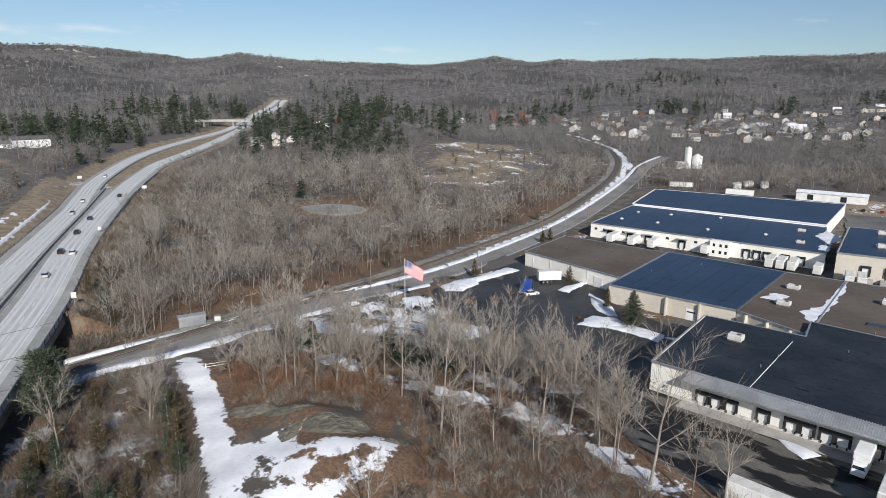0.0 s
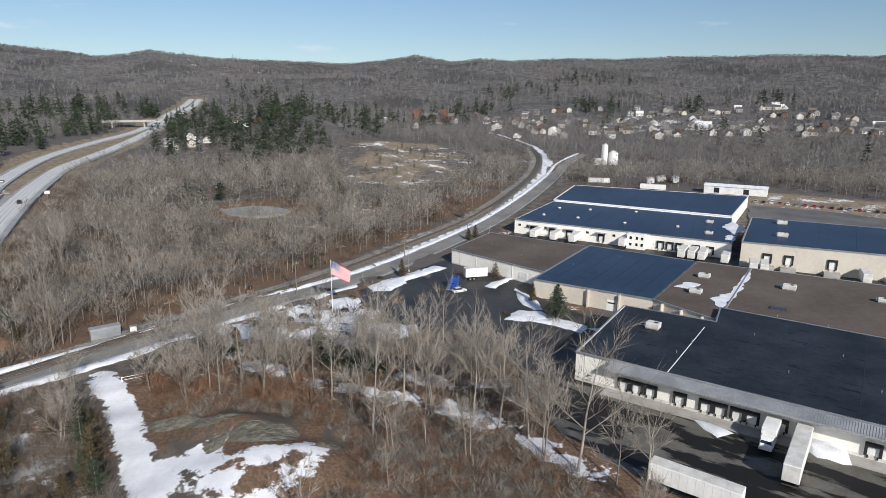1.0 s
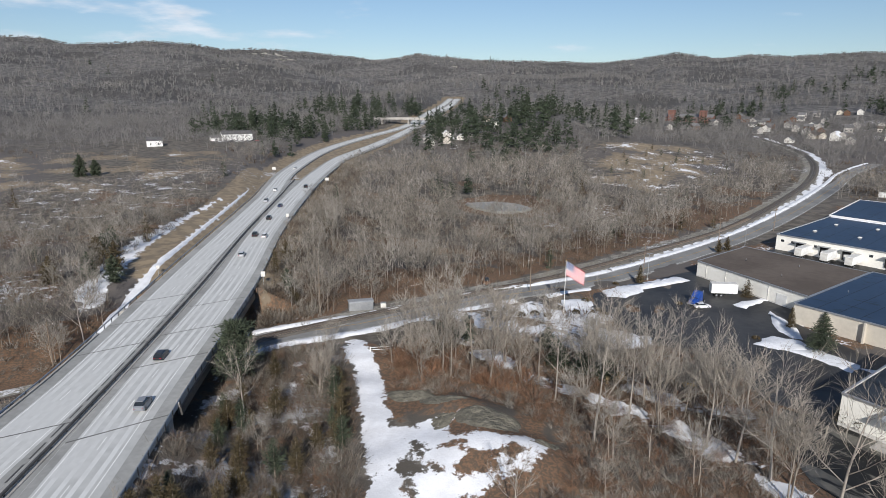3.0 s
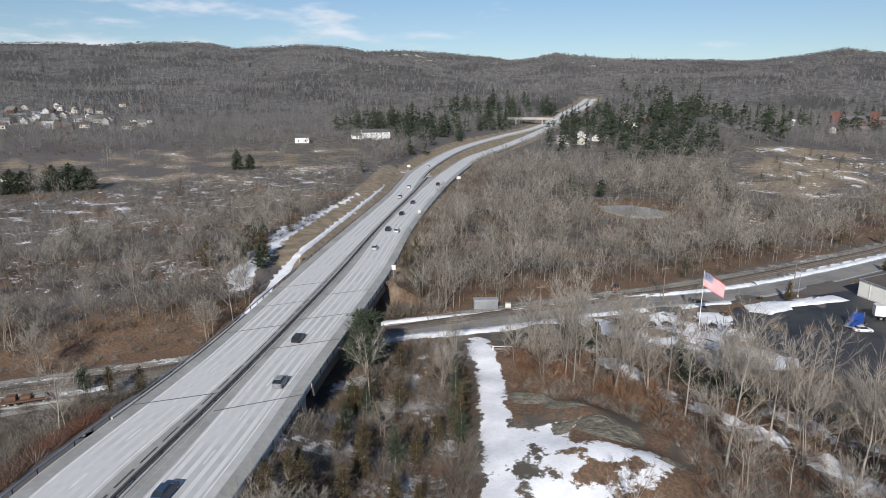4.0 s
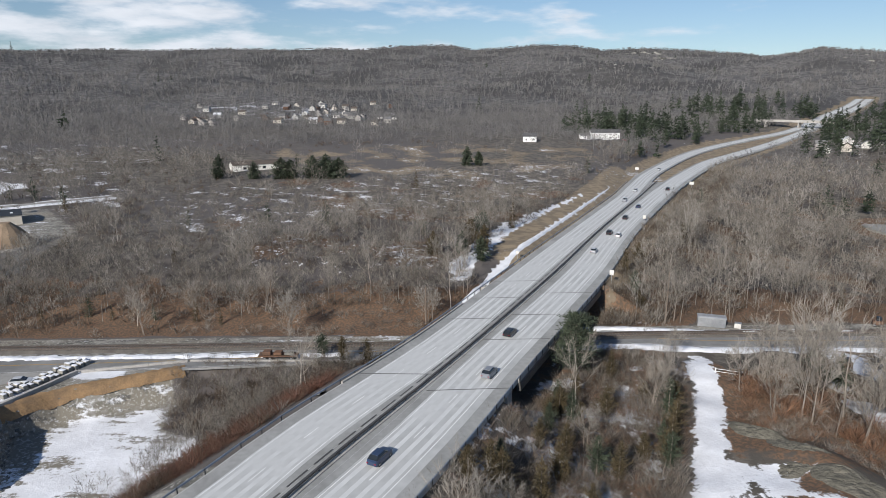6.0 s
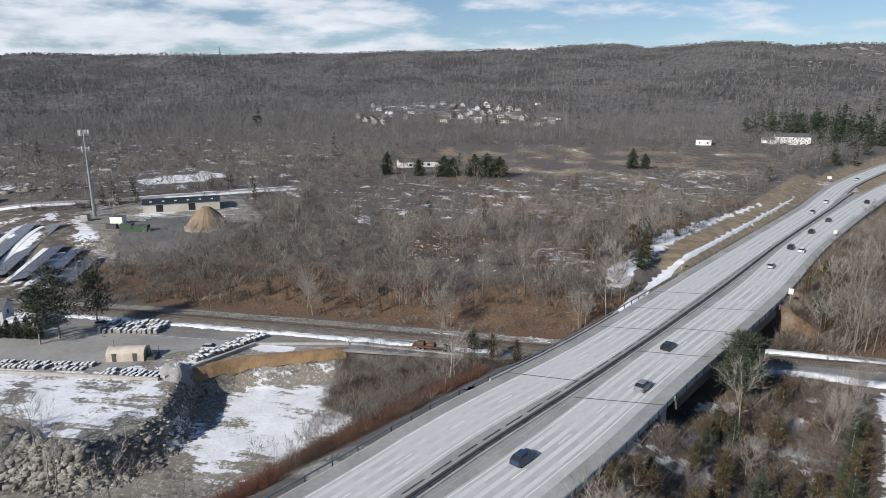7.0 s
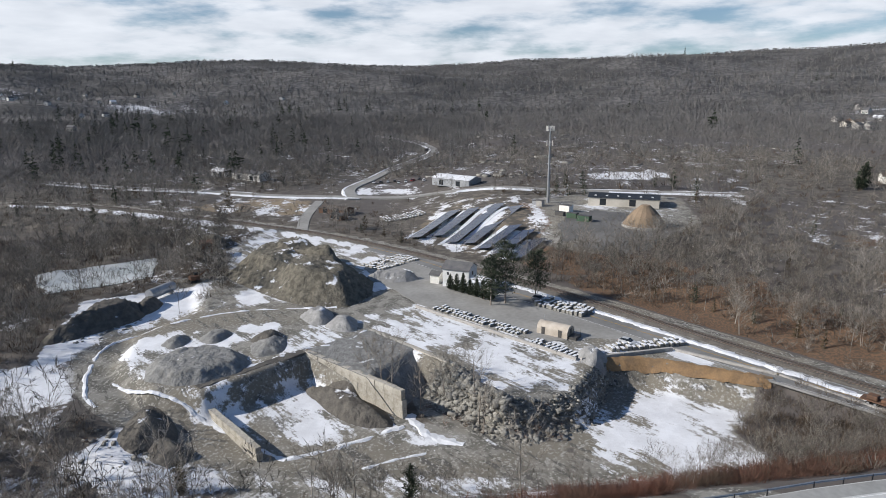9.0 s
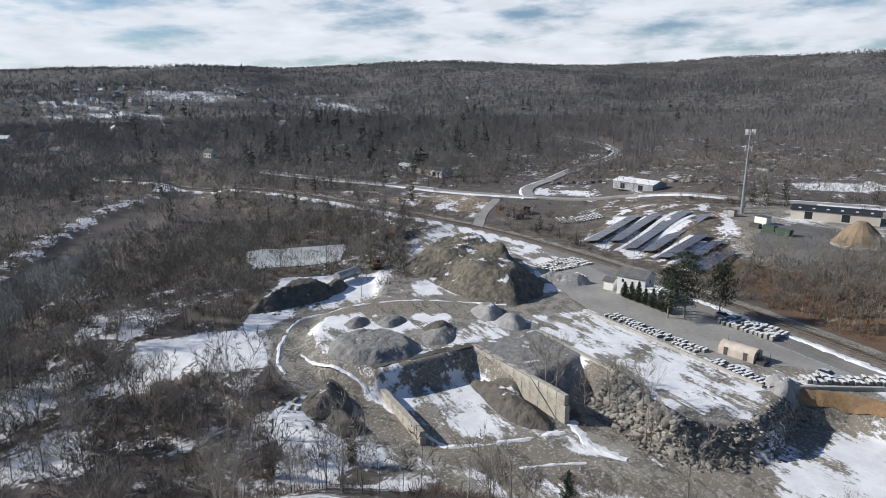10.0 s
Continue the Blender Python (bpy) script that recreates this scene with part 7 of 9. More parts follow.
    for z, r, n in ((34.2, 1.9, 9), (27.5, 1.5, 6)):
        pf = part("platform", rod(bmesh.new(), (0, 0, z - 0.15), (0, 0, z + 0.1), r * 0.75, sides=12), GALV, t)
        for i in range(n):
            a = 6.2832 * i / n
            part("antenna", boxed(-0.2, 0.2, -0.12, 0.12, -1.2, 1.2), OFF_WHITE, pf).matrix_basis = pose(r * math.cos(a), r * math.sin(a), z + 0.4, 0, 0, math.degrees(a) + 90)
    for x, y, w, d, h, mat, lab in ((-290, -7, 3, 2.4, 2.6, CONCRETE, "small concrete equipment shelter below the mast"), (-294, -9.5, 2.2, 2, 1.8, GALV, "grey equipment cabinet below the mast"), (-277, 4.5, 5, 3.5, 3, CREAM, "small cream garage on the shelf lot"),
                                    (-263, 7, 4.5, 2.4, 2.2, GREEN_BOX, "dark green waste container on the lot"), (-257, 11.5, 5.5, 2.6, 2.4, GREEN_BOX, "dark green waste container on the lot"), (-268, 2, 4, 2, 1.6, STEEL, "dark steel waste container on the lot")):
        t = thing("equipment_box", pose(x, y, at_ground(x, y), 0, 0, 60), lab, "container", "boxes on the shelf lot")
        part("body", boxed(-w / 2, w / 2, -d / 2, d / 2, 0, h, 0.06), mat, t)
        part("lid", boxed(-w / 2 - 0.06, w / 2 + 0.06, -d / 2 - 0.06, d / 2 + 0.06, h, h + 0.12), STEEL, t)
    # road along the shelf and the lane up the hill
    for pts, w, nm in ((SHELF_ROAD, 3.4, "road_shelf"),
                       (HILL_ROAD, 3.2, "road_hill"), (((-262, -112), (-292, -122), (-332, -130)), 2.6, "road_crossing")):
        ln = draped(spline(pts, 6), 0.2 if nm == "road_crossing" else 0.5)
        ob = tagged(new(nm), "grey country road with snowy edges", "road", kind="structure")
        part("surface", sweep(ln, [(-w, 0), (w, 0), (w + 0.5, -1.6), (-w - 0.5, -1.6)]), GREY_ASPHALT, ob)
        if nm == "road_crossing":
            continue
        rr = random.Random(len(pts))
        for s in (-1, 1):
            k = 0
            while k < len(ln) - 4:
                run = rr.randint(4, 14)
                if rr.random() < 0.72:
                    bm = sweep(ln[k:k + run], [(s * w, -0.05), (s * (w + 0.4), 0.15), (s * (w + 1.4), 0.05), (s * (w + 2.6), -0.7)], closed=False)
                    for v in bm.verts:
                        v.co += Vector((rr.uniform(-0.4, 0.4), rr.uniform(-0.4, 0.4), rr.uniform(-0.2, 0.1)))
                    part("snow_edge", bm, SNOW, ob, "snow heaped along the road edge")
                k += run
    for x, y, w, d, h, hd, wm, rm, lab in ((-366, -58, 27, 12, 4.2, 62, CORRUGATED, SNOW, "blue-grey metal warehouse with snow on its roof"), (-398, -204, 26, 10, 4.5, 70, OFF_WHITE, SHINGLE, "long low pale building by the hill road"), (-412, -232, 16, 9, 4, 65, WHITE, SNOW, "low white building with snow on its roof"),
                                           (-303, -110, 16, 8, 2.6, 70, RUST, BROWN_ROOF, "low rusty shed among snow"), (-290, -104, 8, 5, 2.2, 60, RUST, STEEL, "low dark shed among snow")):
        gable_house(pose(x, y, at_ground(x, y), 0, 0, hd), w, d, h, d * 0.14, wm, rm, lab, "warehouse", "sheds along the shelf road", name="metal_shed", windows=[("s", -w * 0.25, 0.2, 3, 3), ("s", w * 0.2, 0.2, 3, 3)])
    # racks of low frames beside the sheds
    slab_rows((-286, -80), (-297, -62), 14, 4, 3.0, "stone slab rows on the shelf", "low stacks of stone slabs in snow", (2.0, 0.9, 0.7), seed=12)


build_west()


# ---- water and ice ----
def build_water():
    ln = np.column_stack([RIVER, np.full(len(RIVER), -7.4)])
    tagged(part("river", sweep(ln, [(-17, 0), (17, 0)], closed=False), WATER, None), "dark slow river between snowy wooded banks", "river", kind="structure")
    for nm, poly, z, lab in (("pond_yard", ((-183, -178), (-210, -149), (-186, -134), (-163, -156)), -0.7, "frozen pale pond beside the stone yard"), ("pond_woods", [tuple(p) for p in spline([(-74, 328), (-62, 336), (-46, 332), (-39, 320), (-47, 310), (-60, 311), (-70, 318), (-74, 327)], 5)], 1.35, "frozen pond in the leafless woods")):
        tagged(part(nm, prism(rough_edge(poly, 6, 1.2, 2), z - 1.5, z), ICE if z < 0 else MURK, None), lab, "pond", kind="structure")


build_water()


# ---- road furniture, flag, poles ----
def utility_pole(x, y, h=11.0, arms=True):
    t = thing("utility_pole", pose(x, y, at_ground(x, y), 0, 0, 45), "weathered wooden utility pole", "utility pole", "utility poles")
    part("pole", rod(bmesh.new(), (0, 0, -0.5), (0, 0, h), 0.17, 0.11), POLE_WOOD, t)
    if arms:
        part("crossarm", boxed(-1.2, 1.2, -0.06, 0.06, h - 0.9, h - 0.75), POLE_WOOD, t)
        for k in (-1.1, -0.5, 0.5, 1.1):
            part("insulator", rod(bmesh.new(), (k, 0, h - 0.75), (k, 0, h - 0.55), 0.05), OFF_WHITE, t)


def build_flag():
    z0 = at_ground(-10.4, 169.5)
    t = thing("flagpole", pose(-10.4, 169.5, z0), "tall white flagpole flying a large striped flag", "flagpole")
    part("pole", rod(bmesh.new(), (0, 0, 0), (0, 0, 15.2), 0.11, 0.06, sides=10), WHITE, t)
    part("ball", rod(bmesh.new(), (0, 0, 15.2), (0, 0, 15.45), 0.13, 0.05), YELLOW, t)
    part("base", rod(bmesh.new(), (0, 0, 0), (0, 0, 0.4), 0.5, 0.35, sides=12), CONCRETE, t)
    flag = part("flag", boxed(-0.02, 0.02, -0.02, 0.02, 11, 15), WHITE, t, "large red and white striped flag with a blue corner")
    W, Hh = 6.2, 3.9

    def at(u, v):
        """A point of the blown, sagging cloth: u along the fly, v down the hoist."""
        x = 0.12 + W * u * 0.80
        sag = 3.0 * u ** 1.15
        return (x, 0.45 * math.sin(u * 8 + v * 1.2) * u + 0.5 * u, 15.0 - Hh * v - sag + 0.12 * math.sin(u * 11 + v * 3) * u)
    for i in range(13):
        v0, v1 = i / 13, (i + 1) / 13
        bm = bmesh.new()
        us = np.linspace(0.4 if i < 7 else 0, 1, 15)
        rows = [[bm.verts.new(at(u, v)) for v in (v0, v1)] for u in us]
        for a, b in zip(rows, rows[1:]):
            bm.faces.new((a[0], a[1], b[1], b[0]))
        part("stripe", bm, FLAG_RED if i % 2 == 0 else WHITE, flag)
    bm = bmesh.new()
    rows = [[bm.verts.new(at(u, v)) for v in np.linspace(0, 7 / 13, 6)] for u in np.linspace(0, 0.4, 8)]
    for a, b in zip(rows, rows[1:]):
        for k in range(5):
            bm.faces.new((a[k], a[k + 1], b[k + 1], b[k]))
    part("canton", bm, FLAG_BLUE, flag)
    bm = bmesh.new()
    for i in range(5):
        for j in range(5):
            c = at(0.05 + 0.075 * i, (0.5 + j) * 7 / 13 / 5)
            box(bm, c[0] - 0.09, c[0] + 0.09, c[1] - 0.03, c[1] + 0.03, c[2] - 0.09, c[2] + 0.09)
    part("stars", bm, WHITE, flag)


def build_furniture():
    utility_pole(-75.3, 151, 14, False)
    for x, y in ((-48.5, 153), (-22, 187), (12.7, 219.1), (44, 272), (70.4, 300), (-148.6, 76), (-118, 104)):
        utility_pole(x, y, 10.5)
    t = thing("tool_shed", pose(-66, 157.5, at_ground(-66, 157.5), 0, 0, 30), "grey container shed with a grey sheet roof beside the track", "shed")
    part("body", boxed(-3.4, 3.4, -1.4, 1.4, 0, 2.4, 0.05), GALV, t)
    part("tarp", hull(((-3.5, 1.5, 1.1, 2.3, 2.7), (3.5, 1.5, 1.1, 2.3, 2.7))), CORRUGATED, t)
    t = thing("barrel_group_box", pose(-60.5, 161, at_ground(-60.5, 161), 0, 0, 20), "small white storage box beside the shed", "box")
    part("body", boxed(-0.8, 0.8, -0.6, 0.6, 0, 1.3, 0.05), OFF_WHITE, t)
    part("lid", boxed(-0.85, 0.85, -0.65, 0.65, 1.3, 1.4), GALV, t)
    t = thing("gate", pose(-50, 131, at_ground(-50, 131), 0, 0, 25), "white pipe gate across the snowy lane", "gate")
    for x in (-2.6, 2.6):
        part("post", boxed(x - 0.12, x + 0.12, -0.12, 0.12, 0, 1.3), WHITE, t)
    for z in (0.5, 1.1):
        part("bar", rod(bmesh.new(), (-2.6, 0, z), (2.6, 0, z), 0.06), WHITE, t)
    # signs beside the highway
    for x, y, h, w, hh, rz in ((-92.0, 150.5, 3.2, 1.2, 1.5, 20), (-128, 231, 2.8, 1.2, 1.4, 20), (-159, 335, 3, 2.4, 1.6, 20), (-126, 150, 2.5, 0.9, 0.9, 20), (-214, 372, 3, 2.4, 1.6, 20)):
        z = float(zh_of(np.array([x]), np.array([y]))[0]) - 0.6
        t = thing("road_sign", pose(x, y, z, 0, 0, rz), "plain pale roadside sign panel on a steel post", "road sign", "highway signs")
        part("post", boxed(-0.06, 0.06, -0.06, 0.06, -0.8, h), GALV, t)
        part("panel", boxed(-w / 2, w / 2, -0.1, -0.06, h - hh, h, 0.02), OFF_WHITE, t)
    # lamp standards of the front lot
    for x, y in ((13.5, 208), (52, 262)):
        t = thing("street_lamp", pose(x, y, 0.1, 0, 0, 30), "tall grey lot lamp with two heads", "street lamp", "lot lamps")
        part("pole", rod(bmesh.new(), (0, 0, 0), (0, 0, 9), 0.1, 0.07), GALV, t)
        for s in (-1, 1):
            part("head", boxed(s * 0.2, s * 1.0, -0.2, 0.2, 8.9, 9.1, 0.04), GALV, t)
        part("base", rod(bmesh.new(), (0, 0, 0), (0, 0, 0.8), 0.3), CONCRETE, t)
    # garden round and low hedges before the flagpole
    t = thing("garden_ring", pose(-11, 151, at_ground(-11, 151)), "round stone garden ring holding snow", "garden ring")
    ring = [(3.4 * math.cos(a), 3.4 * math.sin(a), 0.0) for a in np.linspace(0, 6.2832, 25)]
    part("kerb", sweep(ring, [(-0.35, 0), (0.35, 0), (0.3, 0.5), (-0.3, 0.5)]), CONCRETE, t)
    part("snow", rod(bmesh.new(), (0, 0, 0.1), (0, 0, 0.35), 2.9, 2.4, sides=20), SNOW, t)
    g = np.random.RandomState(3)
    for i, (x, y, w) in enumerate(((-18, 166, 1.5), (-14.5, 166.8, 1.4), (-7, 170, 1.3), (-21.5, 164, 1.4), (-1.5, 171.5, 1.7), (0.5, 169, 1.5), (-5, 181, 1.4), (3.5, 199.5, 1.1), (21.5, 186, 1.0), (37.5, 163, 1.1), (-25, 160, 1.3))):
        t = thing("clipped_shrub", pose(x, y, at_ground(x, y) + 0.05), "low clipped brown-green shrub in a snowy bed", "shrub", "clipped shrubs")
        V, T = [], []
        for k in range(260):
            d = unit(g.normal(size=3) * np.array((1, 1, 0.8)))
            d[2] = abs(d[2])
            add_spike(V, T, d * w * 0.7 * np.array((1, 1, 0.75)), unit(d + g.normal(0, 0.5, 3)), w * 0.38, 0.16, g)
        new("foliage", tri_mesh("foliage", np.array(V), np.array(T), CEDAR)).parent = t
        part("stem", rod(bmesh.new(), (0, 0, -0.1), (0, 0, w * 0.8), 0.08), BARK, t)
    # yellow machine and boxes behind the trees
    for x, y, mat, lab in ((3.5, 128.5, WOOD, "stack of raw timber pallets behind the trees"), (18.4, 129.2, YELLOW, "small yellow loader parked behind the trees")):
        t = thing("pallet_stack" if mat is WOOD else "loader", pose(x, y, 0.1, 0, 0, 15), lab, "pallets" if mat is WOOD else "loader")
        if mat is WOOD:
            for k in range(6):
                part("pallet", boxed(-2.2, 2.2, -1.1, 1.1, 0.3 * k, 0.3 * k + 0.22, 0.03), WOOD, t)
        else:
            part("body", boxed(-1.2, 1.2, -0.7, 0.7, 0.6, 1.5, 0.1), YELLOW, t)
            part("cab", boxed(-0.6, 0.5, -0.55, 0.55, 1.5, 2.4, 0.05), GLASS, t)
            part("bucket", boxed(1.4, 2.1, -0.9, 0.9, 0.2, 0.8, 0.08), STEEL, t)
            wheels(t, (-0.8, 0.8), (-0.75, 0.75), 0.5, 0.35)
    for x, y, mat in ((-84, 168, RUST), (-36, 188.5, RUST), (-33.5, 152.5, RUST)):
        t = thing("digger_shed", pose(x, y, at_ground(x, y), 0, 0, 20), "rusty track maintenance machine among trees", "machine", "track machines")
        part("body", boxed(-1.2, 1.2, -0.8, 0.8, 0.5, 1.6, 0.1), mat, t)
        part("cab", boxed(-0.5, 0.7, -0.6, 0.6, 1.6, 2.6, 0.06), GLASS, t)
        wheels(t, (-0.8, 0.8), (-0.75, 0.75), 0.45, 0.3)


build_flag()
build_furniture()


# ---- far buildings ----
HOUSES = []


def build_far():
    # overpass over the highway
    t = tagged(new("overpass"), "grey concrete overpass crossing the highway", "bridge", kind="structure")
    ln = [(-296, 775, 25.5), (-272, 774, 25.8), (-245, 774, 26), (-205, 776, 25.5)]
    part("deck", sweep(ln, [(-5, 0), (5, 0), (5, -1.4), (-5, -1.4)]), CONCRETE, t)
    for o in (-4.8, 4.8):
        part("parapet", sweep(ln, [(o - 0.2, 0), (o + 0.2, 0), (o + 0.2, 1.0), (o - 0.2, 1.0)]), CONCRETE, t)
    for x in (-286, -251, -218):
        part("pier", boxed(x - 0.7, x + 0.7, 770, 778, 8, 24.7), CONCRETE, t)
    # brick works with two towers
    z = at_ground(98, 930)
    t = gable_house(pose(98, 930, z, 0, 0, -22), 62, 18, 7, 3.5, BRICK, SHINGLE, "long red brick building with two square towers", "brick building", name="brick_building", windows=[("s", -27 + 4.5 * i, 2, 2, 3) for i in range(13)])
    for x in (-22, 19):
        part("tower", boxed(x - 4, x + 4, -13, -5, -0.5, 16), BRICK, t)
        part("tower_roof", boxed(x - 4.3, x + 4.3, -13.3, -4.7, 16, 16.6), SHINGLE, t)
    # silo works
    z = at_ground(185, 476)
    t = thing("batching_plant", pose(184, 476, z), "white concrete batching plant with a tall silo", "silo plant")
    for x, y, r, h in ((0, 0, 2.2, 15), (6.5, -1, 3.6, 9), (9.5, 4, 2.6, 7)):
        s = part("silo", rod(bmesh.new(), (x, y, 0), (x, y, h), r, sides=18), WHITE, t)
        part("silo_top", rod(bmesh.new(), (x, y, h), (x, y, h + r * 0.6), r, 0.3, sides=18), OFF_WHITE, s)
    part("shed", boxed(-9, -3, -3, 3, 0, 5), OFF_WHITE, t)
    part("ladder_tower", boxed(-2.8, -2.2, -0.4, 0.4, 0, 16), GALV, t)
    gable_house(pose(217, 349, at_ground(217, 349), 0, 0, -36), 34, 9, 4.2, 1.0, WHITE, SNOW, "long white shed with snow on its roof", "shed", name="rear_shed", windows=[("s", -10, 0.3, 3, 3), ("s", 6, 0.3, 3, 3)])
    # large white house by the highway, farm building
    z = at_ground(-329, 510)
    gable_house(pose(-329, 510, z, 0, 0, 44), 26, 11, 6.2, 2.6, WHITE, SHINGLE, "large white clapboard building with grey roof", windows=[("s", -10 + 5 * i, k, 0.8, 1.2) for i in range(5) for k in (1.0, 3.9)])
    gable_house(pose(-343, 499, z, 0, 0, 44), 9, 8, 3.4, 1.8, WHITE, SHINGLE, "low white wing of the large house", name="house_wing", windows=[("s", 0, 1.0, 1.1, 1.3)])
    gable_house(pose(-366, 448, at_ground(-366, 448), 0, 0, 40), 12, 8, 4.6, 2.6, WHITE, SHINGLE, "white farmhouse with grey roof", windows=[("s", -3, 1, 1, 1.4), ("s", 3, 1, 1, 1.4)])
    gable_house(pose(-372, 186, at_ground(-372, 186), 0, 0, 78), 30, 10, 3.6, 1.8, CREAM, BROWN_ROOF, "long low farm building with brown roof", "farm building", name="farm_building", windows=[("s", -8, 0.8, 2, 1.5), ("s", 4, 0.8, 2, 1.5)])
    # neighbourhoods of small houses
    r = random.Random(17)
    kinds = []
    for i, (w, d, h, wm, rm, lab) in enumerate(((9, 7, 4.6, OFF_WHITE, SHINGLE, "white clapboard house with grey roof"), (10, 7, 3.0, OFF_WHITE, SHINGLE, "low white house with grey roof"), (8.5, 7, 4.8, CONCRETE, SHINGLE, "weathered two-storey house with grey roof"),
                                                (10, 7, 3.8, TAN, BROWN_ROOF, "tan house with brown roof"), (9, 7, 4.4, RUST, SHINGLE, "red-brown house with grey roof"), (10, 8, 4.2, OFF_WHITE, SNOW, "white house with snow on its roof"))):
        k = gable_house(pose(0, 0, -300 - i), w, d, h, d * 0.36, wm, rm, lab, "house", "houses of the far neighbourhoods", windows=[("s", -w * 0.28, 1.0, 1.3, 1.4), ("s", w * 0.28, 1.0, 1.3, 1.4), ("e", 0, 1.2, 1.3, 1.4)], sills=False)
        kinds.append(k)
    used = [False] * len(kinds)

    def put(x, y, a, pick=(0, 1, 2, 2, 2, 3, 3, 4, 4, 5)):
        HOUSES.append((x, y))
        i = r.choice(pick)
        m = pose(x, y, at_ground(x, y), 0, 0, a)
        if not used[i]:
            used[i] = True
            kinds[i].matrix_basis = m
        else:
            copy_thing(kinds[i], m)
    for _ in range(150):
        u, v = r.random(), r.random()
        x, y = 160 + 480 * u, 640 + 340 * v - 60 * u
        put(x, y, r.choice((-30, 60, -20, 70)) + r.uniform(-8, 8))
    for _ in range(28):
        u, v = r.random(), r.random()
        x, y = -600 - 330 * u, 400 + 120 * v + 60 * u
        put(x, y, r.choice((40, 130)) + r.uniform(-10, 10))
    for _ in range(34):
        a, q = math.radians(r.uniform(50, 69)), r.uniform(760, 1120)
        put(-math.sin(a) * q, math.cos(a) * q, r.choice((40, 130)) + r.uniform(-15, 15))
    for x, y in ((-163, 569), (-150, 575), (-140, 588), (-131, 597), (-122, 622), (-116, 634), (-172, 586), (-158, 604), (-106, 650), (-128, 660), (60, 790), (90, 800), (30, 880), (120, 870), (150, 760), (200, 720)):
        put(x, y, r.choice((20, 110)) + r.uniform(-12, 12))
    for cx, cy, s, n in ((-655, -970, 90, 20), (-880, -1020, 120, 26), (-1150, -1130, 130, 14), (-550, -650, 60, 5), (-1080, -742, 90, 8), (-330, -560, 60, 4)):
        for _ in range(n):
            put(cx + r.gauss(0, s), cy + r.gauss(0, s), r.uniform(0, 180), (0, 0, 0, 1, 1, 2, 3, 5, 5, 5))
    # pale cliffs and ledges that break through the hill woods
    g = np.random.RandomState(44)
    lib = [rock_arrays(40 + i) for i in range(6)]
    xs, ys, ss = [], [], []
    for cx, cy, w, d, n, size in ((-1120, 1960, 34, 14, 16, 15), (-1020, 1930, 24, 10, 9, 12), (-300, 1460, 40, 14, 8, 6), (-420, 1900, 70, 30, 10, 8), (-240, 2000, 90, 40, 12, 8), (150, 2200, 50, 30, 10, 9),
                                  (196, 2330, 40, 20, 6, 8), (-900, 1500, 90, 30, 12, 9), (-470, -70, 50, 16, 40, 5), (-440, -20, 40, 14, 30, 4), (-520, 60, 60, 30, 40, 5), (-600, -60, 90, 40, 30, 6), (-480, 110, 40, 30, 20, 4), (-395, -30, 22, 8, 40, 4)):
        a = math.atan2(cy, cx)
        u, v = g.normal(0, w, n), g.normal(0, d, n)
        xs.append(cx - math.sin(a) * u + math.cos(a) * v), ys.append(cy + math.cos(a) * u + math.sin(a) * v), ss.append(0.75 * size * g.lognormal(-0.1, 0.4, n))
    x, y, size = np.concatenate(xs), np.concatenate(ys), np.concatenate(ss)
    v, t = scatter(lib, x, y, ground_z(x, y) - size * 0.08, size, g)
    tagged(new("hill_ledges", tri_mesh("hill_ledges", v, t, ROCK)), "pale rock ledges among the hill woods", "rock", kind="stuff")


build_far()


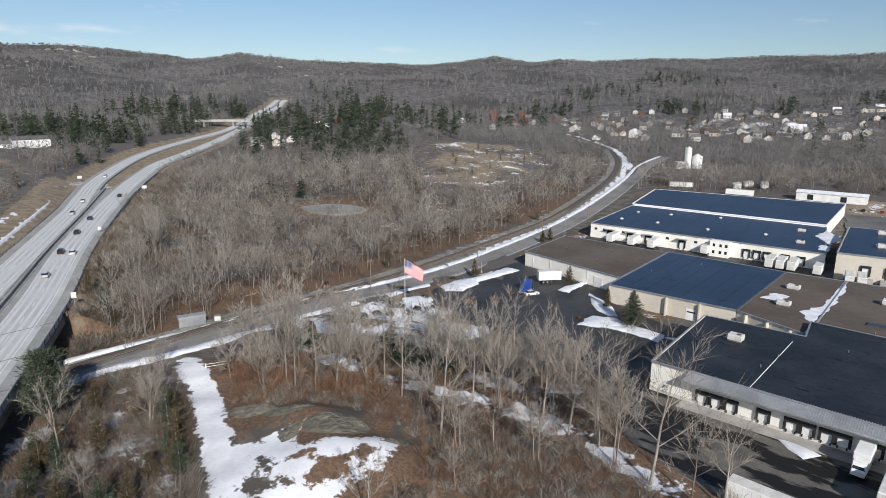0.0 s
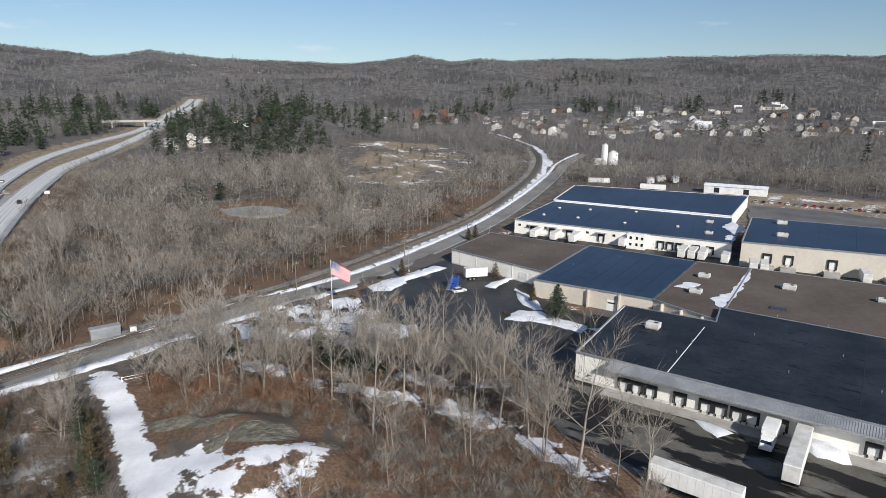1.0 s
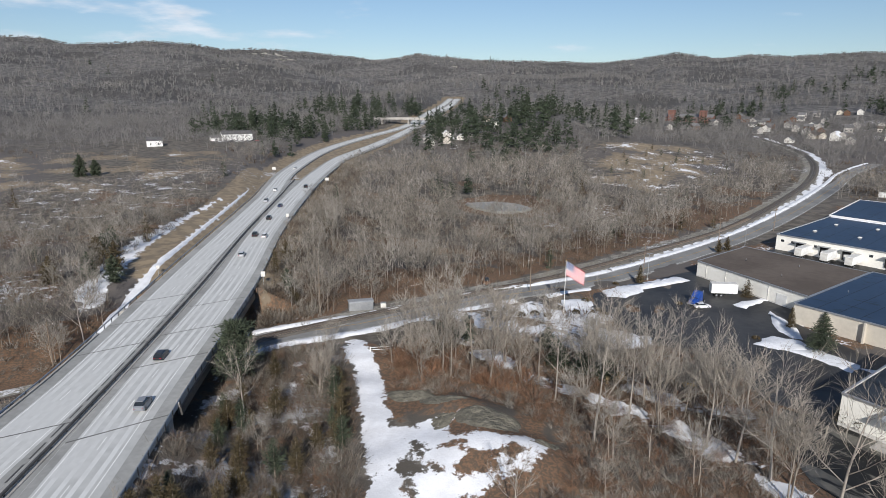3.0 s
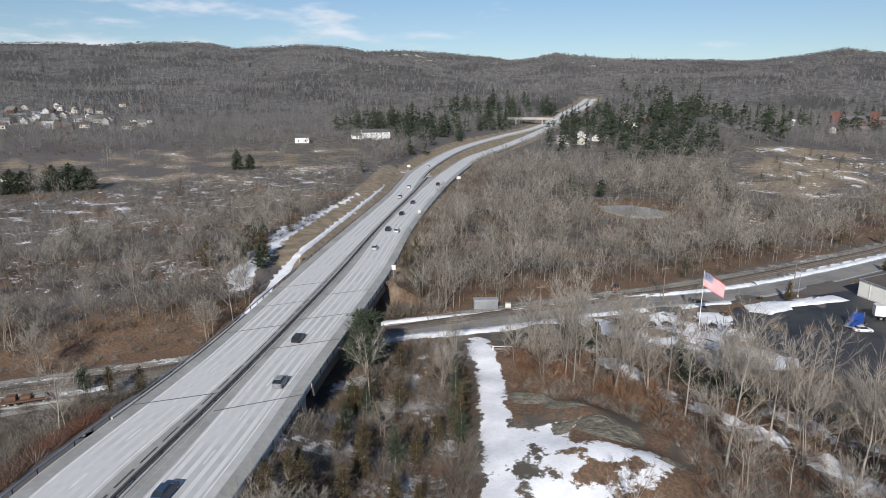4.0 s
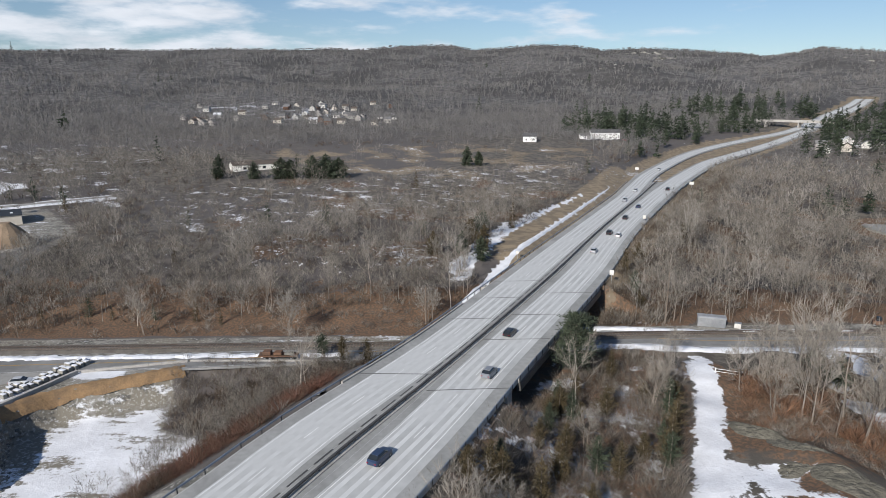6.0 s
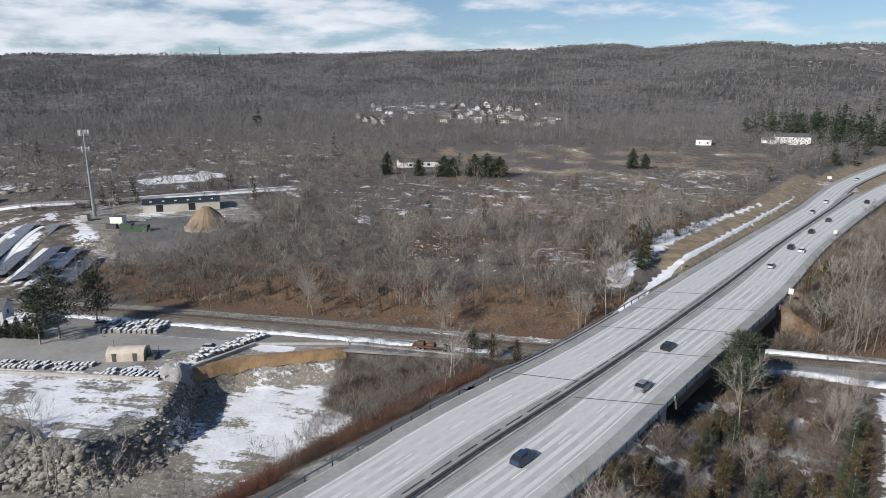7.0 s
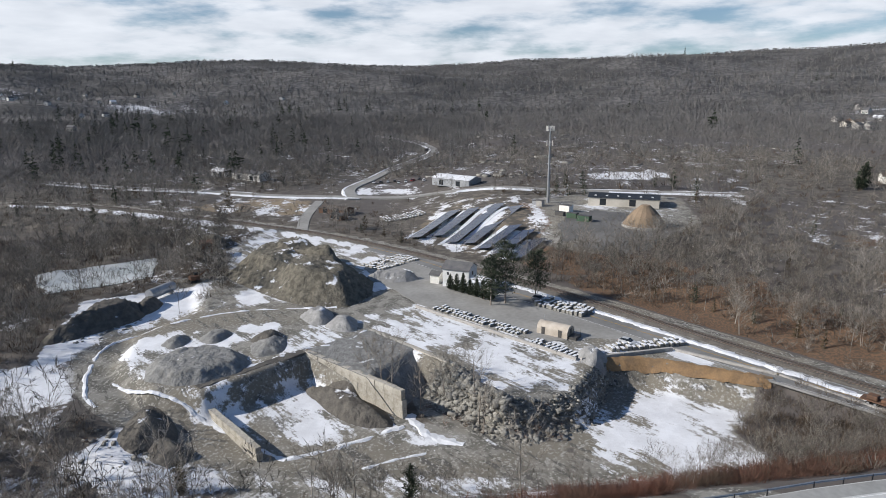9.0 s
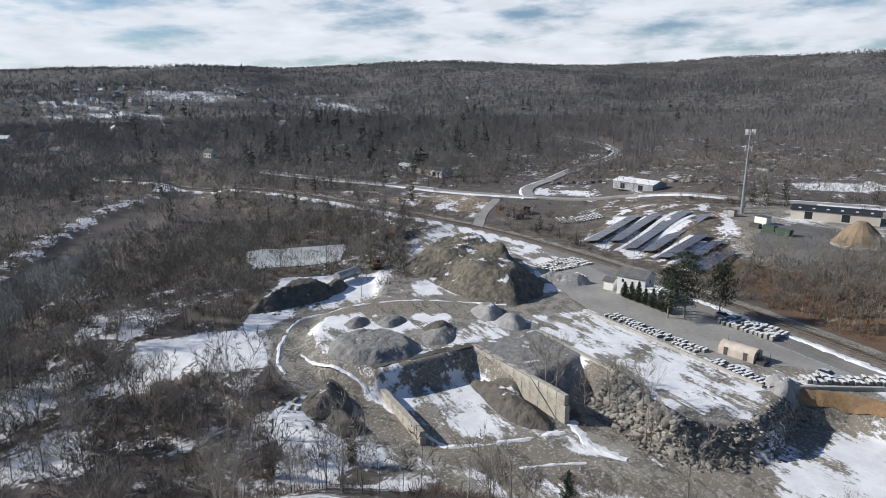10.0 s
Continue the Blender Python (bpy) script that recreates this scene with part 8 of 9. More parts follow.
# ---- trees and brush ----
def bare_tree(seed, h, limbs, subs, twigs, tw, sides, stems=1):
    """Wood (trunk, limbs) and twigs of a leafless tree."""
    g = np.random.RandomState(seed)
    V, T, V2, T2 = [], [], [], []
    for s in range(stems):
        base = np.array((g.normal(0, 0.35), g.normal(0, 0.35), -0.3)) if stems > 1 else np.array((0, 0, -0.3))
        hh = h * g.uniform(0.8, 1.0) if stems > 1 else h
        lean = g.normal(0, 0.10 if stems > 1 else 0.035, 2)
        knots = [base]
        n = 4 if sides > 3 else 2
        for k in range(1, n + 1):
            f = k / n
            knots.append(base + np.array((lean[0] * f * hh + g.normal(0, 0.02) * hh * f, lean[1] * f * hh + g.normal(0, 0.02) * hh * f, hh * f * 0.94)))
        r0 = 0.0105 * hh / (1 + 0.25 * (stems - 1)) + 0.03 if sides > 3 else 0.0085 * hh
        rad = [r0 * (1 - 0.88 * k / n) for k in range(n + 1)]
        for k in range(n):
            add_tube(V, T, knots[k], knots[k + 1], rad[k], rad[k + 1], sides)
        knots = np.array(knots)
        for i in range(limbs):
            f = 0.30 + 0.66 * (i + g.uniform(0, 1)) / limbs
            p = np.array([np.interp(f * n, np.arange(n + 1), knots[:, c]) for c in range(3)])
            a = i * 2.4 + g.uniform(-0.5, 0.5)
            up = g.uniform(0.35, 1.0) + 0.7 * f
            d = unit(np.array((math.cos(a), math.sin(a), up)))
            size = hh * g.uniform(0.36, 0.56) * (1.15 - 0.62 * f)
            d2 = unit(d + np.array((0, 0, 0.35)) + g.normal(0, 0.15, 3))
            m = p + d * size * 0.5
            e = m + d2 * size * 0.5
            rl = max(r0 * (1 - 0.88 * f) * 0.5, 0.016)
            if sides > 3:
                add_tube(V, T, p, m, rl, rl * 0.65, 3)
                add_tube(V, T, m, e, rl * 0.65, rl * 0.2, 3)
            else:
                add_spike(V, T, p, d2, size, rl * 1.9, g)
            for j in range(subs):
                u = 0.25 + 0.75 * (j + g.uniform(0, 1)) / subs
                q = p + (m - p) * min(u * 2, 1) + (e - m) * max(u * 2 - 1, 0)
                ds = unit(d + g.normal(0, 0.55, 3) + np.array((0, 0, 0.4)))
                ls = size * g.uniform(0.32, 0.58)
                add_spike(V2, T2, q, ds, ls, max(rl * 0.9, tw * 1.1), g)
                for t in range(twigs):
                    v = g.uniform(0.2, 1.0)
                    dt = unit(ds + g.normal(0, 0.5, 3) + np.array((0, 0, 0.35)))
                    add_spike(V2, T2, q + ds * ls * v, dt, ls * g.uniform(0.45, 0.95) + 0.2, tw, g)
    return (np.array(V), np.array(T)), (np.array(V2), np.array(T2))


def far_tree(seed, h, n, w):
    g = np.random.RandomState(seed)
    V, T = [], []
    add_spike(V, T, np.array((0, 0, -0.5)), np.array((0, 0, 1.0)), h, w * 1.2, g)
    for i in range(n):
        # boughs fan out of the stem into a rounded head
        z = h * g.uniform(0.22, 0.72)
        a = g.uniform(0, 6.28)
        d = unit(np.array((math.cos(a), math.sin(a), g.uniform(0.3, 1.8))))
        p = np.array((math.cos(a), math.sin(a), 0)) * h * g.uniform(0, 0.24) + np.array((0, 0, z))
        add_spike(V, T, p, d, h * g.uniform(0.2, 0.36), w, g)
    return np.array(V), np.array(T)


def bush(seed, h, n, w, spread=0.7):
    g = np.random.RandomState(seed)
    V, T = [], []
    for i in range(n):
        a = g.uniform(0, 6.28)
        p = np.array((math.cos(a), math.sin(a), 0)) * g.uniform(0, 0.5) * h
        d = unit(np.array((math.cos(a) * spread, math.sin(a) * spread, g.uniform(0.5, 1.6))) + g.normal(0, 0.2, 3))
        p[2] = g.uniform(-0.1, 0.45) * h
        add_spike(V, T, p, d, h * g.uniform(0.4, 0.75), w, g)
    return np.array(V), np.array(T)


def conifer(seed, h, width, rows, per, w, bare=0.12, droop=-0.15, ragged=0.25, full=False):
    """Trunk, and whorls of needle sprays from a low skirt to a pointed top."""
    g = np.random.RandomState(seed)
    V, T, V2, T2 = [], [], [], []
    add_tube(V, T, np.array((0, 0, -0.3)), np.array((0, 0, h * 0.97)), 0.018 * h + 0.05, 0.02, 5)
    for i in range(rows):
        f = (i + g.uniform(0, 0.8)) / rows
        z = h * (bare + (1 - bare) * f)
        taper = (1 - f ** 2.4) * min(1.0, 0.6 + 1.4 * f) if full else (1 - f) ** 0.8
        reach = width * taper * g.uniform(1 - ragged, 1.0) + 0.12
        k = max(4, int(per * (0.35 + 0.65 * taper)))
        for j in range(k):
            a = g.uniform(0, 6.28)
            rr = reach * g.uniform(1 - ragged, 1)
            out = np.array((math.cos(a), math.sin(a), droop + 0.3 * f))
            lift = g.uniform(-0.7, 0.7) * h * (1 - bare) / rows
            for s in range(3):
                u = (s + g.uniform(0.1, 0.9)) / 3
                p = np.array((0, 0, z + lift)) + out * rr * u
                d = unit(out + g.normal(0, 0.5, 3) + np.array((0, 0, 0.15)))
                add_spike(V2, T2, p, d, rr * 0.42 + 0.15 * h / 10, w * (1.2 - 0.5 * u), g)
    return (np.array(V), np.array(T)), (np.array(V2), np.array(T2))


def open_pine(seed, h, width, clumps, per, w):
    """An old pine: a bare lower trunk, and separate flat clumps of needles on long level limbs."""
    g = np.random.RandomState(seed)
    V, T, V2, T2 = [], [], [], []
    add_tube(V, T, np.array((0, 0, -0.3)), np.array((0, 0, h * 0.95)), 0.016 * h, 0.05, 6)
    for i in range(clumps):
        f = 0.24 + 0.74 * (i + g.uniform(0, 0.6)) / clumps
        a = i * 2.4 + g.uniform(-0.5, 0.5)
        reach = width * (1 - 0.8 * f ** 2.2) * g.uniform(0.35, 1.0)
        out = np.array((math.cos(a), math.sin(a), g.uniform(-0.05, 0.3)))
        c = np.array((0, 0, h * f)) + out * reach * 0.75
        add_tube(V, T, np.array((0, 0, h * f - 0.4)), c, 0.09, 0.03, 3)
        spread = np.array((0.36, 0.36, 0.15)) * (reach * 0.7 + 0.9)
        for k in range(per):
            p = c + g.normal(0, 1, 3) * spread
            d = unit((p - c) / (np.linalg.norm(p - c) + 0.1) + g.normal(0, 0.5, 3) + np.array((0, 0, 0.5)))
            add_spike(V2, T2, p, d, g.uniform(0.6, 1.2), w, g)
    return (np.array(V), np.array(T)), (np.array(V2), np.array(T2))


FACTORY = ((-12, 182), (8, 214), (36, 256), (60, 300), (125, 385), (235, 360), (300, 300), (330, 220), (200, 60), (110, 40), (60, 62), (36, 78), (30, 100), (38, 118), (24, 150), (0, 165))
SOLAR_FIELD = ((-215, -12), (-240, -52), (-262, -66), (-318, -60), (-318, -10), (-245, 2))
LOWLOT = ((-262, -66), (-285, -150), (-340, -170), (-420, -140), (-420, -30), (-318, -40))
GARDENS = ((150, 640), (300, 560), (440, 560), (620, 640), (640, 900), (300, 960), (160, 860))
WOOD_POND = ((-80, 340), (-48, 346), (-30, 300), (-42, 278), (-66, 296))
LEDGE = ((-40, 112), (-30, 78), (-14, 74), (-4, 86), (-4, 104), (-18, 112))
SUBURB = ((-560, 400), (-660, 470), (-900, 580), (-980, 440), (-820, 340))


def open_ground(x, y):
    """1 where trees may stand, less in thin growth, 0 on roads, yards, buildings and fields."""
    h, k = to_line(x, y, HIGHWAY)
    hw = np.interp(y, (300, 450, 600, 720), (15, 24, 31, 19))
    ok = step01(5, 9, np.abs(h) - hw)
    ok = np.where((h > 0) & (y > 135) & (y < 380), step01(13, 17, h - hw), ok)
    r, _ = to_line(x, y, RAIL)
    ok = ok * step01(6, 8, np.abs(r)) * step01(7, 9, np.abs(to_line(x, y, ROAD_LINE)[0]))
    ok = ok * step01(6, 9, np.abs(to_line(x, y, HILL_ROAD)[0])) * step01(5, 7, np.abs(to_line(x, y, SHELF_ROAD)[0]))
    ok = ok * step01(7, 9, np.abs(to_line(x, y, RING)[0])) * np.where(x < -288, 1, step01(11, 14, np.abs(to_line(x, y, RIVER)[0]))) * step01(5, 6.5, np.abs(to_line(x, y, SNOW_PATH)[0]))
    az = np.degrees(np.arctan2(-x, y))
    ok = ok * (1 - 0.5 * (r > 0) * (1 - step01(17, 26, r)) * step01(34, 42, az) * (1 - step01(82, 90, az)))
    for p in (YARD, PIT, SNOW_YARD, SNOW_POCKET, SNOW_LOW, FACTORY, SOLAR_FIELD, TERRACE, ICE_POND, WOOD_POND, MILL_SNOW, LEDGE, BAY):
        ok = ok * (1 - step01(-2, 1, to_area(x, y, p)))
    for p, keep in ((FIELD, 0.04), (SCRUB, 0.12), (CLEARING, 0.06), (LOW_GRASS, 0.1), (LOW_SNOW, 0.05), (LOWLOT, 0.10), (GARDENS, 0.8), (SUBURB, 0.85), (LAWN, 0.25)):
        ok = ok * (1 - (1 - keep) * step01(-4, 4, to_area(x, y, p)))
    return ok


def evergreen_share(x, y):
    d = np.hypot(x, y)
    e = (0.05 + 0.16 * step01(0.2, 0.8, waves(x, y, 120, 31))) * np.where(d > 430, 0.3, 1)
    for cx, cy, rx, ry, a in ((-92, 640, 95, 140, 0.9), (-345, 590, 70, 70, 0.85), (-290, 690, 60, 70, 0.8), (-180, 700, 45, 70, 0.9), (60, 830, 160, 90, 0.4), (270, 1000, 190, 70, 0.7),
                              (60, 1300, 220, 120, 0.4), (-420, 690, 90, 60, 0.6), (-560, -820, 260, 120, 0.3), (-330, -330, 60, 60, 0.35), (-480, -560, 220, 170, 0.3), (-840, -640, 240, 80, 0.3), (-420, -400, 120, 100, 0.3)):
        e = np.maximum(e, a * np.exp(-((x - cx) / rx) ** 2 - ((y - cy) / ry) ** 2))
    return e


def sample(g, n, r0, r1, az0=-46, az1=158):
    r = np.sqrt(g.uniform(r0 * r0, r1 * r1, n))
    a = np.radians(g.uniform(az0, az1, n))
    return -np.sin(a) * r, np.cos(a) * r


def build_woods():
    g = np.random.RandomState(11)
    # the nearest trees, each a thing of its own
    kinds = []
    for i in range(7):
        h = (9, 10.5, 12, 13, 11, 8, 14)[i]
        wood, crown = bare_tree(100 + i, h, 10, 7, 7, 0.040, 5, stems=(1, 2, 1, 1, 3, 2, 1)[i])
        pale = i in (2, 6)
        kinds.append((h, tri_mesh("trunk", *wood, PALE_BARK if pale else BARK), tri_mesh("crown", *crown, NEAR_TWIG if pale or i % 2 == 0 else PALE_TWIG), pale))

    def plant(i, x, y, size):
        h, tr, cr, pale = kinds[i]
        t = thing("bare_tree", Matrix.Translation((x, y, at_ground(x, y))) @ pose(0, 0, 0, 0, 0, g.uniform(0, 360)) @ Matrix.Scale(size, 4),
                  "tall leafless tree with pale grey bark and fine twigs" if pale else ("leafless tree with several stems rising from brown brush" if i in (1, 4, 5) else "leafless grey-brown deciduous tree in winter"), "tree", "bare trees near the road")
        for nm, me in (("trunk", tr), ("crown", cr)):
            new(nm, me).parent = t
    for i, x, y, s in ((6, -0.1, 103, 1.05), (6, 33, 88, 1.1), (2, 27.6, 99, 1.1), (2, 19, 107, 1.05), (1, -31.3, 123, 1.15), (4, -36, 129, 1.05), (3, -27, 127, 1.0), (1, -42, 134, 1.0),
                       (4, -20, 132, 1.0), (3, -12, 124, 0.9), (1, -2.5, 121.5, 1.05), (2, 6, 113, 0.95), (4, 12, 109, 1.0), (2, 23, 103, 1.05), (4, 29, 94, 1.0), (0, 38, 84, 0.9),
                       (1, 15, 116, 0.95), (3, 9, 120, 0.95), (0, -46, 137, 0.9), (2, -8, 117, 0.9), (5, 3, 98, 0.9), (5, 16, 95, 0.85), (3, -36, 139, 0.95), (1, -24, 142, 0.9), (4, 22, 113, 0.95), (2, 42, 82, 0.75)):
        plant(i, x, y, s * 1.5)
    x, y = sample(g, 1500, 66, 176)
    ok = open_ground(x, y) > g.uniform(0, 1, len(x))
    ok &= ~((np.abs(x - 2) < 48) & (y < 118) & (y > 40) & (g.uniform(0, 1, len(x)) < 0.75))
    ok &= ~((np.abs(x + 62) < 20) & (y > 60) & (y < 112) & (g.uniform(0, 1, len(x)) < 0.6))
    x, y = x[ok], y[ok]
    keep = np.argsort(g.uniform(0, 1, len(x)))[:150]
    for q in keep:
        dd, az = math.hypot(x[q], y[q]), math.degrees(math.atan2(-x[q], y[q]))
        low = 0.62 if dd < 110 else 0.8
        plant(int(g.randint(0, 6)), float(x[q]), float(y[q]), (low + 0.25) * g.uniform(0.75, 1.25))
    # middle woods
    def joined(name, n, r0, r1, templates, mat, lo, hi, label, thin=1.0, az0=-46, az1=158):
        x, y = sample(g, n, r0, r1, az0, az1)
        p = open_ground(x, y) * thin * (0.5 + 0.5 * step01(-0.5, 0.1, waves(x, y, 60, 41)))
        ok = (p > g.uniform(0, 1, len(x))) & (evergreen_share(x, y) < g.uniform(0, 1, len(x)))
        x, y = x[ok], y[ok]
        if r1 > 460:
            hx = np.array(HOUSES)
            clear = np.array([np.min(np.hypot(hx[:, 0] - a, (hx[:, 1] - b))) > 6.5 for a, b in zip(x, y)])
            # front yards of the western streets are open towards the valley
            wx = hx[hx[:, 1] < -350]
            wr = np.hypot(wx[:, 0], wx[:, 1])
            for q in np.nonzero(clear & (y < -300))[0]:
                ahead = wr - (x[q] * wx[:, 0] + y[q] * wx[:, 1]) / wr
                aside = np.abs(x[q] * wx[:, 1] - y[q] * wx[:, 0]) / wr
                clear[q] = not np.any((ahead > -4) & (ahead < 55) & (aside < 8))
            x, y = x[clear], y[clear]
        z = ground_z(x, y)
        az = np.degrees(np.arctan2(-x, y))
        size = g.uniform(lo, hi, len(x)) * np.where(np.hypot(x, y) > 2150, 0.8, 1) * (1 - 0.2 * step01(28, 40, az) * (1 - step01(500, 700, np.hypot(x, y))))
        v, t = scatter(templates, x, y, z, size, g)
        tagged(new(name, tri_mesh(name, v, t, mat)), label, "woods", kind="stuff")
    mid = [bare_tree(200 + i, 12.0, 9, 6, 5, 0.066, 3) for i in range(6)]
    merge = lambda wt: (np.concatenate([wt[0][0], wt[1][0]]), np.concatenate([wt[0][1], wt[1][1] + len(wt[0][0])]))
    mid = [merge(m) for m in mid]
    joined("near_woods", 2500, 165, 290, mid[:3], TWIG, 0.5, 1.2, "dense leafless grey-brown woods on the valley floor")
    joined("near_woods_pale", 1300, 165, 290, mid[3:], PALE_TWIG, 0.5, 1.25, "paler leafless trees among the grey-brown woods")
    light = [merge(bare_tree(300 + i, 12.5, 8, 4, 3, 0.13, 3)) for i in range(5)]
    joined("middle_woods", 4300, 285, 470, light, TWIG, 0.5, 1.2, "leafless woods and thickets in the middle distance")
    joined("middle_woods_pale", 2300, 285, 470, light, PALE_TWIG, 0.5, 1.2, "pale leafless trees in the middle distance")
    far = [far_tree(400 + i, 12.0, 20, 0.30) for i in range(7)]
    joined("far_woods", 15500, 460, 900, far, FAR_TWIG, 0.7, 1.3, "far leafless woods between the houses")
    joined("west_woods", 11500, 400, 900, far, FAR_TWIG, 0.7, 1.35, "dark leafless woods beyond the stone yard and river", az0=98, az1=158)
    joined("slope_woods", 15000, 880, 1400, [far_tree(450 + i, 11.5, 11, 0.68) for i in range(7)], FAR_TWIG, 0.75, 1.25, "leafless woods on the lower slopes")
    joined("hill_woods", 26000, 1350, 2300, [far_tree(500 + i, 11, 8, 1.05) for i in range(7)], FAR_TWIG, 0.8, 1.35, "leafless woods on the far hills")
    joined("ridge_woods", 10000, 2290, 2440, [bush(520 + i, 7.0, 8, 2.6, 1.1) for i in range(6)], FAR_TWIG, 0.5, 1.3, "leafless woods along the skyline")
    under = [bush(660 + i, 3.4, 20, 0.17, 0.6) for i in range(5)]
    joined("understory", 8200, 165, 330, under, BRAMBLE, 0.5, 1.4, "dark undergrowth between the leafless trees")
    joined("far_understory", 5000, 320, 560, [bush(670 + i, 4.0, 15, 0.36, 0.6) for i in range(4)], BRAMBLE, 0.5, 1.3, "dark undergrowth in the middle distance")
    x, y = sample(g, 5200, 150, 330, 36, 98)
    r, _ = to_line(x, y, RAIL)
    keep = (r > 8) & (r < 46) & (open_ground(x, y) > 0.5)
    x, y = x[keep][:220], y[keep][:220]
    v, t = scatter(mid, x, y, ground_z(x, y), g.uniform(0.45, 0.85, len(x)), g)
    tagged(new("bank_woods", tri_mesh("bank_woods", v, t, TWIG)), "leafless grey woods on the bank above the railway", "woods", kind="stuff")
    # bog woods below the yard, thin scrub beyond the railway
    def patch(name, x, y, templates, mat, lo, hi, label):
        ok = open_ground(x, y) > g.uniform(0, 1, len(x))
        x, y = x[ok], y[ok]
        v, t = scatter(templates, x, y, ground_z(x, y), g.uniform(lo, hi, len(x)), g)
        tagged(new(name, tri_mesh(name, v, t, mat)), label, "woods", kind="stuff")
    x, y = sample(g, 1150, 84, 300, 110, 158)
    patch("bog_woods", x, y, light, BOG_TWIG, 0.4, 1.0, "dark leafless bog woods with snow between the trunks")
    x, y = sample(g, 1700, 70, 230, 108, 158)
    patch("bog_brush", x, y, [bush(620 + i, 2.2, 40, 0.06) for i in range(4)], BRAMBLE, 0.6, 1.5, "dark brush in the snowy bog")
    x, y = sample(g, 2600, 150, 330, 30, 100)
    patch("scrub", x, y, [bush(640 + i, 2.4, 30, 0.11) for i in range(4)], TWIG, 0.5, 1.4, "grey scrub on the bank and old field")
    x, y = g.uniform(-335, -180, 2400), g.uniform(65, 330, 2400)
    keep = to_area(x, y, SCRUB) > 0
    x, y = x[keep], y[keep]
    v, t = scatter([bush(645 + i, 2.0, 26, 0.13) for i in range(4)], x, y, ground_z(x, y), g.uniform(0.5, 1.3, len(x)), g)
    tagged(new("field_scrub", tri_mesh("field_scrub", v, t, TWIG)), "low grey scrub of an old field", "scrub", kind="stuff")
    # brush
    tuft = [bush(600 + i, 1.9, 52, 0.04) for i in range(5)]
    joined("brush", 9000, 60, 165, tuft, TWIG, 0.6, 1.7, "tangled brown winter brush", 0.9)
    joined("brown_brush", 6500, 60, 150, tuft, LEAF, 0.5, 1.2, "low russet brush holding dead leaves", 0.8)
    # litter and dead shrubs on the slope below
    x, y = g.uniform(-46, 46, 9500), g.uniform(66, 150, 9500)
    lee = to_line(x, y, SNOW_EDGE)[0]
    ok = (np.abs(to_line(x, y, SNOW_PATH)[0]) > 5) & (np.abs(lee) > 2.5) & (np.abs(to_line(x, y, ROAD_LINE)[0]) > 8) & (to_area(x, y, LEDGE) < 1) & (to_area(x, y, FACTORY) < -1) & (to_line(x, y, SNOW_PATH)[0] > 0)
    ok &= waves(x, y, 12, 71) > g.uniform(-1.0, 0.5, len(x))
    ok &= to_area(x, y, LEDGE_SNOW) < g.uniform(-1, 1.5, len(x))
    x, y = x[ok][:3900], y[ok][:3900]
    low = [bush(700 + i, 1.5, 36, 0.04, 0.9) for i in range(6)]
    for name, part_of, mat, label in (("russet_shrubs", slice(0, None, 3), LEAF, "low russet shrubs holding dead leaves"), ("grey_shrubs", slice(1, None, 3), PALE_TWIG, "pale grey twiggy shrubs on the slope"), ("dark_shrubs", slice(2, None, 3), BRAMBLE, "dark brown twiggy shrubs on the slope")):
        xx, yy = x[part_of], y[part_of]
        v, t = scatter(low, xx, yy, ground_z(xx, yy), g.uniform(0.6, 1.5, len(xx)), g)
        tagged(new(name, tri_mesh(name, v, t, mat)), label, "shrubs", kind="stuff")
    # red-stemmed thicket below the highway
    ln = shifted(part_of_line(WEST_LANES, 0, 66), -12)
    k = g.randint(0, len(ln), 1200)
    x = ln[k, 0] + g.normal(-3, 4.5, 1200)
    y = ln[k, 1] + g.normal(-1, 5, 1200)
    h, _ = to_line(x, y, HIGHWAY)
    m = (np.abs(h) > 16.8) & (np.abs(h) < 30) & (waves(x, y, 22, 83) > g.uniform(-1.0, 0.2, len(x)))
    x, y = x[m], y[m]
    x2, y2 = sample(g, 700, 60, 128, 62, 112)
    h2 = np.abs(to_line(x2, y2, HIGHWAY)[0])
    m = (h2 > 22) & (h2 < 40) & (np.abs(to_line(x2, y2, RING)[0]) > 4)
    x2, y2 = x2[m][:70], y2[m][:70]
    bx, by = g.uniform(-136, -78, 2600), g.uniform(10, 80, 2600)
    inside = (to_area(bx, by, BRUSH_SLOPE) > 0.5) & (np.abs(to_line(bx, by, HIGHWAY)[0]) > 19.5)
    bx, by = bx[inside], by[inside]
    v, t = scatter([bush(690 + i, 2.6, 44, 0.06) for i in range(4)], bx[90:], by[90:], ground_z(bx[90:], by[90:]), g.uniform(0.5, 1.3, len(bx) - 90), g)
    tagged(new("slope_brush", tri_mesh("slope_brush", v, t, BRAMBLE)), "tangled grey-brown brush on the slope above the pit", "thicket", kind="stuff")
    x2, y2 = np.r_[x2, bx[:90]], np.r_[y2, by[:90]]
    v, t = scatter(mid, x2, y2, ground_z(x2, y2), g.uniform(0.28, 0.55, len(x2)), g)
    tagged(new("roadside_saplings", tri_mesh("roadside_saplings", v, t, TWIG)), "grey saplings between the highway bank and the pit", "woods", kind="stuff")
    v, t = scatter([bush(650 + i, 2.3, 58, 0.04, 0.75) for i in range(4)], x, y, ground_z(x, y), g.uniform(0.4, 1.35, len(x)), g)
    tagged(new("red_thicket", tri_mesh("red_thicket", v, t, RED_TWIG)), "red-brown stemmed thicket on the highway bank", "thicket", kind="stuff")


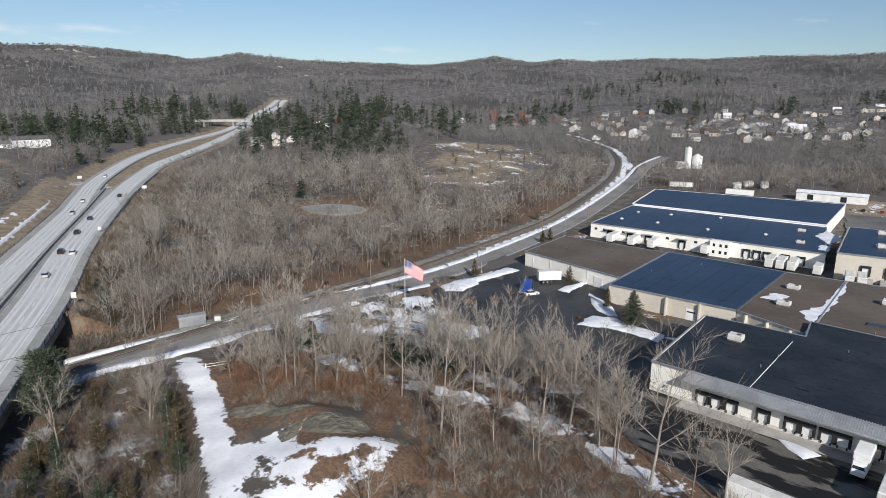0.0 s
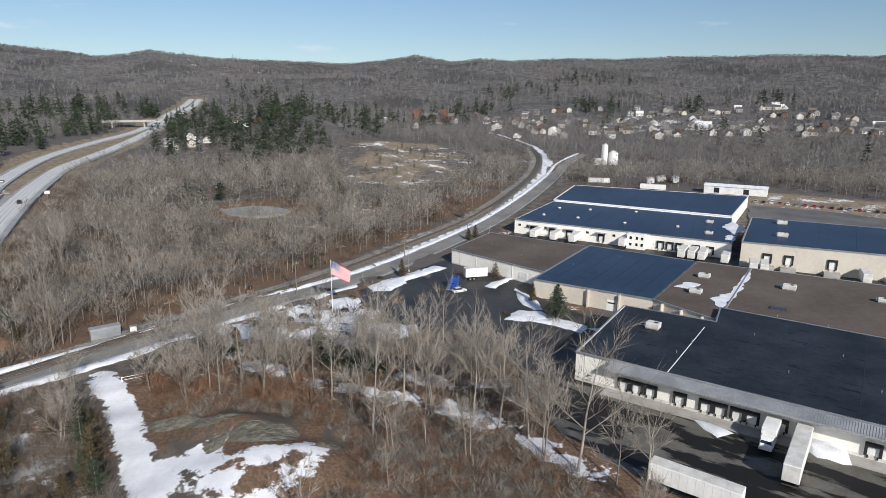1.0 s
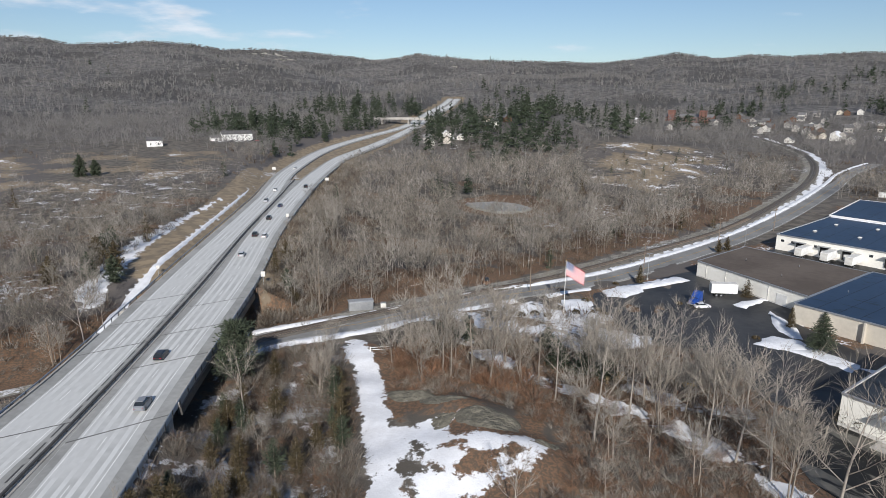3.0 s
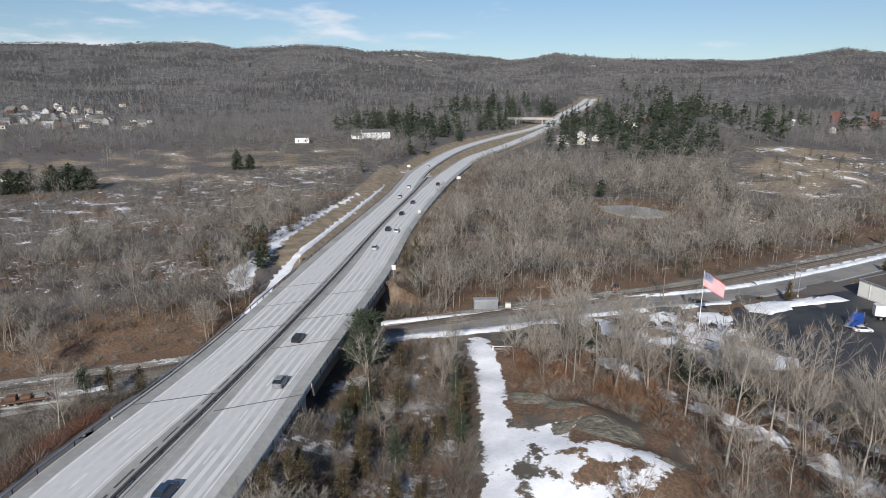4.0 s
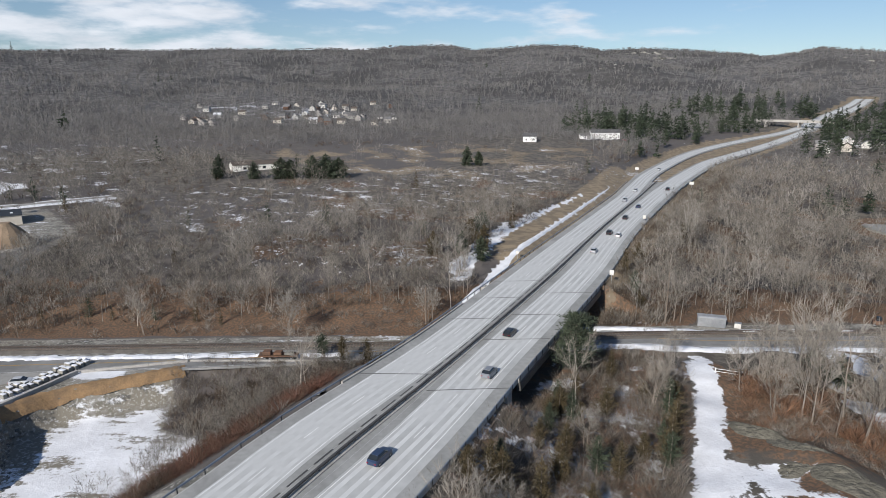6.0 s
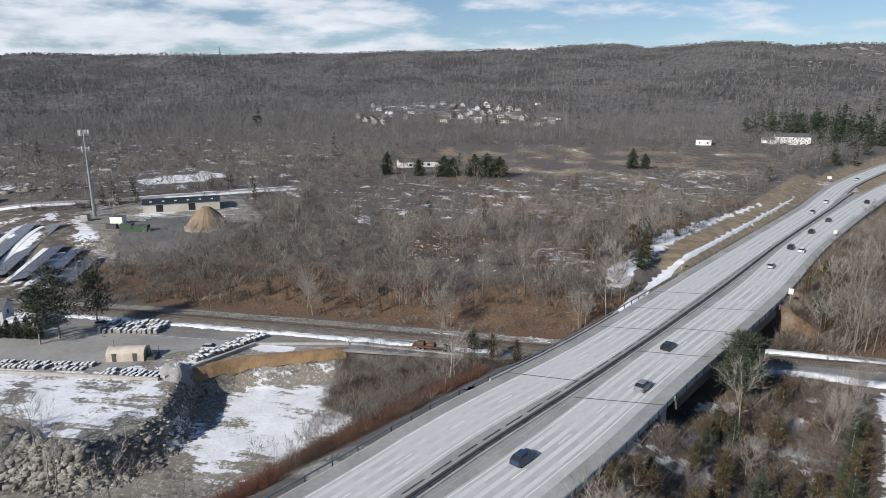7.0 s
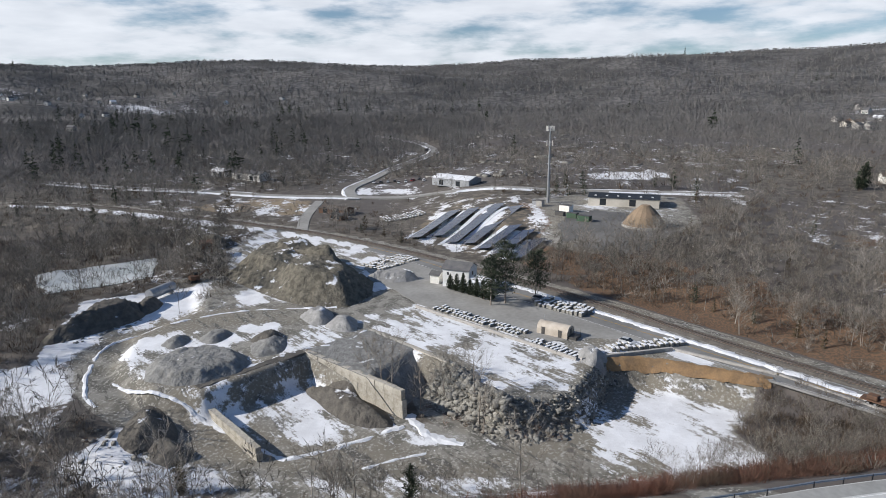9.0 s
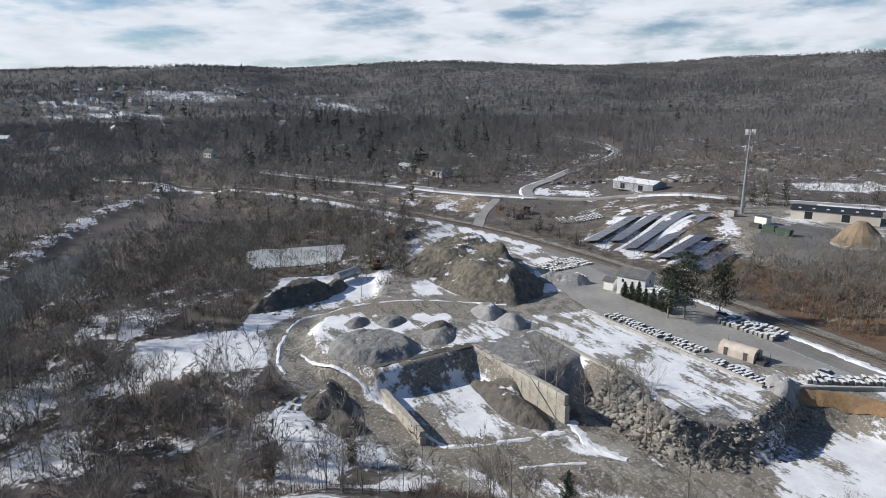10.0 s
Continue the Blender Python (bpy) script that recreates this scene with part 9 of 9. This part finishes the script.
def build_thicket():
    g = np.random.RandomState(61)

    def clump(name, x, y, templates, mat, lo, hi, label):
        v, t = scatter(templates, x, y, ground_z(x, y), g.uniform(lo, hi, len(x)), g)
        tagged(new(name, tri_mesh(name, v, t, mat)), label, "thicket", kind="stuff")
    x, y = g.uniform(-92, -28, 5200), g.uniform(40, 124, 5200)
    h, _ = to_line(x, y, HIGHWAY)
    ok = (np.abs(h) > 16.2) & (np.abs(to_line(x, y, ROAD_LINE)[0]) > 8) & (np.hypot(x + 72, y - 106) > 4) & (to_line(x, y, SNOW_PATH)[0] < -4.0)
    ok &= waves(x, y, 15, 72) > g.uniform(-1.1, 0.3, len(x))
    x, y = x[ok], y[ok]
    n = len(x)
    dark, grey, russet = slice(0, n // 2), slice(n // 2, int(n * 0.82)), slice(int(n * 0.82), n)
    clump("dark_thicket", x[dark], y[dark], [bush(680 + i, 2.5, 52, 0.045, 0.75) for i in range(5)], BRAMBLE, 0.5, 1.4, "dark brown tangled thicket below the highway bank")
    clump("grey_thicket", x[grey], y[grey], [bush(686 + i, 2.7, 46, 0.04, 0.7) for i in range(5)], TWIG, 0.5, 1.5, "grey twiggy thicket with snow between the stems")
    clump("russet_thicket", x[russet], y[russet], [bush(692 + i, 2.0, 50, 0.05, 0.9) for i in range(4)], LEAF, 0.5, 1.2, "russet thicket holding dead leaves")
    x, y = np.r_[g.normal(-43, 4, 26), g.normal(-16, 5, 30), g.normal(-30, 8, 20)], np.r_[g.normal(128, 3, 26), g.normal(120, 3, 30), g.normal(122, 4, 20)]
    ok = np.abs(to_line(x, y, SNOW_PATH)[0]) > 6
    x, y = x[ok], y[ok]
    clump("leafy_oak_scrub", x, y, [bush(740 + i, 3.2, 90, 0.13, 0.9) for i in range(4)], LEAF, 0.45, 1.15, "oak scrub holding orange-brown dead leaves")
    # brush up to the rail on the wooded side of the highway, and round the bridge end
    ln = part_of_line(EAST_LANES, 126, 470)
    k = g.randint(0, len(ln), 1500)
    o = g.uniform(8.6, 25, 1500)
    q = normals(ln)
    x, y = ln[k, 0] + q[k, 0] * o + g.normal(0, 2, 1500), ln[k, 1] + q[k, 1] * o + g.normal(0, 4, 1500)
    ok = (to_line(x, y, EAST_LANES)[0] < -8.6) & (np.abs(to_line(x, y, RAIL)[0]) > 6) & (np.abs(to_line(x, y, ROAD_LINE)[0]) > 8)
    x, y = np.r_[x[ok], g.normal(-86.5, 3.0, 60)], np.r_[y[ok], g.normal(144, 5.0, 60)]
    ok = to_line(x, y, EAST_LANES)[0] < -8.3
    x, y = x[ok], y[ok]
    clump("bank_brush", x[::2], y[::2], [bush(720 + i, 3.4, 40, 0.12, 0.8) for i in range(4)], BRAMBLE, 0.5, 1.3, "dark brown brush on the highway bank")
    clump("bank_brush_grey", x[1::2], y[1::2], [bush(730 + i, 3.6, 34, 0.10, 0.6) for i in range(4)], TWIG, 0.5, 1.4, "grey brush on the highway bank")


def build_evergreens():
    g = np.random.RandomState(21)
    # single pines and cedars near the camera: height, half width, look
    def evergreen(x, y, h, w, mat, label, seed, rows=26, per=15, tw=0.2, old=False, **kw):
        wood, green = open_pine(seed, h, w, rows, per, tw) if old else conifer(seed, h, w, rows, per, tw, **kw)
        t = thing("evergreen_tree", Matrix.Translation((x, y, at_ground(x, y))), label, "tree", "evergreens")
        new("trunk", tri_mesh("trunk", *wood, BARK)).parent = t
        new("crown", tri_mesh("crown", *green, mat)).parent = t
        return t
    pine = "dark green bushy white pine with drooping boughs"
    evergreen(-72, 105.5, 14.5, 6.0, NEEDLE, "dark green bushy white pine beside the highway bridge", 1, rows=34, per=130, tw=0.24, old=True)
    evergreen(50.5, 158, 10, 4.4, NEEDLE, "dark green pine on the snowy factory verge", 2, rows=30, per=24, tw=0.26)
    evergreen(-176, -13.5, 18.5, 6.4, NEEDLE, "tall open pine beside the white office house", 3, rows=26, per=110, tw=0.22, old=True)
    evergreen(-181, -5, 15, 5.8, NEEDLE, "tall dark pine beside the white office house", 4, rows=20, per=100, tw=0.22, old=True)
    evergreen(-173.5, -17.5, 15, 5.0, NEEDLE, "tall dark pine beside the white office house", 5, rows=20, per=100, tw=0.22, old=True)
    evergreen(41.5, 198, 5.5, 2.6, CEDAR, "round dark shrub on a snowy lot island", 6, rows=18, per=18, tw=0.2, bare=0.02)
    for i, (x, y, h, w) in enumerate(((-9, 133, 7, 4), (-3, 131, 7.5, 4), (2, 128, 6.5, 3.6), (-12, 142, 6, 3.4), (-32, 142, 8, 3.4), (-38, 146, 7, 3))):
        evergreen(x, y, h, w, NEEDLE, pine, 10 + i, rows=22, per=20, tw=0.24)
    for i, (x, y, h, w) in enumerate(((47.5, 172.5, 6, 1.25), (10.9, 203.5, 6, 1.4), (41.5, 254, 5, 1.6), (45, 258, 5.5, 1.6), (44.2, 121.5, 6, 1.5), (46.5, 119.5, 5.5, 1.4), (47, 122.5, 5, 1.3))):
        evergreen(x, y, h, w, CEDAR, "clipped brown-green columnar evergreen by the factory", 30 + i, rows=34, per=16, tw=0.16, bare=0.0, droop=0.5, ragged=0.12)
    for i in range(7):
        u = i / 6
        x, y = -186.5 + 9 * u, -31.5 + 13.5 * u
        evergreen(x, y, 5.0 + 0.7 * (i % 3), 1.5, NEEDLE, "slim dark clipped cedar before the office house", 50 + i, rows=28, per=22, tw=0.2, bare=0.0, droop=0.5, ragged=0.12)
    for i, (x, y, h, w) in enumerate(((-339, 168, 10, 6), (-329, 180, 12, 8.5), (-326, 184, 11, 7.5), (-318, 194, 13, 9), (-313, 200, 14, 10), (-309, 206, 12, 8), (-352, 152, 12, 4), (-362, 158, 13, 4.5), (-296, 298, 13, 5), (-290, 303, 10, 4))):
        evergreen(x, y, h, w, NEEDLE, "broad bushy dark pine at the edge of the field", 130 + i, rows=16, per=34, tw=0.75, bare=0.0, ragged=0.4, full=True)
    for i, (x, y, h, w) in enumerate(((-132.5, 140, 8, 3.4), (-138, 147, 9, 3.6), (-141, 140, 8, 3.2), (-147, 150, 9, 3.8), (-152, 158, 8, 3.4), (-146, 132, 8, 3.4), (-158, 168, 8, 3.4))):
        evergreen(x, y, h, w, CEDAR if i % 2 else NEEDLE, "dark shaggy cedar above the highway shoulder", 150 + i, rows=20, per=20, tw=0.42, bare=0.02, ragged=0.4, full=True)
    spots = [(-49, 104, 8.5), (-51, 109, 7), (-47, 99, 7), (-46, 88, 6), (-88, 155, 8), (-83, 152, 6), (-96, 164, 7), (-100, 178, 7), (-118, 72, 6), (-113, 74, 7), (-108, 78, 6), (-101, 76, 5), (-86, -20, 6), (-84, -60, 7), (-76, -72, 6)]
    for _ in range(400):
        x, y = g.uniform(-80, -34), g.uniform(48, 112)
        off = abs(float(to_line(np.array([x]), np.array([y]), HIGHWAY)[0][0]))
        lane = float(to_line(np.array([x]), np.array([y]), SNOW_PATH)[0][0])
        if len(spots) < 52 and off > 18.5 and lane < -5.5 and math.hypot(x + 72, y - 105.5) > 5 and g.uniform() < 1.2 - (off - 18) / 26:
            spots.append((x, y, g.uniform(4.0, 7.5)))
    for i, (x, y, h) in enumerate(spots):
        evergreen(x + g.uniform(-1, 1), y + g.uniform(-1, 1), h * g.uniform(0.85, 1.15), h * g.uniform(0.34, 0.5), CEDAR if i % 4 else NEEDLE, "rough brown-green red cedar among brush", 80 + i, rows=24, per=26, tw=0.17, bare=0.0, droop=0.35, ragged=0.75, full=True)
    lib = [conifer(900 + i, 7, (1.8, 2.4, 2.1)[i], 14, 10, 0.26, bare=0.03, ragged=0.5, full=i > 0) for i in range(3)]
    meshes = [(tri_mesh("trunk", *a, BARK), tri_mesh("crown", *b, NEEDLE), tri_mesh("crown", *b, CEDAR)) for a, b in lib]
    x, y = sample(g, 2600, 150, 420)
    p = open_ground(x, y) * np.minimum(evergreen_share(x, y) * 0.7 + 0.02, 1)
    m = np.where(p > g.uniform(0, 1, len(x)))[0][:240]
    hand = [(-235, 48, 1.0), (-243, 92, 1.1)] + [(a, b, 0.9) for a, b in ((24.9, 513), (36, 517), (44.5, 492), (53.6, 495), (64, 498), (65, 451), (72, 442), (77, 476), (45.7, 300), (40.8, 371), (10, 470), (0, 440), (20, 430), (34, 455), (8, 500), (-6, 520), (50, 530), (30, 540))]
    hand += [(-226, 2, 0.9), (-214, 20, 0.8), (-206, 30, 0.9), (-198, 38, 0.8), (-192, 46, 0.9), (-188, 30, 0.8), (-182, 40, 0.9), (-176, 44, 0.7), (-168, 52, 0.8), (-160, 60, 0.8), (-154, 64, 0.7), (-238, -10, 0.7), (-246, -62, 0.8), (-256, -72, 0.8), (-262, -84, 0.7), (-312, -4, 1.2), (-318, 6, 1.2), (-322, 14, 1.0), (-352, 52, 1.1), (-268, -84, 1.0)]
    todo = [(float(x[i]), float(y[i]), g.uniform(0.6, 1.7)) for i in m] + hand
    for x1, y1, s in todo:
        a, b, c = meshes[g.randint(0, 3)]
        t = thing("evergreen_tree", Matrix.Translation((x1, y1, at_ground(x1, y1))) @ pose(0, 0, 0, 0, 0, g.uniform(0, 360)) @ Matrix.Scale(s, 4), "dark evergreen among the leafless woods", "tree", "evergreens in the woods")
        new("trunk", a).parent = t
        new("crown", b if g.uniform() < 0.6 else c).parent = t
    far = [conifer(950 + i, 13, (3.6, 4.6, 4.0, 5.0, 4.2)[i], 9, 8, 1.05, ragged=0.5, bare=0.08, full=i % 2 > 0)[1] for i in range(5)]
    x, y = sample(g, 16000, 420, 2450)
    p = open_ground(x, y) * evergreen_share(x, y) * np.where(np.hypot(x, y) > 1000, 0.10, 0.42)
    m = p > g.uniform(0, 1, len(x))
    x2, y2 = sample(g, 7000, 450, 900, -20, 50)
    p2 = open_ground(x2, y2) * evergreen_share(x2, y2)
    m2 = (p2 > 0.25) & (p2 * 0.3 > g.uniform(0, 1, len(x2)))
    x, y = np.r_[x[m], x2[m2]], np.r_[y[m], y2[m2]]
    size = g.uniform(0.9, 1.9, len(x))
    for cx, cy, w, k, s in ((-290, 515, 12, 9, 1.3), (-297, 578, 14, 12, 1.5), (-410, 930, 40, 22, 2.0), (-345, 868, 26, 14, 1.9), (-296, 797, 16, 12, 1.7), (-292, 892, 20, 10, 1.7), (-414, 886, 24, 12, 1.8), (-367, 551, 20, 10, 1.4), (-247, 440, 10, 6, 1.1),
                            (-143, 616, 16, 10, 1.6), (-141, 1258, 60, 16, 1.6), (-62, 524, 14, 8, 1.0), (-88, 462, 10, 6, 1.0), (-87, 350, 10, 6, 0.9), (151, 1007, 26, 12, 1.6), (182, 1032, 20, 10, 1.6), (290, 1277, 50, 14, 1.7), (335, 1372, 40, 10, 1.7), (505, 1552, 60, 10, 1.7),
                            (552, 1535, 60, 10, 1.7), (626, 1587, 60, 10, 1.7), (331, 955, 20, 10, 1.6), (365, 980, 20, 10, 1.6), (381, 946, 14, 6, 1.3), (469, 899, 12, 6, 1.6), (500, 945, 14, 6, 1.6), (672, 1000, 24, 10, 1.7), (560, 1010, 60, 8, 1.4), (240, 800, 60, 10, 1.1), (330, 740, 80, 14, 1.0),
                            (196, 2340, 40, 16, 0.8), (-430, 2330, 50, 14, 0.8), (-1100, 1980, 60, 14, 0.9), (-520, -240, 60, 12, 1.2), (-700, -420, 120, 24, 1.5), (-560, -420, 90, 20, 1.4), (-400, -330, 60, 16, 1.3), (-800, -300, 120, 24, 1.4)):
        x, y, size = np.r_[x, cx + g.normal(0, w, k)], np.r_[y, cy + g.normal(0, w, k)], np.r_[size, s * g.uniform(0.7, 1.15, k)]
    v, t = scatter(far, x, y, ground_z(x, y), size, g)
    tagged(new("far_evergreens", tri_mesh("far_evergreens", v, t, FAR_NEEDLE)), "dark pine groves on the knolls and far slopes", "woods", kind="stuff")


build_woods()
build_thicket()
build_evergreens()
